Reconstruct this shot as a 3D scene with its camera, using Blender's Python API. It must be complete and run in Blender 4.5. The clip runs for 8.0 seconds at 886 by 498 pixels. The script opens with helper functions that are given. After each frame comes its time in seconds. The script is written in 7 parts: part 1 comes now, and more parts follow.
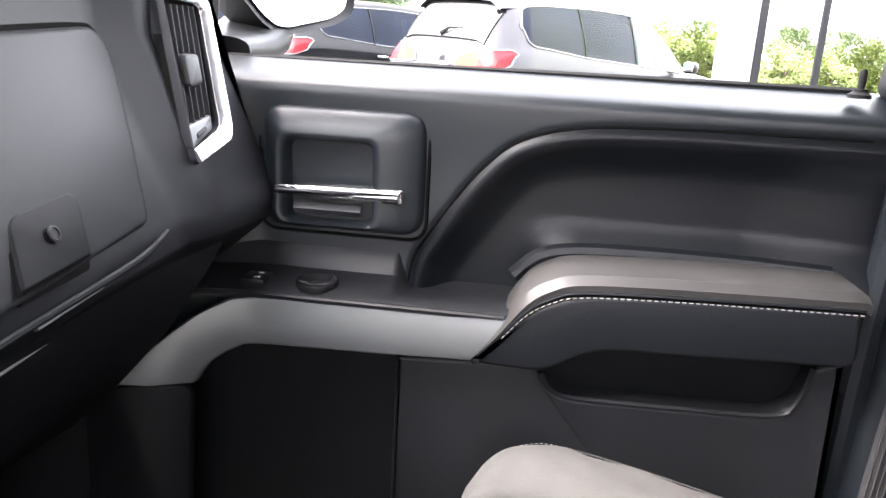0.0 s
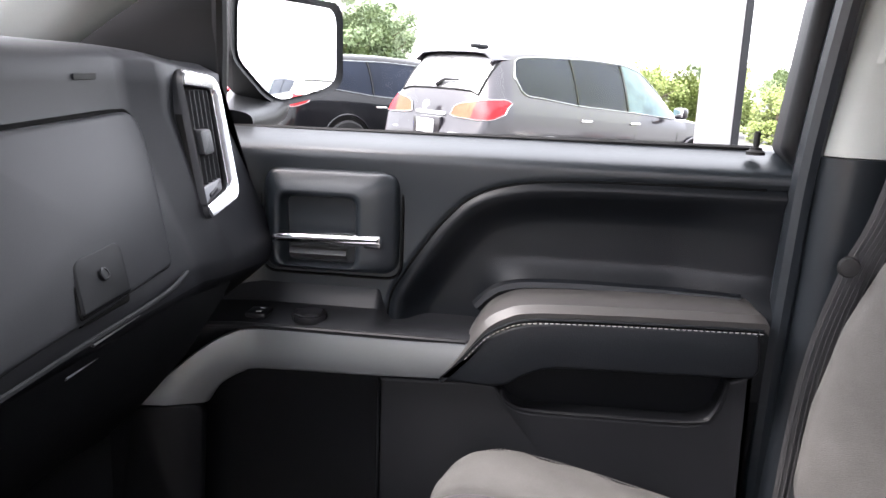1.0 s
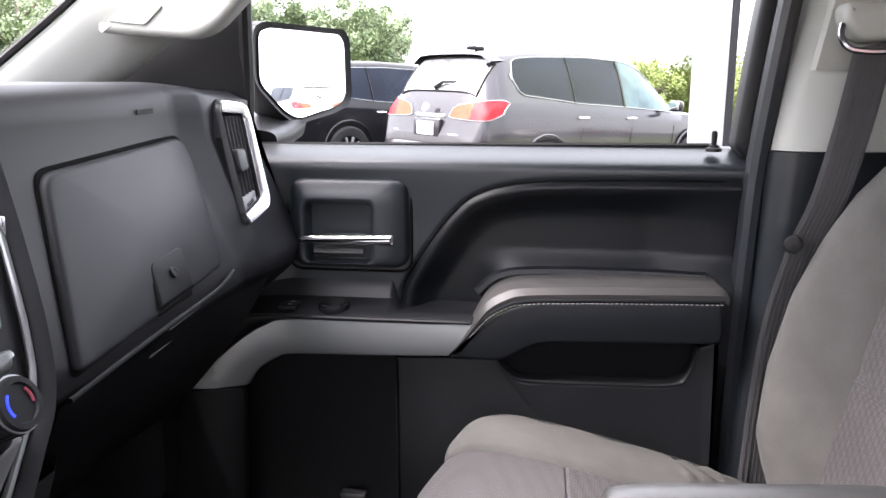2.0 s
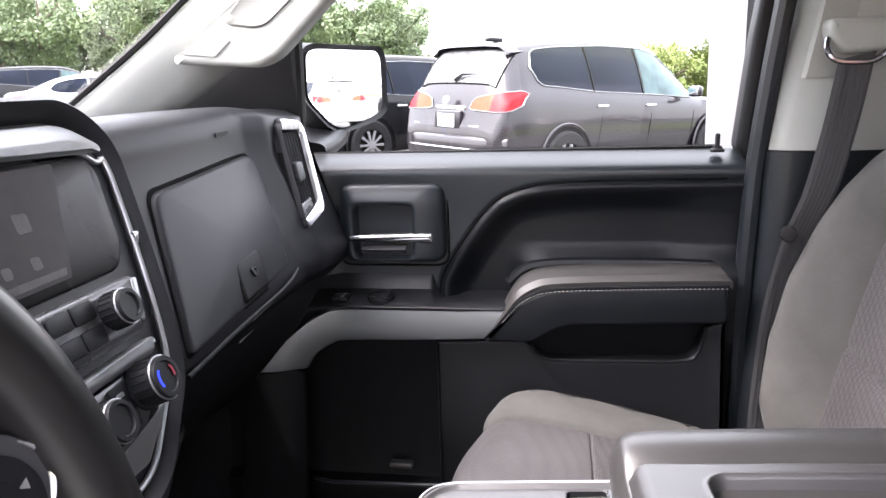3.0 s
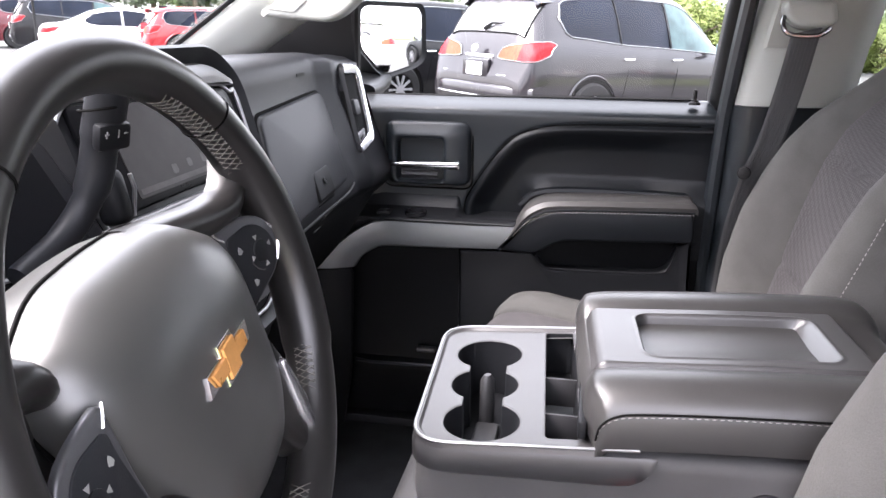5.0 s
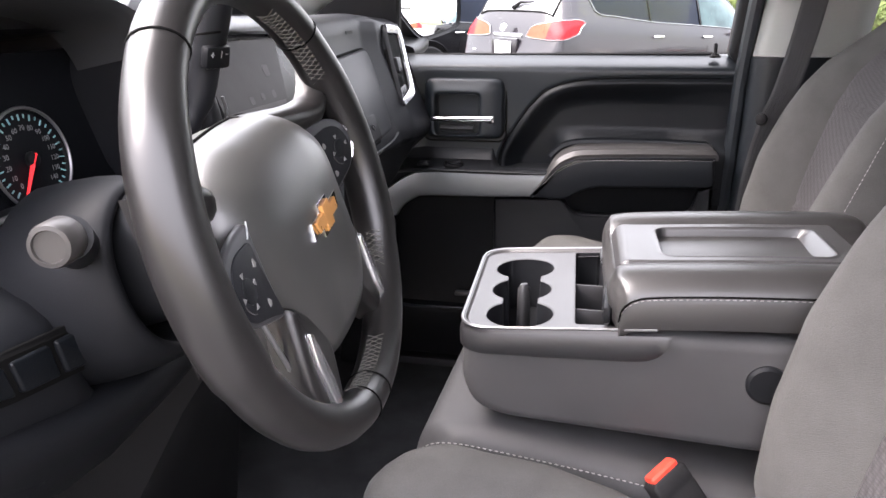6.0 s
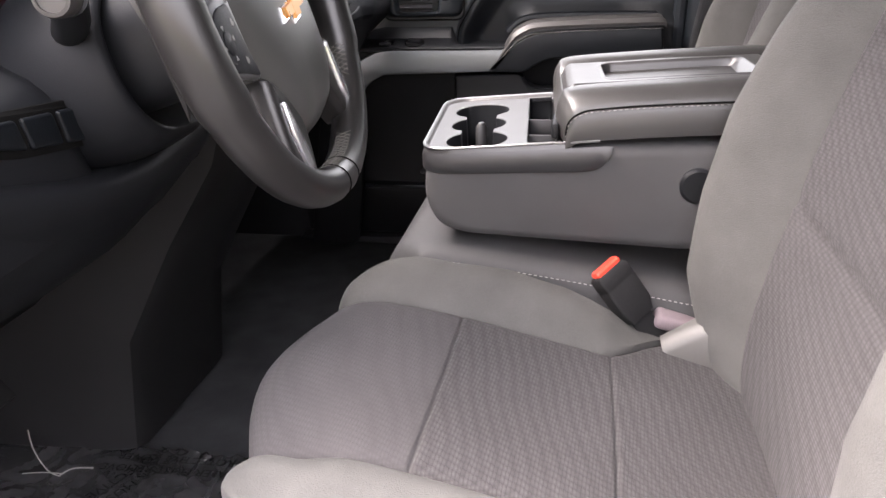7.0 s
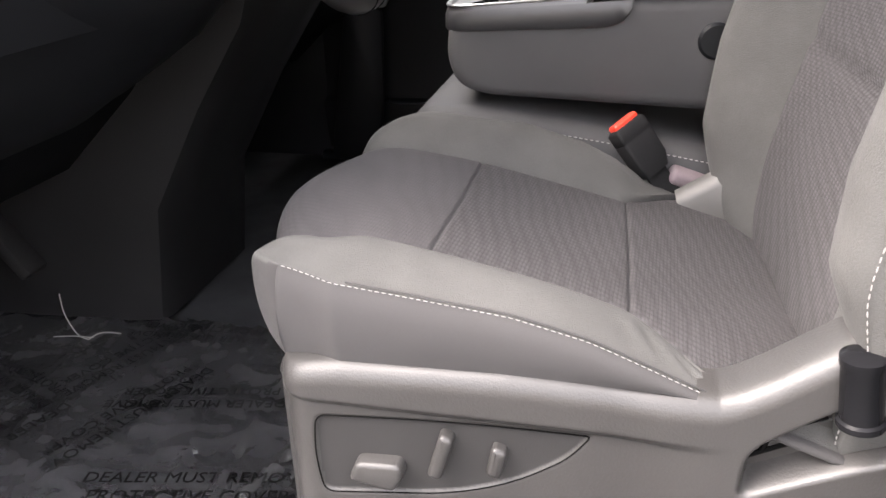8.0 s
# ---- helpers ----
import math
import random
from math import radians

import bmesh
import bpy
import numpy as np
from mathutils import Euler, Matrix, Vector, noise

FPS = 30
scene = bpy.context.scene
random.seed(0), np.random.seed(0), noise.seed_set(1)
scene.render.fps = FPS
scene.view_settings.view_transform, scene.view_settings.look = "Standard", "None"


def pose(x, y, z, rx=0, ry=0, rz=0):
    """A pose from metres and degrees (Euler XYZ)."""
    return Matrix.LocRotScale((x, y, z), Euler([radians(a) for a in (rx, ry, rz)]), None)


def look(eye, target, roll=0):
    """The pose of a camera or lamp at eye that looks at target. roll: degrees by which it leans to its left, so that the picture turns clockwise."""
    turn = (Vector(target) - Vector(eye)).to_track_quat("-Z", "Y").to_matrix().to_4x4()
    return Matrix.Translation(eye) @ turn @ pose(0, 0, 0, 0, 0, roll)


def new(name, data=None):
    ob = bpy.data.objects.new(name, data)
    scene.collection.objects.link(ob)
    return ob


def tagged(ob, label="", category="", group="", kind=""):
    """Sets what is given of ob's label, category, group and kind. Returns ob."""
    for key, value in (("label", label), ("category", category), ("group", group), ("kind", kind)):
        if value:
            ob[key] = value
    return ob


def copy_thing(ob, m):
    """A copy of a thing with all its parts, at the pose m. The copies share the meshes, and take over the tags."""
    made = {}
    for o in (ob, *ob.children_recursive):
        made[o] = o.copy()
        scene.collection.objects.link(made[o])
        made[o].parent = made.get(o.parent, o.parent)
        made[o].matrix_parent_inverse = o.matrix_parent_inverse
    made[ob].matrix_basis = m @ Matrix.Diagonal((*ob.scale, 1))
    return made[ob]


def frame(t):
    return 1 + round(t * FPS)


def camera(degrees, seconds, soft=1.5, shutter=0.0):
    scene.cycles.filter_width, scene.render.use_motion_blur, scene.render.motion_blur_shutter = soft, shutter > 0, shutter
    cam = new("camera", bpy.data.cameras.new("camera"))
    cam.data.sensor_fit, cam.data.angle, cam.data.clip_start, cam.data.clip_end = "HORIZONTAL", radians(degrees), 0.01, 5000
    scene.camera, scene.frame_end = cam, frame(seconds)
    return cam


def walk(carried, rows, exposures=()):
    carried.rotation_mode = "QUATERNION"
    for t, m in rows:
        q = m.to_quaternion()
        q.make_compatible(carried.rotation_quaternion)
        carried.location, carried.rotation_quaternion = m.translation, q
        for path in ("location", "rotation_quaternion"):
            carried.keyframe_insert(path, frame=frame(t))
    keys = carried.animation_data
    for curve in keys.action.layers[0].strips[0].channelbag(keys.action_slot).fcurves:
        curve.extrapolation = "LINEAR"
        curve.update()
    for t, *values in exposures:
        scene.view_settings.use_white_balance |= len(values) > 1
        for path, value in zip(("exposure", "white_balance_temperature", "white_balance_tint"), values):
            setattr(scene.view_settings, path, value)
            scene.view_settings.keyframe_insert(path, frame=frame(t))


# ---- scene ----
cam = camera(60.0, 8.0)
PATH = [
    (0, (-0.033, -0.009, 1.475), (-0.268, 1.902, 0.935), 3.3),
    (0.5, (-0.009, -0.096, 1.51), (-0.27, 1.833, 1.048), 3.4),
    (1, (0.03, -0.169, 1.51), (-0.221, 1.769, 1.085), 2.3),
    (2.5, (0.052, -0.408, 1.557), (-0.241, 1.523, 1.128), -1.1),
    (3, (0.05, -0.478, 1.579), (-0.269, 1.445, 1.13), -1.8),
    (3.5, (0.057, -0.538, 1.604), (-0.273, 1.374, 1.118), -1.5),
    (4, (0.049, -0.611, 1.616), (-0.295, 1.289, 1.094), -0.4),
    (4.5, (0.069, -0.713, 1.612), (-0.275, 1.181, 1.071), 0.1),
    (4.7, (0.085, -0.754, 1.61), (-0.264, 1.134, 1.05), 0.3),
    (6, (0.111, -0.965, 1.558), (-0.327, 0.888, 0.945), -0.7),
    (6.5, (0.118, -1.037, 1.512), (-0.27, 0.798, 0.82), -1.5),
    (7, (0.145, -1.091, 1.453), (-0.208, 0.717, 0.674), -2.0),
    (7.5, (0.154, -1.138, 1.394), (-0.217, 0.656, 0.591), -2.1),
    (8, (0.153, -1.186, 1.307), (-0.236, 0.593, 0.48), -1.4),
]
EXPOSURES = [(0.0, 4.42, 6600, 19), (1.0, 3.74, 6500, 19), (2.5, 3.67, 6500, 21), (4.5, 3.66, 6400, 21), (6.0, 3.53, 6600, 21), (7.0, 3.53, 6850, 21), (7.5, 3.26, 6850, 19), (8.0, 3.16, 6800, 17)]
walk(cam, [(t, look(eye, target, roll)) for t, eye, target, roll in PATH], EXPOSURES)

# ---- light ----
SUN_EL, SUN_AZ = 52.0, 251.0
world = bpy.data.worlds.new("sky")
scene.world = world
world.use_nodes = True
wn = world.node_tree.nodes
wl = world.node_tree.links
sky = wn.new("ShaderNodeTexSky")
sky.sky_type = "NISHITA"
sky.sun_disc = False
sky.sun_elevation, sky.sun_rotation = radians(SUN_EL), radians(SUN_AZ)
sky.air_density, sky.dust_density = 1.0, 4.0
soft_sky = wn.new("ShaderNodeMix")
soft_sky.data_type = "RGBA"
soft_sky.inputs[0].default_value = 0.72
soft_sky.inputs[7].default_value = (7.2, 7.35, 7.5, 1)
wl.new(sky.outputs[0], soft_sky.inputs[6])
# a thinly overcast sky is about twice as bright overhead as at the horizon
sky_dir = wn.new("ShaderNodeTexCoord")
sky_axes = wn.new("ShaderNodeSeparateXYZ")
height = wn.new("ShaderNodeMapRange")
height.inputs[3].default_value, height.inputs[4].default_value = 0.62, 1.25
cloud = wn.new("ShaderNodeVectorMath")
cloud.operation = "SCALE"
wl.new(sky_dir.outputs["Generated"], sky_axes.inputs[0])
wl.new(sky_axes.outputs[2], height.inputs[0])
wl.new(soft_sky.outputs[2], cloud.inputs[0])
wl.new(height.outputs[0], cloud.inputs["Scale"])
wl.new(cloud.outputs[0], wn["Background"].inputs[0])
wn["Background"].inputs[1].default_value = 0.14

sun_data = bpy.data.lights.new("sun", "SUN")
sun_data.energy, sun_data.angle, sun_data.color = 1.9, radians(46), (1.0, 0.97, 0.93)
sun = new("sun", sun_data)
_az, _el = radians(SUN_AZ), radians(SUN_EL)
sun_from = Vector((math.sin(_az) * math.cos(_el), math.cos(_az) * math.cos(_el), math.sin(_el)))
sun.matrix_world = look(sun_from * 30, (0, 0, 0))


# ---- materials ----
def material(name, colour, rough=0.5, metal=0.0, vary=0.12, scale=6.0, grain=400.0, bump=0.15, dist=0.0006, coat=0.0, spec=0.5, colour2=None, sheen=0.0, rough_vary=0.08):
    """A surface with large soft blotches, fine grain and relief at real-world size."""
    m = bpy.data.materials.new(name)
    m.use_nodes = True
    n, l = m.node_tree.nodes, m.node_tree.links
    b = n["Principled BSDF"]
    co = n.new("ShaderNodeTexCoord")
    big = n.new("ShaderNodeTexNoise")
    big.inputs["Scale"].default_value, big.inputs["Detail"].default_value = scale, 5.0
    fine = n.new("ShaderNodeTexNoise")
    fine.inputs["Scale"].default_value, fine.inputs["Detail"].default_value = grain, 3.0
    l.new(co.outputs["Object"], big.inputs["Vector"])
    l.new(co.outputs["Object"], fine.inputs["Vector"])
    ramp = n.new("ShaderNodeMix")
    ramp.data_type = "RGBA"
    c2 = colour2 or tuple(c * (1 + vary) + 0.01 * vary for c in colour)
    ramp.inputs[6].default_value = (*[c * (1 - vary) for c in colour], 1)
    ramp.inputs[7].default_value = (*c2, 1)
    spread = n.new("ShaderNodeMapRange")
    spread.inputs[1].default_value, spread.inputs[2].default_value = 0.3, 0.7
    mixn = n.new("ShaderNodeMath")
    mixn.operation = "MULTIPLY_ADD"
    mixn.inputs[1].default_value = 0.35
    sub = n.new("ShaderNodeMath")
    sub.operation = "MULTIPLY"
    sub.inputs[1].default_value = 0.65
    l.new(big.outputs["Fac"], sub.inputs[0])
    l.new(fine.outputs["Fac"], mixn.inputs[0])
    l.new(sub.outputs[0], mixn.inputs[2])
    l.new(mixn.outputs[0], spread.inputs[0])
    l.new(spread.outputs[0], ramp.inputs[0])
    l.new(ramp.outputs[2], b.inputs["Base Color"])
    rr = n.new("ShaderNodeMapRange")
    rr.inputs[3].default_value, rr.inputs[4].default_value = max(0.02, rough - rough_vary), min(1.0, rough + rough_vary)
    l.new(big.outputs["Fac"], rr.inputs[0])
    l.new(rr.outputs[0], b.inputs["Roughness"])
    b.inputs["Metallic"].default_value = metal
    b.inputs["Specular IOR Level"].default_value = spec
    b.inputs["Coat Weight"].default_value = coat
    b.inputs["Coat Roughness"].default_value = 0.06
    b.inputs["Sheen Weight"].default_value = sheen
    if bump > 0:
        bp = n.new("ShaderNodeBump")
        bp.inputs["Strength"].default_value, bp.inputs["Distance"].default_value = bump, dist
        l.new(fine.outputs["Fac"], bp.inputs["Height"])
        l.new(bp.outputs[0], b.inputs["Normal"])
    return m


def knit(name, colour, cell=0.0042, depth=0.0009, contrast=0.55):
    """Grey seat cloth with a woven relief of small cells in rows across the seat."""
    m = material(name, colour, 0.9, vary=0.20, scale=5, grain=900, bump=0.4, sheen=0.03, spec=0.15)
    n, l = m.node_tree.nodes, m.node_tree.links
    b = n["Principled BSDF"]
    co = n.new("ShaderNodeTexCoord")
    mp = n.new("ShaderNodeMapping")
    mp.inputs["Rotation"].default_value = (0, 0, radians(9))
    mp.inputs["Scale"].default_value = (1.0 / cell, 0.42 / cell, 1.0 / cell)
    vo = n.new("ShaderNodeTexVoronoi")
    vo.inputs["Scale"].default_value = 1.0
    vo.inputs["Randomness"].default_value = 0.16
    l.new(co.outputs["Object"], mp.inputs[0])
    l.new(mp.outputs[0], vo.inputs["Vector"])
    bp = n.new("ShaderNodeBump")
    bp.inputs["Strength"].default_value, bp.inputs["Distance"].default_value = 0.8, depth
    bp.invert = True
    l.new(vo.outputs["Distance"], bp.inputs["Height"])
    l.new(n["Bump"].outputs[0], bp.inputs["Normal"])
    l.new(bp.outputs[0], b.inputs["Normal"])
    mul = n.new("ShaderNodeMix")
    mul.data_type, mul.blend_type = "RGBA", "MULTIPLY"
    mul.inputs[0].default_value = contrast
    old = b.inputs["Base Color"].links[0].from_socket
    rmp = n.new("ShaderNodeMapRange")
    rmp.inputs[1].default_value, rmp.inputs[2].default_value = 0.15, 0.75
    rmp.inputs[3].default_value, rmp.inputs[4].default_value = 1.15, 0.45
    l.new(vo.outputs["Distance"], rmp.inputs[0])
    l.new(old, mul.inputs[6])
    l.new(rmp.outputs[0], mul.inputs[7])
    l.new(mul.outputs[2], b.inputs["Base Color"])
    return m


def glass(name, tint=(0.97, 1.0, 0.98), rough=0.0, clear=0.76):
    """Thin clear pane: mostly see-through, with a mirror gloss that grows at a slant."""
    m = bpy.data.materials.new(name)
    m.use_nodes = True
    n, l = m.node_tree.nodes, m.node_tree.links
    n.remove(n["Principled BSDF"])
    tr, gl, mx, lw, pw, fr = (n.new("ShaderNode" + k) for k in ("BsdfTransparent", "BsdfGlossy", "MixShader", "LayerWeight", "Math", "MapRange"))
    tr.inputs[0].default_value = (*[c * clear for c in tint], 1)
    gl.inputs["Roughness"].default_value = rough
    pw.operation = "POWER"
    pw.inputs[1].default_value = 4.0
    fr.inputs[3].default_value, fr.inputs[4].default_value = 0.04, 0.55
    l.new(lw.outputs["Facing"], pw.inputs[0])
    l.new(pw.outputs[0], fr.inputs[0])
    l.new(fr.outputs[0], mx.inputs[0])
    l.new(tr.outputs[0], mx.inputs[1])
    l.new(gl.outputs[0], mx.inputs[2])
    l.new(mx.outputs[0], n["Material Output"].inputs[0])
    return m


def glow(name, colour, strength):
    m = bpy.data.materials.new(name)
    m.use_nodes = True
    b = m.node_tree.nodes["Principled BSDF"]
    b.inputs["Base Color"].default_value = (*colour, 1)
    b.inputs["Emission Color"].default_value = (*colour, 1)
    b.inputs["Emission Strength"].default_value = strength
    return m


M = {}
M["dash"] = material("dash soft plastic", (0.0108, 0.0116, 0.0138), 0.46, vary=0.15, scale=4, grain=900, bump=0.3, dist=0.0004, spec=0.22)
M["dash_top"] = material("dash top skin", (0.040, 0.041, 0.044), 0.52, vary=0.12, scale=4, grain=700, bump=0.35, dist=0.0005)
M["black"] = material("black trim plastic", (0.0078, 0.0085, 0.0100), 0.46, vary=0.2, scale=7, grain=800, bump=0.3, dist=0.0004, spec=0.2)
M["panel"] = material("door panel vinyl", (0.0088, 0.0118, 0.0150), 0.37, vary=0.15, scale=4, grain=900, bump=0.35, dist=0.0004, spec=0.46)
# darker than the panel vinyl, with the shade of the hollow in it
M["insert"] = material("door vinyl darkened for the hollow's shade", (0.0036, 0.0048, 0.0064), 0.38, vary=0.2, scale=3, grain=600, bump=0.45, dist=0.0006, spec=0.24)
M["gloss"] = material("gloss black", (0.008, 0.008, 0.009), 0.25, vary=0.1, bump=0.0, spec=0.08)
M["gap"] = material("dark gap", (0.004, 0.004, 0.004), 0.8, bump=0.0, spec=0.04)
M["kick"] = material("grained footwell plastic", (0.0085, 0.0088, 0.0096), 0.6, vary=0.2, scale=7, grain=700, bump=0.35, dist=0.0005, spec=0.18)
# black plastic made darker still, shade included in the colour
M["shade_black"] = material("black plastic darkened for shade", (0.0032, 0.0037, 0.0046), 0.5, vary=0.2, scale=7, grain=800, bump=0.3, dist=0.0004, spec=0.12)
M["lower_dash"] = material("black lower dash plastic", (0.0060, 0.0066, 0.0080), 0.50, vary=0.2, scale=6, grain=800, bump=0.3, dist=0.0004, spec=0.14)
M["silver"] = material("satin silver trim", (0.29, 0.295, 0.30), 0.36, metal=0.85, vary=0.06, scale=9, grain=1200, bump=0.1, dist=0.0002)
M["door_strip"] = material("grey satin door strip", (0.15, 0.16, 0.163), 0.42, metal=0.6, vary=0.06, scale=9, grain=1200, bump=0.1, dist=0.0002)
M["gunmetal"] = material("satin gunmetal plastic", (0.085, 0.086, 0.092), 0.30, metal=0.45, vary=0.08, scale=9, grain=1200, bump=0.1, dist=0.0002)
M["icon"] = material("faint screen print", (0.075, 0.070, 0.070), 0.5, vary=0.2, scale=60, bump=0.0, spec=0.1)
M["bright"] = material("bright silver trim", (0.62, 0.63, 0.65), 0.24, metal=0.9, vary=0.05, scale=9, grain=900, bump=0.05, dist=0.0002)
M["chrome"] = material("chrome", (0.85, 0.86, 0.87), 0.07, metal=1.0, vary=0.03, bump=0.0, rough_vary=0.03)
M["leather"] = material("black wheel leather", (0.0105, 0.0100, 0.0100), 0.33, vary=0.12, scale=9, grain=1300, bump=0.10, dist=0.0003, spec=0.55)
M["arm_leather"] = material("armrest leather", (0.030, 0.029, 0.0285), 0.44, vary=0.14, scale=9, grain=900, bump=0.25, dist=0.0004, spec=0.5)
M["cloth"] = material("grey seat cloth", (0.0710, 0.0702, 0.0670), 0.92, vary=0.20, scale=16, grain=700, bump=0.7, dist=0.0008, spec=0.15, sheen=0.05)
M["apron"] = material("dark grey edge plastic", (0.026, 0.026, 0.0275), 0.40, vary=0.12, scale=8, grain=900, bump=0.2, dist=0.0003, spec=0.5)
M["dark_chrome"] = material("dark chrome", (0.22, 0.22, 0.23), 0.16, metal=1.0, vary=0.05, bump=0.0)
M["lid_vinyl"] = material("padded lid vinyl", (0.024, 0.0232, 0.0230), 0.40, vary=0.14, scale=9, grain=900, bump=0.25, dist=0.0004, spec=0.75)
# darker copy of the seat cloth, with the shade of the sides in its colour
M["cloth_shade"] = material("seat cloth darkened for shade", (0.047, 0.0450, 0.0450), 0.78, vary=0.2, scale=5, grain=1500, bump=0.5, dist=0.0005, spec=0.2, sheen=0.04)
M["console_cloth"] = material("grey console upholstery", (0.046, 0.0455, 0.0465), 0.60, vary=0.22, scale=6, grain=1300, bump=0.45, dist=0.0005, spec=0.3, sheen=0.02)
M["knit"] = knit("knitted seat cloth", (0.063, 0.0595, 0.0605), 0.0037, 0.0012, 0.65)
M["knit_fine"] = knit("finely ribbed seat cloth", (0.061, 0.0576, 0.0592), 0.0034, 0.0005, 0.3)
M["bracket"] = material("pale warm grey plastic", (0.080, 0.0765, 0.0725), 0.45, vary=0.08, scale=9, grain=800, bump=0.3, dist=0.0004)
M["webbing_pink"] = material("pinkish grey webbing", (0.17, 0.135, 0.145), 0.85, vary=0.15, scale=30, grain=900, bump=0.4)
M["thread"] = material("pale grey thread", (0.26, 0.252, 0.24), 0.8, bump=0.0)
M["lace"] = material("grey lacing thread", (0.095, 0.091, 0.082), 0.8, bump=0.0)
M["seat_plastic"] = material("seat side plastic", (0.035, 0.0332, 0.0318), 0.42, vary=0.12, scale=10, grain=430, bump=0.5, dist=0.0006)
M["console"] = material("console grey plastic", (0.034, 0.0332, 0.0340), 0.36, vary=0.14, scale=8, grain=900, bump=0.15, dist=0.0003, spec=0.65)
M["hub"] = material("smooth airbag cover skin", (0.040, 0.0405, 0.0390), 0.36, vary=0.08, scale=6, grain=1500, bump=0.2, dist=0.0003, spec=1.0)
M["stalk_cap"] = material("warm grey stalk cap", (0.030, 0.028, 0.027), 0.42, vary=0.06, bump=0.1)
M["switch_recess"] = material("dark grey of the switch recess", (0.020, 0.0193, 0.019), 0.45, vary=0.12, scale=8, grain=700, bump=0.4, dist=0.0005)
M["dial_black"] = material("matt dial black", (0.006, 0.007, 0.009), 0.6, vary=0.1, bump=0.0, spec=0.15)
M["carpet"] = material("black carpet", (0.036, 0.037, 0.040), 0.97, vary=0.35, scale=14, grain=500, bump=1.0, dist=0.002, spec=0.1)
M["film"] = material("clear floor film", (0.030, 0.030, 0.032), 0.14, vary=0.4, scale=9, grain=40, bump=0.45, dist=0.004, spec=0.75)
M["ink"] = material("black ink", (0.003, 0.003, 0.003), 0.9, bump=0.0, spec=0.02)
M["light_trim"] = material("pale grey pillar trim", (0.305, 0.315, 0.295), 0.55, vary=0.06, scale=5, grain=700, bump=0.35, dist=0.0005)
# pillar trim made darker, for the shade of a recess
M["recess_grey"] = material("trim grey darkened for the recess", (0.13, 0.135, 0.125), 0.5, vary=0.06, scale=5, grain=700, bump=0.3, dist=0.0005)
M["liner"] = material("pale grey headliner", (0.50, 0.49, 0.47), 0.95, vary=0.06, scale=5, grain=600, bump=0.5)
M["webbing"] = material("seat belt webbing", (0.045, 0.045, 0.047), 0.7, vary=0.15, grain=900, bump=0.5)
M["rubber"] = material("black rubber", (0.011, 0.011, 0.0115), 0.7, vary=0.2, grain=300, bump=0.3, spec=0.2)
M["red_button"] = material("red button", (0.75, 0.06, 0.035), 0.4, vary=0.08, bump=0.0)
M["gold"] = material("gold enamel", (0.62, 0.30, 0.09), 0.3, metal=0.3, vary=0.12, scale=60, bump=0.0)
M["needle"] = glow("red needle", (0.8, 0.025, 0.03), 0.16)
M["blue_lamp"] = glow("blue lamp", (0.02, 0.04, 0.9), 0.25)
M["red_lamp"] = glow("red lamp", (0.28, 0.03, 0.05), 0.01)
M["key_print"] = material("grey key print", (0.20, 0.20, 0.195), 0.6, bump=0.0)
M["mark"] = material("pale print", (0.22, 0.225, 0.225), 0.6, bump=0.0)
M["teal_mark"] = material("teal print", (0.25, 0.5, 0.52), 0.6, bump=0.0)
M["screen"] = material("dark screen glass", (0.024, 0.021, 0.021), 0.45, vary=0.25, scale=20, grain=50, bump=0.0, spec=0.12)
M["glass"] = glass("clear glass")
M["car_glass"] = material("dark car glass", (0.003, 0.006, 0.014), 0.05, vary=0.4, scale=1.5, bump=0.0, spec=0.09)
M["door_glass"] = material("pale green car glass", (0.055, 0.095, 0.098), 0.05, vary=0.5, scale=1.8, grain=8, bump=0.0, spec=0.2)
# pale base colour adds the white sky's reflection to the glass
M["rear_glass"] = material("rear glass with sky glare in its colour", (0.36, 0.365, 0.38), 0.06, metal=0.45, vary=0.6, scale=2.5, grain=12, bump=0.0)
M["mirror"] = material("mirror glass", (0.9, 0.91, 0.92), 0.01, metal=1.0, vary=0.01, bump=0.0, rough_vary=0.0)


def paint(name, colour, coat=0.9):
    return material(name, colour, 0.5, vary=0.06, scale=2, grain=900, bump=0.0, coat=coat, spec=0.05)


M["plum"] = material("dark plum metallic paint", (0.0060, 0.0043, 0.0075), 0.36, metal=0.25, vary=0.06, scale=2, grain=900, bump=0.0, coat=0.85, spec=0.25)
M["white"] = paint("white paint", (0.80, 0.80, 0.79))
M["red"] = paint("red paint", (0.30, 0.02, 0.025))
M["grey"] = paint("grey paint", (0.20, 0.20, 0.21))
M["jet"] = paint("black paint", (0.003, 0.003, 0.004), 0.5)
M["maroon"] = paint("maroon paint", (0.10, 0.012, 0.018))
M["truck"] = paint("truck paint", (0.035, 0.036, 0.040))
M["tail_red"] = material("red lamp lens", (0.26, 0.012, 0.016), 0.3, vary=0.2, scale=30, bump=0.0, spec=0.12)
M["tail_amber"] = material("amber lamp lens", (0.22, 0.055, 0.03), 0.3, vary=0.3, scale=30, bump=0.0, spec=0.10)
M["alloy"] = material("alloy rim", (0.26, 0.26, 0.27), 0.35, metal=0.35, bump=0.0)
M["plate"] = material("white plate", (0.75, 0.75, 0.74), 0.5, vary=0.04, bump=0.0)
M["asphalt"] = material("asphalt", (0.066, 0.065, 0.064), 0.9, vary=0.25, scale=0.6, grain=60, bump=0.6, dist=0.004)
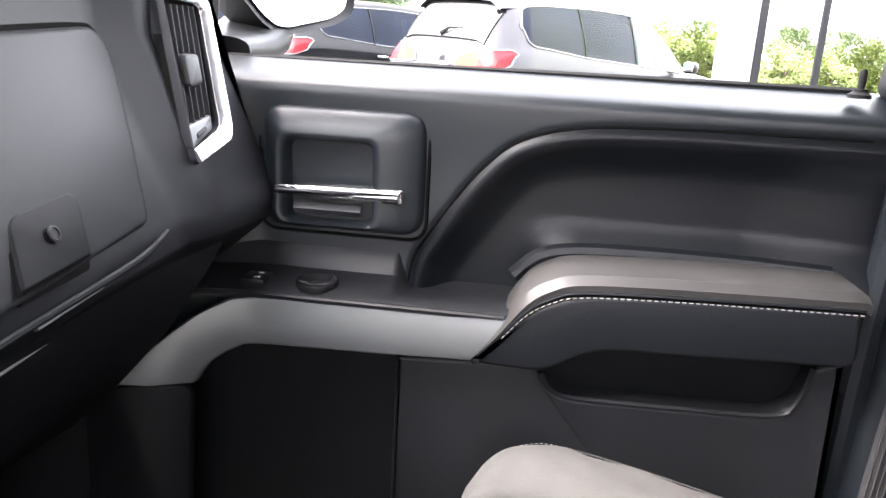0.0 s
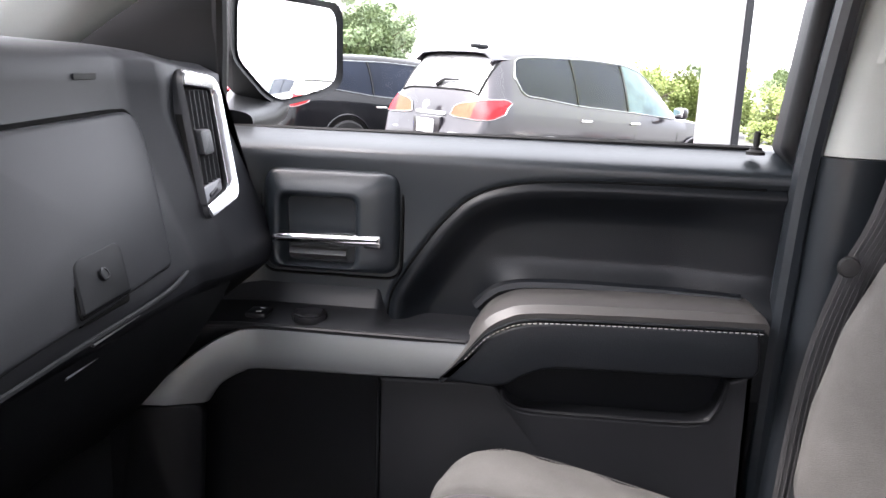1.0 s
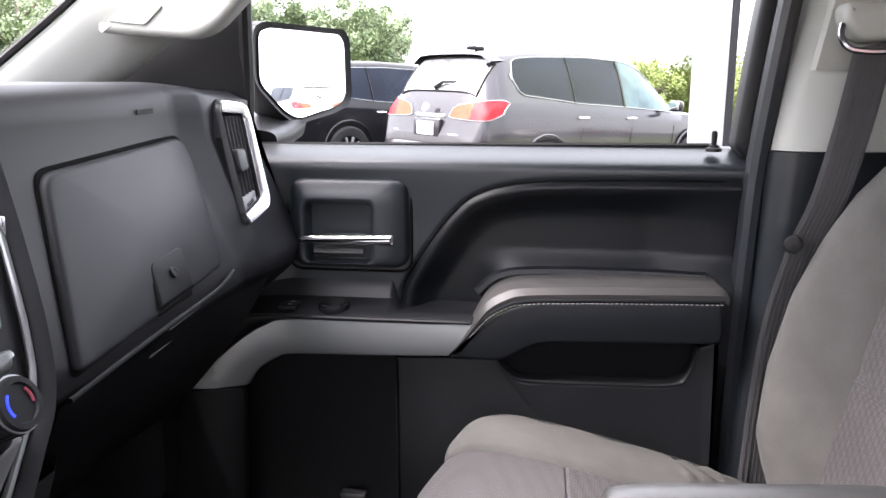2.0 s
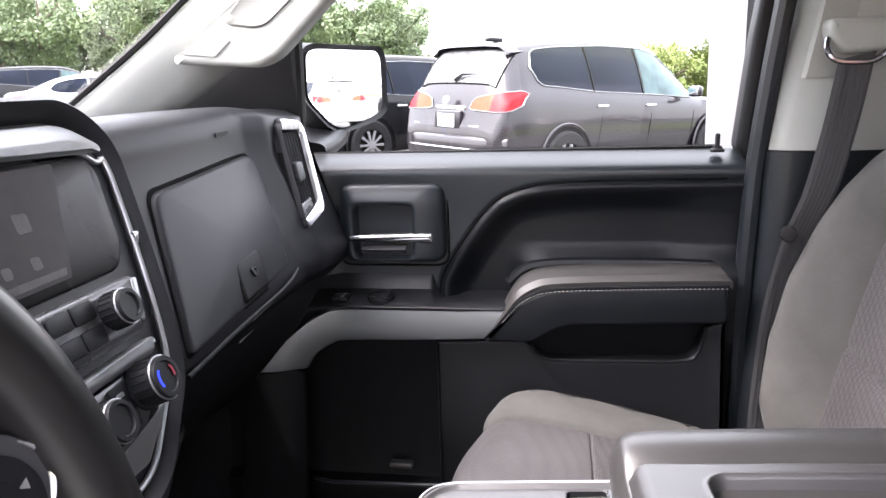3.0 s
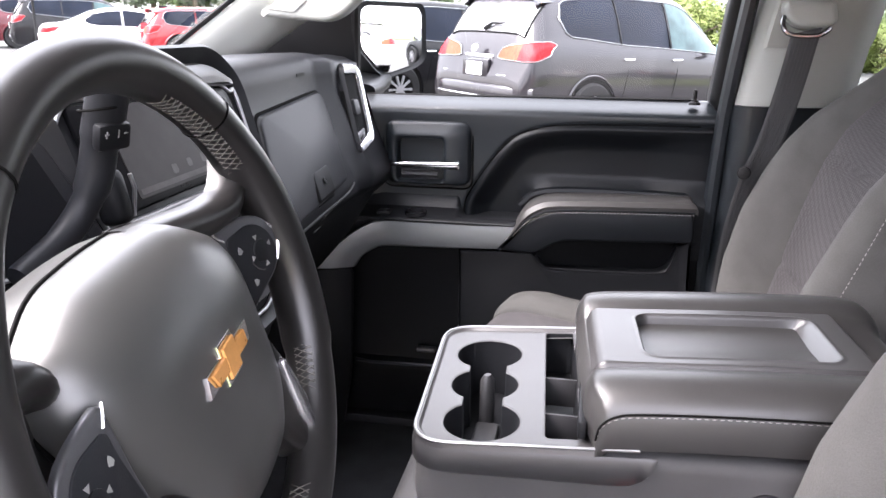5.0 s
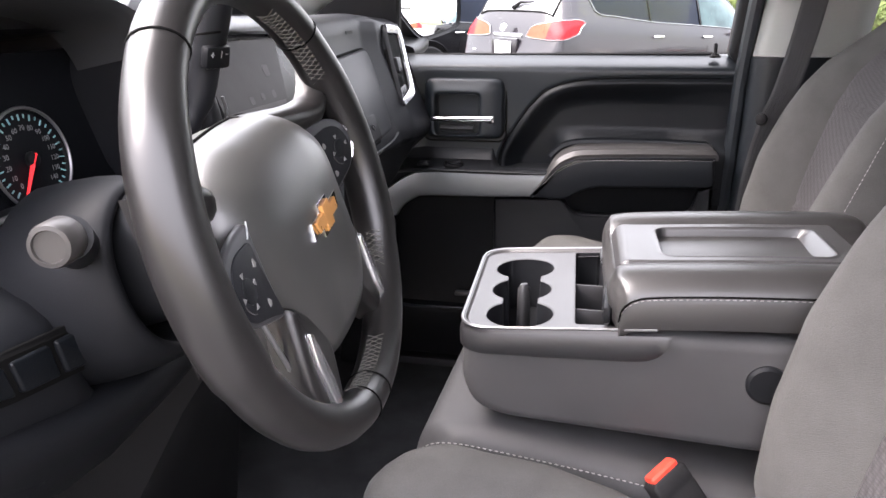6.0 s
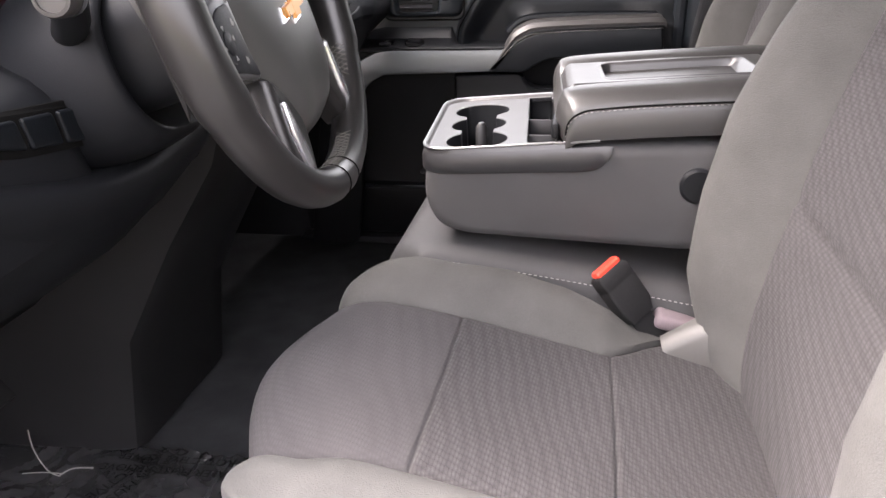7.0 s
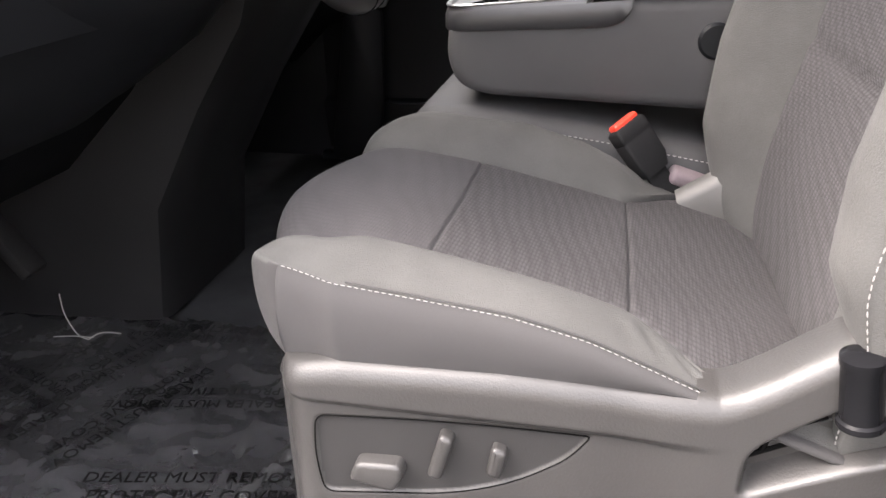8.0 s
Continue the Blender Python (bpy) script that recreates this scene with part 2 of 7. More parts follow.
M["grass"] = material("grass", (0.075, 0.11, 0.03), 0.95, vary=0.35, scale=0.5, grain=20, bump=0.6, dist=0.02, colour2=(0.14, 0.16, 0.05))
M["leaf"] = material("leaves", (0.10, 0.155, 0.075), 0.7, vary=0.3, scale=0.7, grain=8, bump=0.0, colour2=(0.19, 0.24, 0.12))
M["bush_leaf"] = material("bush leaves", (0.10, 0.15, 0.03), 0.7, vary=0.3, scale=1.5, grain=10, bump=0.0, colour2=(0.20, 0.24, 0.06))
M["bark"] = material("bark", (0.12, 0.09, 0.065), 0.95, vary=0.3, scale=6, grain=50, bump=0.8, dist=0.01)
M["pole_metal"] = material("galvanised metal", (0.30, 0.295, 0.305), 0.45, metal=0.5, vary=0.10, scale=3, grain=80, bump=0.1)
M["pole_white"] = material("white pole", (0.75, 0.75, 0.74), 0.5, vary=0.05, bump=0.0)
M["brick"] = material("red building cladding", (0.36, 0.13, 0.10), 0.85, vary=0.25, scale=1.5, grain=20, bump=0.2)
M["roofing"] = material("grey roofing", (0.25, 0.23, 0.22), 0.8, vary=0.2, scale=1.0, grain=20, bump=0.2)


# ---- building tools ----
def thing(name, label, category, at=(0, 0, 0), group="", kind=""):
    ob = new(name)
    ob.empty_display_size = 0.05
    ob.location = at
    return tagged(ob, label, category, group, kind)


def finish(bm, name, mat, sharp=35):
    bmesh.ops.recalc_face_normals(bm, faces=bm.faces)
    me = bpy.data.meshes.new(name)
    bm.to_mesh(me)
    bm.free()
    me.shade_smooth()
    me.set_sharp_from_angle(angle=radians(sharp))
    me.materials.append(mat)
    return me


def part(name, bm, mat, parent=None, label="", sharp=35):
    """One mesh object from a bmesh in world coordinates, under a thing or a part."""
    me = bm if isinstance(bm, bpy.types.Mesh) else finish(bm, name, mat, sharp)
    ob = new(name, me)
    if parent is not None:
        ob.parent = parent
        if parent.type == "EMPTY":
            ob.matrix_parent_inverse = Matrix.Translation(-parent.location)
    return tagged(ob, label)


def solo(name, bm, mat, label, category, group="", kind="", sharp=35):
    return tagged(part(name, bm, mat, None, "", sharp), label, category, group, kind)


def join(*bms):
    """Several bmeshes as one."""
    out = bmesh.new()
    for b in bms:
        me = bpy.data.meshes.new("t")
        b.to_mesh(me)
        b.free()
        out.from_mesh(me)
        bpy.data.meshes.remove(me)
    return out


def rbox(c, size, r=0.005, seg=2, turn=None, shear=None):
    bm = bmesh.new()
    bmesh.ops.create_cube(bm, size=1.0)
    bmesh.ops.scale(bm, vec=size, verts=bm.verts)
    if r > 0:
        bmesh.ops.bevel(bm, geom=bm.edges[:], offset=min(r, min(size) * 0.49), segments=seg, affect="EDGES", profile=0.5)
    if shear:
        shear(bm)
    if turn is not None:
        bmesh.ops.transform(bm, matrix=Euler([radians(a) for a in turn]).to_matrix().to_4x4(), verts=bm.verts)
    bmesh.ops.translate(bm, vec=c, verts=bm.verts)
    return bm


def loft(rows, closed_u=False, closed_v=False, caps=False):
    """Quads between rows of points. closed_v: each row is a ring; closed_u: the last row joins the first; caps: fill the end rings."""
    bm = bmesh.new()
    vs = [[bm.verts.new(p) for p in row] for row in rows]
    nu, nv = len(vs), len(vs[0])
    for i in range(nu if closed_u else nu - 1):
        a, b = vs[i], vs[(i + 1) % nu]
        for j in range(nv if closed_v else nv - 1):
            k = (j + 1) % nv
            bm.faces.new((a[j], a[k], b[k], b[j]))
    if caps:
        ends = [bm.faces.new(vs[0]), bm.faces.new(vs[-1][::-1])]
        bmesh.ops.triangulate(bm, faces=ends, quad_method="BEAUTY", ngon_method="EAR_CLIP")
    return bm


def spline(pts, n=8, closed=False):
    """Points on a smooth curve through pts, n for each stretch."""
    p = [Vector(q) for q in pts]
    m = len(p)
    out = []
    for i in range(m if closed else m - 1):
        get = (lambda k: p[k % m]) if closed else (lambda k: p[min(max(k, 0), m - 1)])
        a, b, c, d = get(i - 1), get(i), get(i + 1), get(i + 2)
        for k in range(n):
            t = k / n
            out.append(0.5 * (2 * b + (c - a) * t + (2 * a - 5 * b + 4 * c - d) * t * t + (3 * b - a - 3 * c + d) * t**3))
    if not closed:
        out.append(p[-1])
    return out


def tube(pts, r, seg=8, closed=False, flat=1.0, up=None):
    """A tube along pts; r a number or one for each point; flat squeezes it across."""
    pts = [Vector(p) for p in pts]
    n = len(pts)
    rs = r if isinstance(r, (list, tuple)) else [r] * n
    rows, ref = [], Vector(up) if up else None
    for i, p in enumerate(pts):
        d = (pts[(i + 1) % n] - pts[i - 1]) if closed else (pts[min(i + 1, n - 1)] - pts[max(i - 1, 0)])
        d.normalize()
        if ref is None:
            ref = d.orthogonal()
        u = (ref - d * ref.dot(d)).normalized()
        v = d.cross(u)
        if not up:
            ref = u
        rows.append([p + rs[i] * (math.cos(a) * u + flat * math.sin(a) * v) for a in (2 * math.pi * k / seg for k in range(seg))])
    return loft(rows, closed_u=closed, closed_v=True, caps=not closed)


def rounded(pts, r, n=5):
    """A polygon of 2D points with its corners rounded by r (a number, or one each)."""
    out = []
    m = len(pts)
    for i in range(m):
        p, a, b = Vector(pts[i]), Vector(pts[i - 1]), Vector(pts[(i + 1) % m])
        rad = r[i] if isinstance(r, (list, tuple)) else r
        da, db = (a - p), (b - p)
        cut = min(rad, da.length * 0.49, db.length * 0.49)
        s, e = p + da.normalized() * cut, p + db.normalized() * cut
        for k in range(n + 1):
            t = k / n
            out.append((1 - t) ** 2 * s + 2 * t * (1 - t) * p + t * t * e)
    return out


def slab(outline, place, deep, bevel=0.003, seg=2, back=True):
    """A plate: 2D outline, place(u, v, w) to the world, from w = 0 (back) to w = deep (front), with a rounded front edge."""
    rings = [[(p[0], p[1], 0.0) for p in outline]]
    cen = Vector((sum(p[0] for p in outline) / len(outline), sum(p[1] for p in outline) / len(outline)))
    m = len(outline)
    area = sum(outline[i - 1][0] * outline[i][1] - outline[i][0] * outline[i - 1][1] for i in range(m))
    sgn = 1 if area > 0 else -1

    def inset(d):
        out = []
        for i in range(m):
            a, p, b = (Vector(outline[k % m][:2]) for k in (i - 1, i, i + 1))
            e = (b - a)
            nn = Vector((-e.y, e.x)) * sgn
            nn = nn.normalized() if nn.length > 1e-9 else (cen - p).normalized()
            out.append(p + nn * d)
        return out

    for k in range(seg + 1):
        a = math.pi / 2 * k / seg
        q = inset(bevel * (1 - math.cos(a)))
        rings.append([(p.x, p.y, deep - bevel + bevel * math.sin(a)) for p in q])
    return loft([[place(*p) for p in ring] for ring in rings], closed_v=True, caps=True)


def rings(list_of_rings, cap_end=True, cap_start=False):
    bm = loft(list_of_rings, closed_v=True)
    bm.verts.ensure_lookup_table()
    n = len(list_of_rings[0])
    if cap_end:
        bm.faces.new([bm.verts[len(bm.verts) - n + k] for k in range(n)])
    if cap_start:
        bm.faces.new([bm.verts[k] for k in range(n)][::-1])
    return bm


def lathe(profile, c, axis, seg=28, cap=True):
    """A turned shape: profile of (radius, height) about axis through c."""
    ax = Vector(axis).normalized()
    u = ax.orthogonal().normalized()
    v = ax.cross(u)
    c = Vector(c)
    rows = [[c + ax * h + r * (math.cos(a) * u + math.sin(a) * v) for a in (2 * math.pi * k / seg for k in range(seg))] for r, h in profile]
    return loft(rows, closed_v=True, caps=cap)


def dashes(pts, length, gap, r, lift=(0, 0, 0)):
    """Stitches: short thick threads along a line."""
    pts = [Vector(p) + Vector(lift) for p in pts]
    bms, acc = [], 0.0
    cum = [0.0]
    for a, b in zip(pts, pts[1:]):
        cum.append(cum[-1] + (b - a).length)

    def at(s):
        for i in range(len(pts) - 1):
            if s <= cum[i + 1] or i == len(pts) - 2:
                t = (s - cum[i]) / max(cum[i + 1] - cum[i], 1e-9)
                return pts[i].lerp(pts[i + 1], t)

    bm = bmesh.new()
    s = 0.0
    while s + length < cum[-1]:
        a, b = at(s), at(s + length)
        d = (b - a).normalized()
        u = d.orthogonal().normalized()
        v = d.cross(u)
        r0 = []
        for q, k in ((a, 0.6), (a.lerp(b, 0.5), 1.0), (b, 0.6)):
            r0.append([bm.verts.new(q + r * k * (math.cos(w) * u + math.sin(w) * v)) for w in (0, 1.57, 3.14, 4.71)])
        for x, y in zip(r0, r0[1:]):
            for j in range(4):
                bm.faces.new((x[j], x[(j + 1) % 4], y[(j + 1) % 4], y[j]))
        bm.faces.new(r0[0])
        bm.faces.new(r0[-1][::-1])
        s += length + gap
    return bm


def words(text, size, place, thick=0.0006):
    """Lettering as a flat mesh; place: matrix from the text's plane to the world."""
    cu = bpy.data.curves.new("t", "FONT")
    cu.body, cu.size, cu.extrude, cu.resolution_u = text, size, thick, 2
    cu.align_x, cu.align_y = "CENTER", "CENTER"
    ob = bpy.data.objects.new("t", cu)
    scene.collection.objects.link(ob)
    bpy.context.view_layer.update()
    me = bpy.data.meshes.new_from_object(ob)
    bpy.data.objects.remove(ob)
    bpy.data.curves.remove(cu)
    bm = bmesh.new()
    bm.from_mesh(me)
    bpy.data.meshes.remove(me)
    bmesh.ops.transform(bm, matrix=place, verts=bm.verts)
    return bm


def smooth(a, b, x):
    t = min(max((x - a) / (b - a), 0.0), 1.0)
    return t * t * (3 - 2 * t)


def interp(x, table):
    """Straight-line reading of a table of (x, y)."""
    for (a, b), (c, d) in zip(table, table[1:]):
        if x <= c:
            return b if x <= a else b + (d - b) * (x - a) / (c - a)
    return table[-1][1]


# ---- the cab: floor, walls, ceiling ----
FLOOR_Z = 0.63
solo("floor", rbox((0.30, 0.055, FLOOR_Z - 0.03), (2.6, 1.66, 0.06), 0.004), M["carpet"], "black carpeted floor of a truck cab", "floor", kind="structure")
# transmission hump and firewall
solo("wall_front", join(loft([[(x, y, z) for y in (-0.78, 0.0, 0.06, 0.89)] for x, z in ((-0.90, 0.632), (-0.95, 0.70), (-0.98, 0.85), (-1.0, 1.05), (-1.0, 1.50))]), loft([[(x, y, z) for y in (0.89, 0.06, -0.78)] for x, z in ((-0.92, 0.60), (-1.04, 0.70), (-1.04, 1.50))])), M["carpet"], "black carpeted firewall under the dashboard", "wall", kind="structure")
solo("wall_rear", rbox((1.62, 0.055, 1.28), (0.06, 1.72, 1.34), 0.01), M["cloth_shade"], "dark rear wall of the truck cab", "wall", kind="structure")
solo("ceiling", rbox((0.66, 0.055, 1.955), (1.92, 1.70, 0.05), 0.02), M["liner"], "pale grey cloth headliner", "ceiling", kind="structure")
solo("wall_left_rear", join(rbox((1.02, -0.80, 1.03), (1.14, 0.08, 0.86), 0.02), rbox((1.02, -0.77, 1.88), (1.14, 0.08, 0.12), 0.02), rbox((0.50, -0.79, 1.3), (0.10, 0.08, 1.34), 0.02), rbox((1.56, -0.79, 1.65), (0.06, 0.08, 0.45), 0.02)), M["black"], "black trimmed rear door wall beside the driver's seat", "wall", kind="structure")
solo("wall_right_rear", join(rbox((1.02, 0.91, 1.03), (1.14, 0.08, 0.84), 0.02), rbox((1.02, 0.88, 1.88), (1.14, 0.08, 0.12), 0.02), rbox((1.56, 0.90, 1.65), (0.06, 0.08, 0.45), 0.02)), M["black"], "black trimmed rear passenger door wall", "wall", kind="structure")
solo("wall_left_front", join(rbox((-0.87, -0.78, 1.05), (0.28, 0.07, 0.88), 0.02), rbox((0.0, -0.80, 0.60), (1.5, 0.10, 0.10), 0.02)), M["kick"], "black kick panel and door sill", "wall", kind="structure")
solo("wall_right_front", rbox((-0.80, 0.905, 1.05), (0.40, 0.06, 0.92), 0.01), M["black"], "black passenger kick panel", "wall", kind="structure")
solo("trim_sill", rbox((-0.10, 0.905, 0.625), (1.10, 0.12, 0.05), 0.012), M["black"], "black sill plate under the passenger door", "sill", kind="structure")
rail = [Vector((-0.86, -0.70, 1.50)), Vector((-0.52, -0.66, 1.74)), Vector((-0.28, -0.64, 1.90)), Vector((0.1, -0.69, 1.93)), Vector((0.5, -0.70, 1.93))]
solo("trim_left_pillar", tube(spline(rail, 5), 0.045, 10), M["light_trim"], "pale grey windscreen pillar and roof rail trim", "pillar trim", kind="structure")

# rear side window on the passenger side
w = thing("window_2", "rear passenger side window with dark seal", "window", (1.02, 0.92, 1.45), kind="structure")
part("pane", rbox((1.02, 0.925, 1.64), (0.98, 0.005, 0.40), 0.0), M["glass"], w).visible_shadow = False
part("window_seal", tube([(0.54, 0.915, 1.455), (1.5, 0.915, 1.455), (1.5, 0.90, 1.825), (0.60, 0.90, 1.825)], 0.012, 6, closed=True), M["rubber"], w)

# windscreen
ws = thing("window_3", "clear raked windscreen with black border", "window", (-0.7, 0.055, 1.5), kind="structure")
ws_rows = [[(-0.98 + 0.10 * (2 * u - 1) ** 2 + 0.66 * v, -0.72 + 1.55 * u, 1.49 + 0.43 * v) for u in [k / 12 for k in range(13)]] for v in [k / 6 for k in range(7)]]
part("pane", loft(ws_rows), M["glass"], ws).visible_shadow = False
border = [ws_rows[k][-1] for k in range(7)]
part("window_seal", tube(border, 0.008, 6), M["rubber"], ws, "black windscreen edge seal")

# ---- passenger pillars ----
edge_front = [(-0.86, 0.765, 1.49), (-0.80, 0.755, 1.535), (-0.645, 0.742, 1.636), (-0.549, 0.735, 1.707), (-0.30, 0.70, 1.885), (-0.22, 0.69, 1.93)]
edge_rear = [(-0.70, 0.83, 1.49), (-0.637, 0.80, 1.523), (-0.518, 0.79, 1.597), (-0.35, 0.775, 1.694), (-0.06, 0.74, 1.86), (0.0, 0.73, 1.93)]
ef, er = spline(edge_front, 6), spline(edge_rear, 6)
rows = []
for a, b in zip(ef, er):
    mid = (a + b) / 2 + Vector((-0.004, -0.014, 0.0))
    q1, q3 = (a + mid) / 2 + Vector((0, -0.007, 0)), (b + mid) / 2 + Vector((0, -0.005, 0))
    back = (a + b) / 2 + Vector((-0.02, 0.06, 0.02))
    rows.append([a, q1, mid, q3, b, b + Vector((0, 0.03, 0)), back + Vector((0, 0.02, 0)), a + Vector((-0.005, 0.03, 0))])
solo("trim_pillar", loft(rows, closed_v=True, caps=True), M["light_trim"], "pale grey plastic windscreen pillar trim", "pillar trim", kind="structure", sharp=50)
part("window_seal", tube([p + Vector((-0.006, 0.0, 0.004)) for p in ef], 0.006, 6), M["rubber"], ws, "black windscreen edge seal")

# assist handle on the windscreen pillar
gh = thing("grab_handle", "pale grey moulded grab handle on the windscreen pillar", "handle", (-0.45, 0.70, 1.63))


def on_pillar(u, v, w):
    return (u, 0.745 - 0.12 * (u + 0.6) - w, v)


out = rounded([(-0.590, 1.606), (-0.43, 1.594), (-0.395, 1.607), (-0.25, 1.735), (-0.17, 1.82), (-0.23, 1.86), (-0.33, 1.80), (-0.47, 1.70), (-0.515, 1.655)], [0.02, 0.03, 0.03, 0.05, 0.05, 0.04, 0.05, 0.05, 0.02], 4)
part("handle_body", slab(out, on_pillar, 0.032, 0.012, 4), M["light_trim"], gh)
hole = rounded([(-0.485, 1.662), (-0.415, 1.652), (-0.30, 1.742), (-0.245, 1.80), (-0.30, 1.805), (-0.43, 1.715)], 0.02, 4)
hole_in = [Vector((p.x * 0.86 - 0.37 * 0.14, p.y * 0.86 + 1.728 * 0.14)) for p in hole]
# the recess is not cut: a darker grey plate gives its shade
part("recess", rings([[on_pillar(p.x, p.y, 0.0335) for p in hole], [on_pillar(p.x, p.y, 0.0355) for p in [h.lerp(i, 0.25) for h, i in zip(hole, hole_in)]], [on_pillar(p.x, p.y, 0.0345) for p in hole_in]]), M["recess_grey"], gh, "finger recess of the handle, shaded by darker grey")
part("screw_cover", slab(rounded([(-0.56, 1.620), (-0.50, 1.613), (-0.47, 1.638), (-0.515, 1.648)], 0.006, 3), lambda u, v, w: on_pillar(u, v, 0.0325 + w), 0.0025, 0.001), M["light_trim"], gh)

# centre pillar trim with belt
bp_thing = solo("trim_centre_pillar", loft([[(x + s, y, z) for x, y in ((0.372, 0.90), (0.378, 0.862), (0.40, 0.842), (0.47, 0.835), (0.55, 0.84), (0.60, 0.87), (0.60, 0.93), (0.372, 0.93))] for z, s in ((1.438, 0.0), (1.52, 0.012), (1.556, 0.018), (1.57, 0.024), (1.70, 0.046), (1.93, 0.09))], closed_v=True, caps=True), M["light_trim"], "pale grey upper centre pillar trim", "pillar trim", kind="structure", sharp=75)
part("ridge", loft([[(0.425 + 0.18 * (z - 1.55) + dx, 0.838 - dy, z) for dx, dy in ((-0.012, 0), (-0.006, 0.006), (0.03, 0.006), (0.05, 0.0))] for z in (1.552, 1.62, 1.75, 1.92)]), M["light_trim"], bp_thing)
solo("trim_centre_pillar_lower", loft([[(x + s, y, z) for x, y in ((0.360, 0.93), (0.362, 0.862), (0.375, 0.846), (0.40, 0.842), (0.47, 0.842), (0.62, 0.88), (0.62, 0.95))] for z, s in ((0.62, -0.03), (1.0, -0.012), (1.2, 0.004), (1.436, 0.012))], closed_v=True, caps=True), M["panel"], "black lower centre pillar trim", "pillar trim", kind="structure", sharp=75)
solo("trim_door_seal", tube(spline([(0.352, 0.872, 0.66), (0.350, 0.872, 1.05), (0.356, 0.872, 1.28), (0.366, 0.875, 1.45), (0.394, 0.865, 1.70), (0.43, 0.85, 1.90)], 6), 0.017, 10), M["panel"], "black rubber door seal along the pillar", "door seal", kind="structure")

belt = thing("seat_belt", "dark grey seat belt hanging from a pillar guide", "seat belt", (0.47, 0.80, 1.60))
part("guide_cover", slab(rounded([(0.437, 1.640), (0.528, 1.640), (0.535, 1.60), (0.520, 1.590), (0.462, 1.588), (0.437, 1.615)], 0.012, 4), lambda u, v, w: (u, 0.838 - w, v), 0.045, 0.012, 3), M["light_trim"], belt, "pale grey belt guide cover")
part("guide_loop", tube(spline([(0.440, 0.806, 1.612), (0.438, 0.800, 1.594), (0.452, 0.796, 1.578), (0.500, 0.796, 1.576), (0.522, 0.798, 1.590)], 5), 0.0045, 8), M["dark_chrome"], belt, "dark chrome belt loop")
belt_line = [(0.481, 0.797, 1.585), (0.462, 0.788, 1.48), (0.440, 0.786, 1.38), (0.418, 0.800, 1.30), (0.40, 0.83, 1.15), (0.39, 0.84, 0.9)]
rows = []
for p in spline(belt_line, 8):
    rows.append([p + Vector((k * 0.0265 / 3, 0.0012 * (1 if k % 2 else -1), 0.002 * k)) for k in range(-3, 4)])
part("webbing", loft(rows), M["webbing"], belt)
for k in range(-3, 4):
    part("webbing_rib", tube([p + Vector((k * 0.0068, -0.0014, 0.002 * k)) for p in spline(belt_line, 8)], 0.0008, 4), M["webbing"], belt)
part("belt_knob", lathe([(0.004, 0), (0.010, 0.002), (0.013, 0.010), (0.011, 0.018), (0.004, 0.020)], (0.398, 0.79, 1.312), (-0.2, -1, 0.1), 16), M["rubber"], belt, "black belt height button")

# ---- passenger door ----
door = thing("door_1", "black vinyl passenger door with silver trim strip and padded armrest", "door", (-0.1, 0.89, 0.66), kind="structure")

CURVE = [(-0.186, 1.150), (-0.180, 1.205), (-0.162, 1.240), (-0.136, 1.280), (-0.103, 1.324), (-0.062, 1.360), (0.002, 1.380), (0.094, 1.3865), (0.22, 1.388), (0.40, 1.389)]
CURVE_S = [(p.x, p.y) for p in spline([(a, b, 0) for a, b in CURVE], 8)]
_seg = np.array(CURVE_S)


def curve_distance(x, z):
    """Distance to the edge of the door's insert: positive inside it, below and behind the curve."""
    a, b = _seg[:-1], _seg[1:]
    d = b - a
    t = np.clip(((x - a[:, 0]) * d[:, 0] + (z - a[:, 1]) * d[:, 1]) / (d**2).sum(1), 0, 1)
    q = a + t[:, None] * d
    dist = np.hypot(x - q[:, 0], z - q[:, 1])
    i = int(dist.argmin())
    side = d[i, 0] * (z - a[i, 1]) - d[i, 1] * (x - a[i, 0])
    return dist[i] if side < 0 else -dist[i]


def door_skin(x, z):
    """The inner face of the door, above the ledge."""
    y = 0.878 + 0.012 * smooth(1.25, 1.40, z) * 0
    y += 0.055 * smooth(1.395, 1.440, z) ** 2
    y -= 0.006 * smooth(1.30, 1.40, z) * smooth(1.46, 1.41, z)
    s = curve_distance(x, z)
    y += 0.027 * smooth(0.010, 0.062, s) + 0.004 * math.exp(-((s / 0.0035) ** 2)) - 0.003 * smooth(0.003, 0.012, s) * smooth(0.034, 0.014, s)
    y -= 0.023 * smooth(0.20, 0.335, x) * smooth(0.012, 0.06, s)
    y -= 0.022 * smooth(1.275, 1.215, z) * smooth(0.0, 0.02, s) * smooth(-0.07, 0.02, x)
    y -= 0.03 * smooth(-0.36, -0.47, x) * smooth(1.44, 1.36, z)
    return y


xs = [-0.62 + 0.003 * k for k in range(325)]
zs = [1.10 + 0.0028 * k for k in range(121)]
bm = loft([[(x, door_skin(x, z), z) for x in xs] for z in zs] + [[(x, 0.945, 1.436) for x in xs]])
up = part("upper_panel", bm, M["panel"], door, sharp=60)
# faces inside the insert's edge take the shade-darkened vinyl
up.data.materials.append(M["insert"])
for f in up.data.polygons:
    if f.center.x > -0.2 and curve_distance(f.center.x, f.center.z) > 0.001:
        f.material_index = 1
part("shell", rbox((-0.13, 0.945, 1.02), (1.0, 0.05, 0.82), 0.01), M["truck"], door, "painted outer door shell")
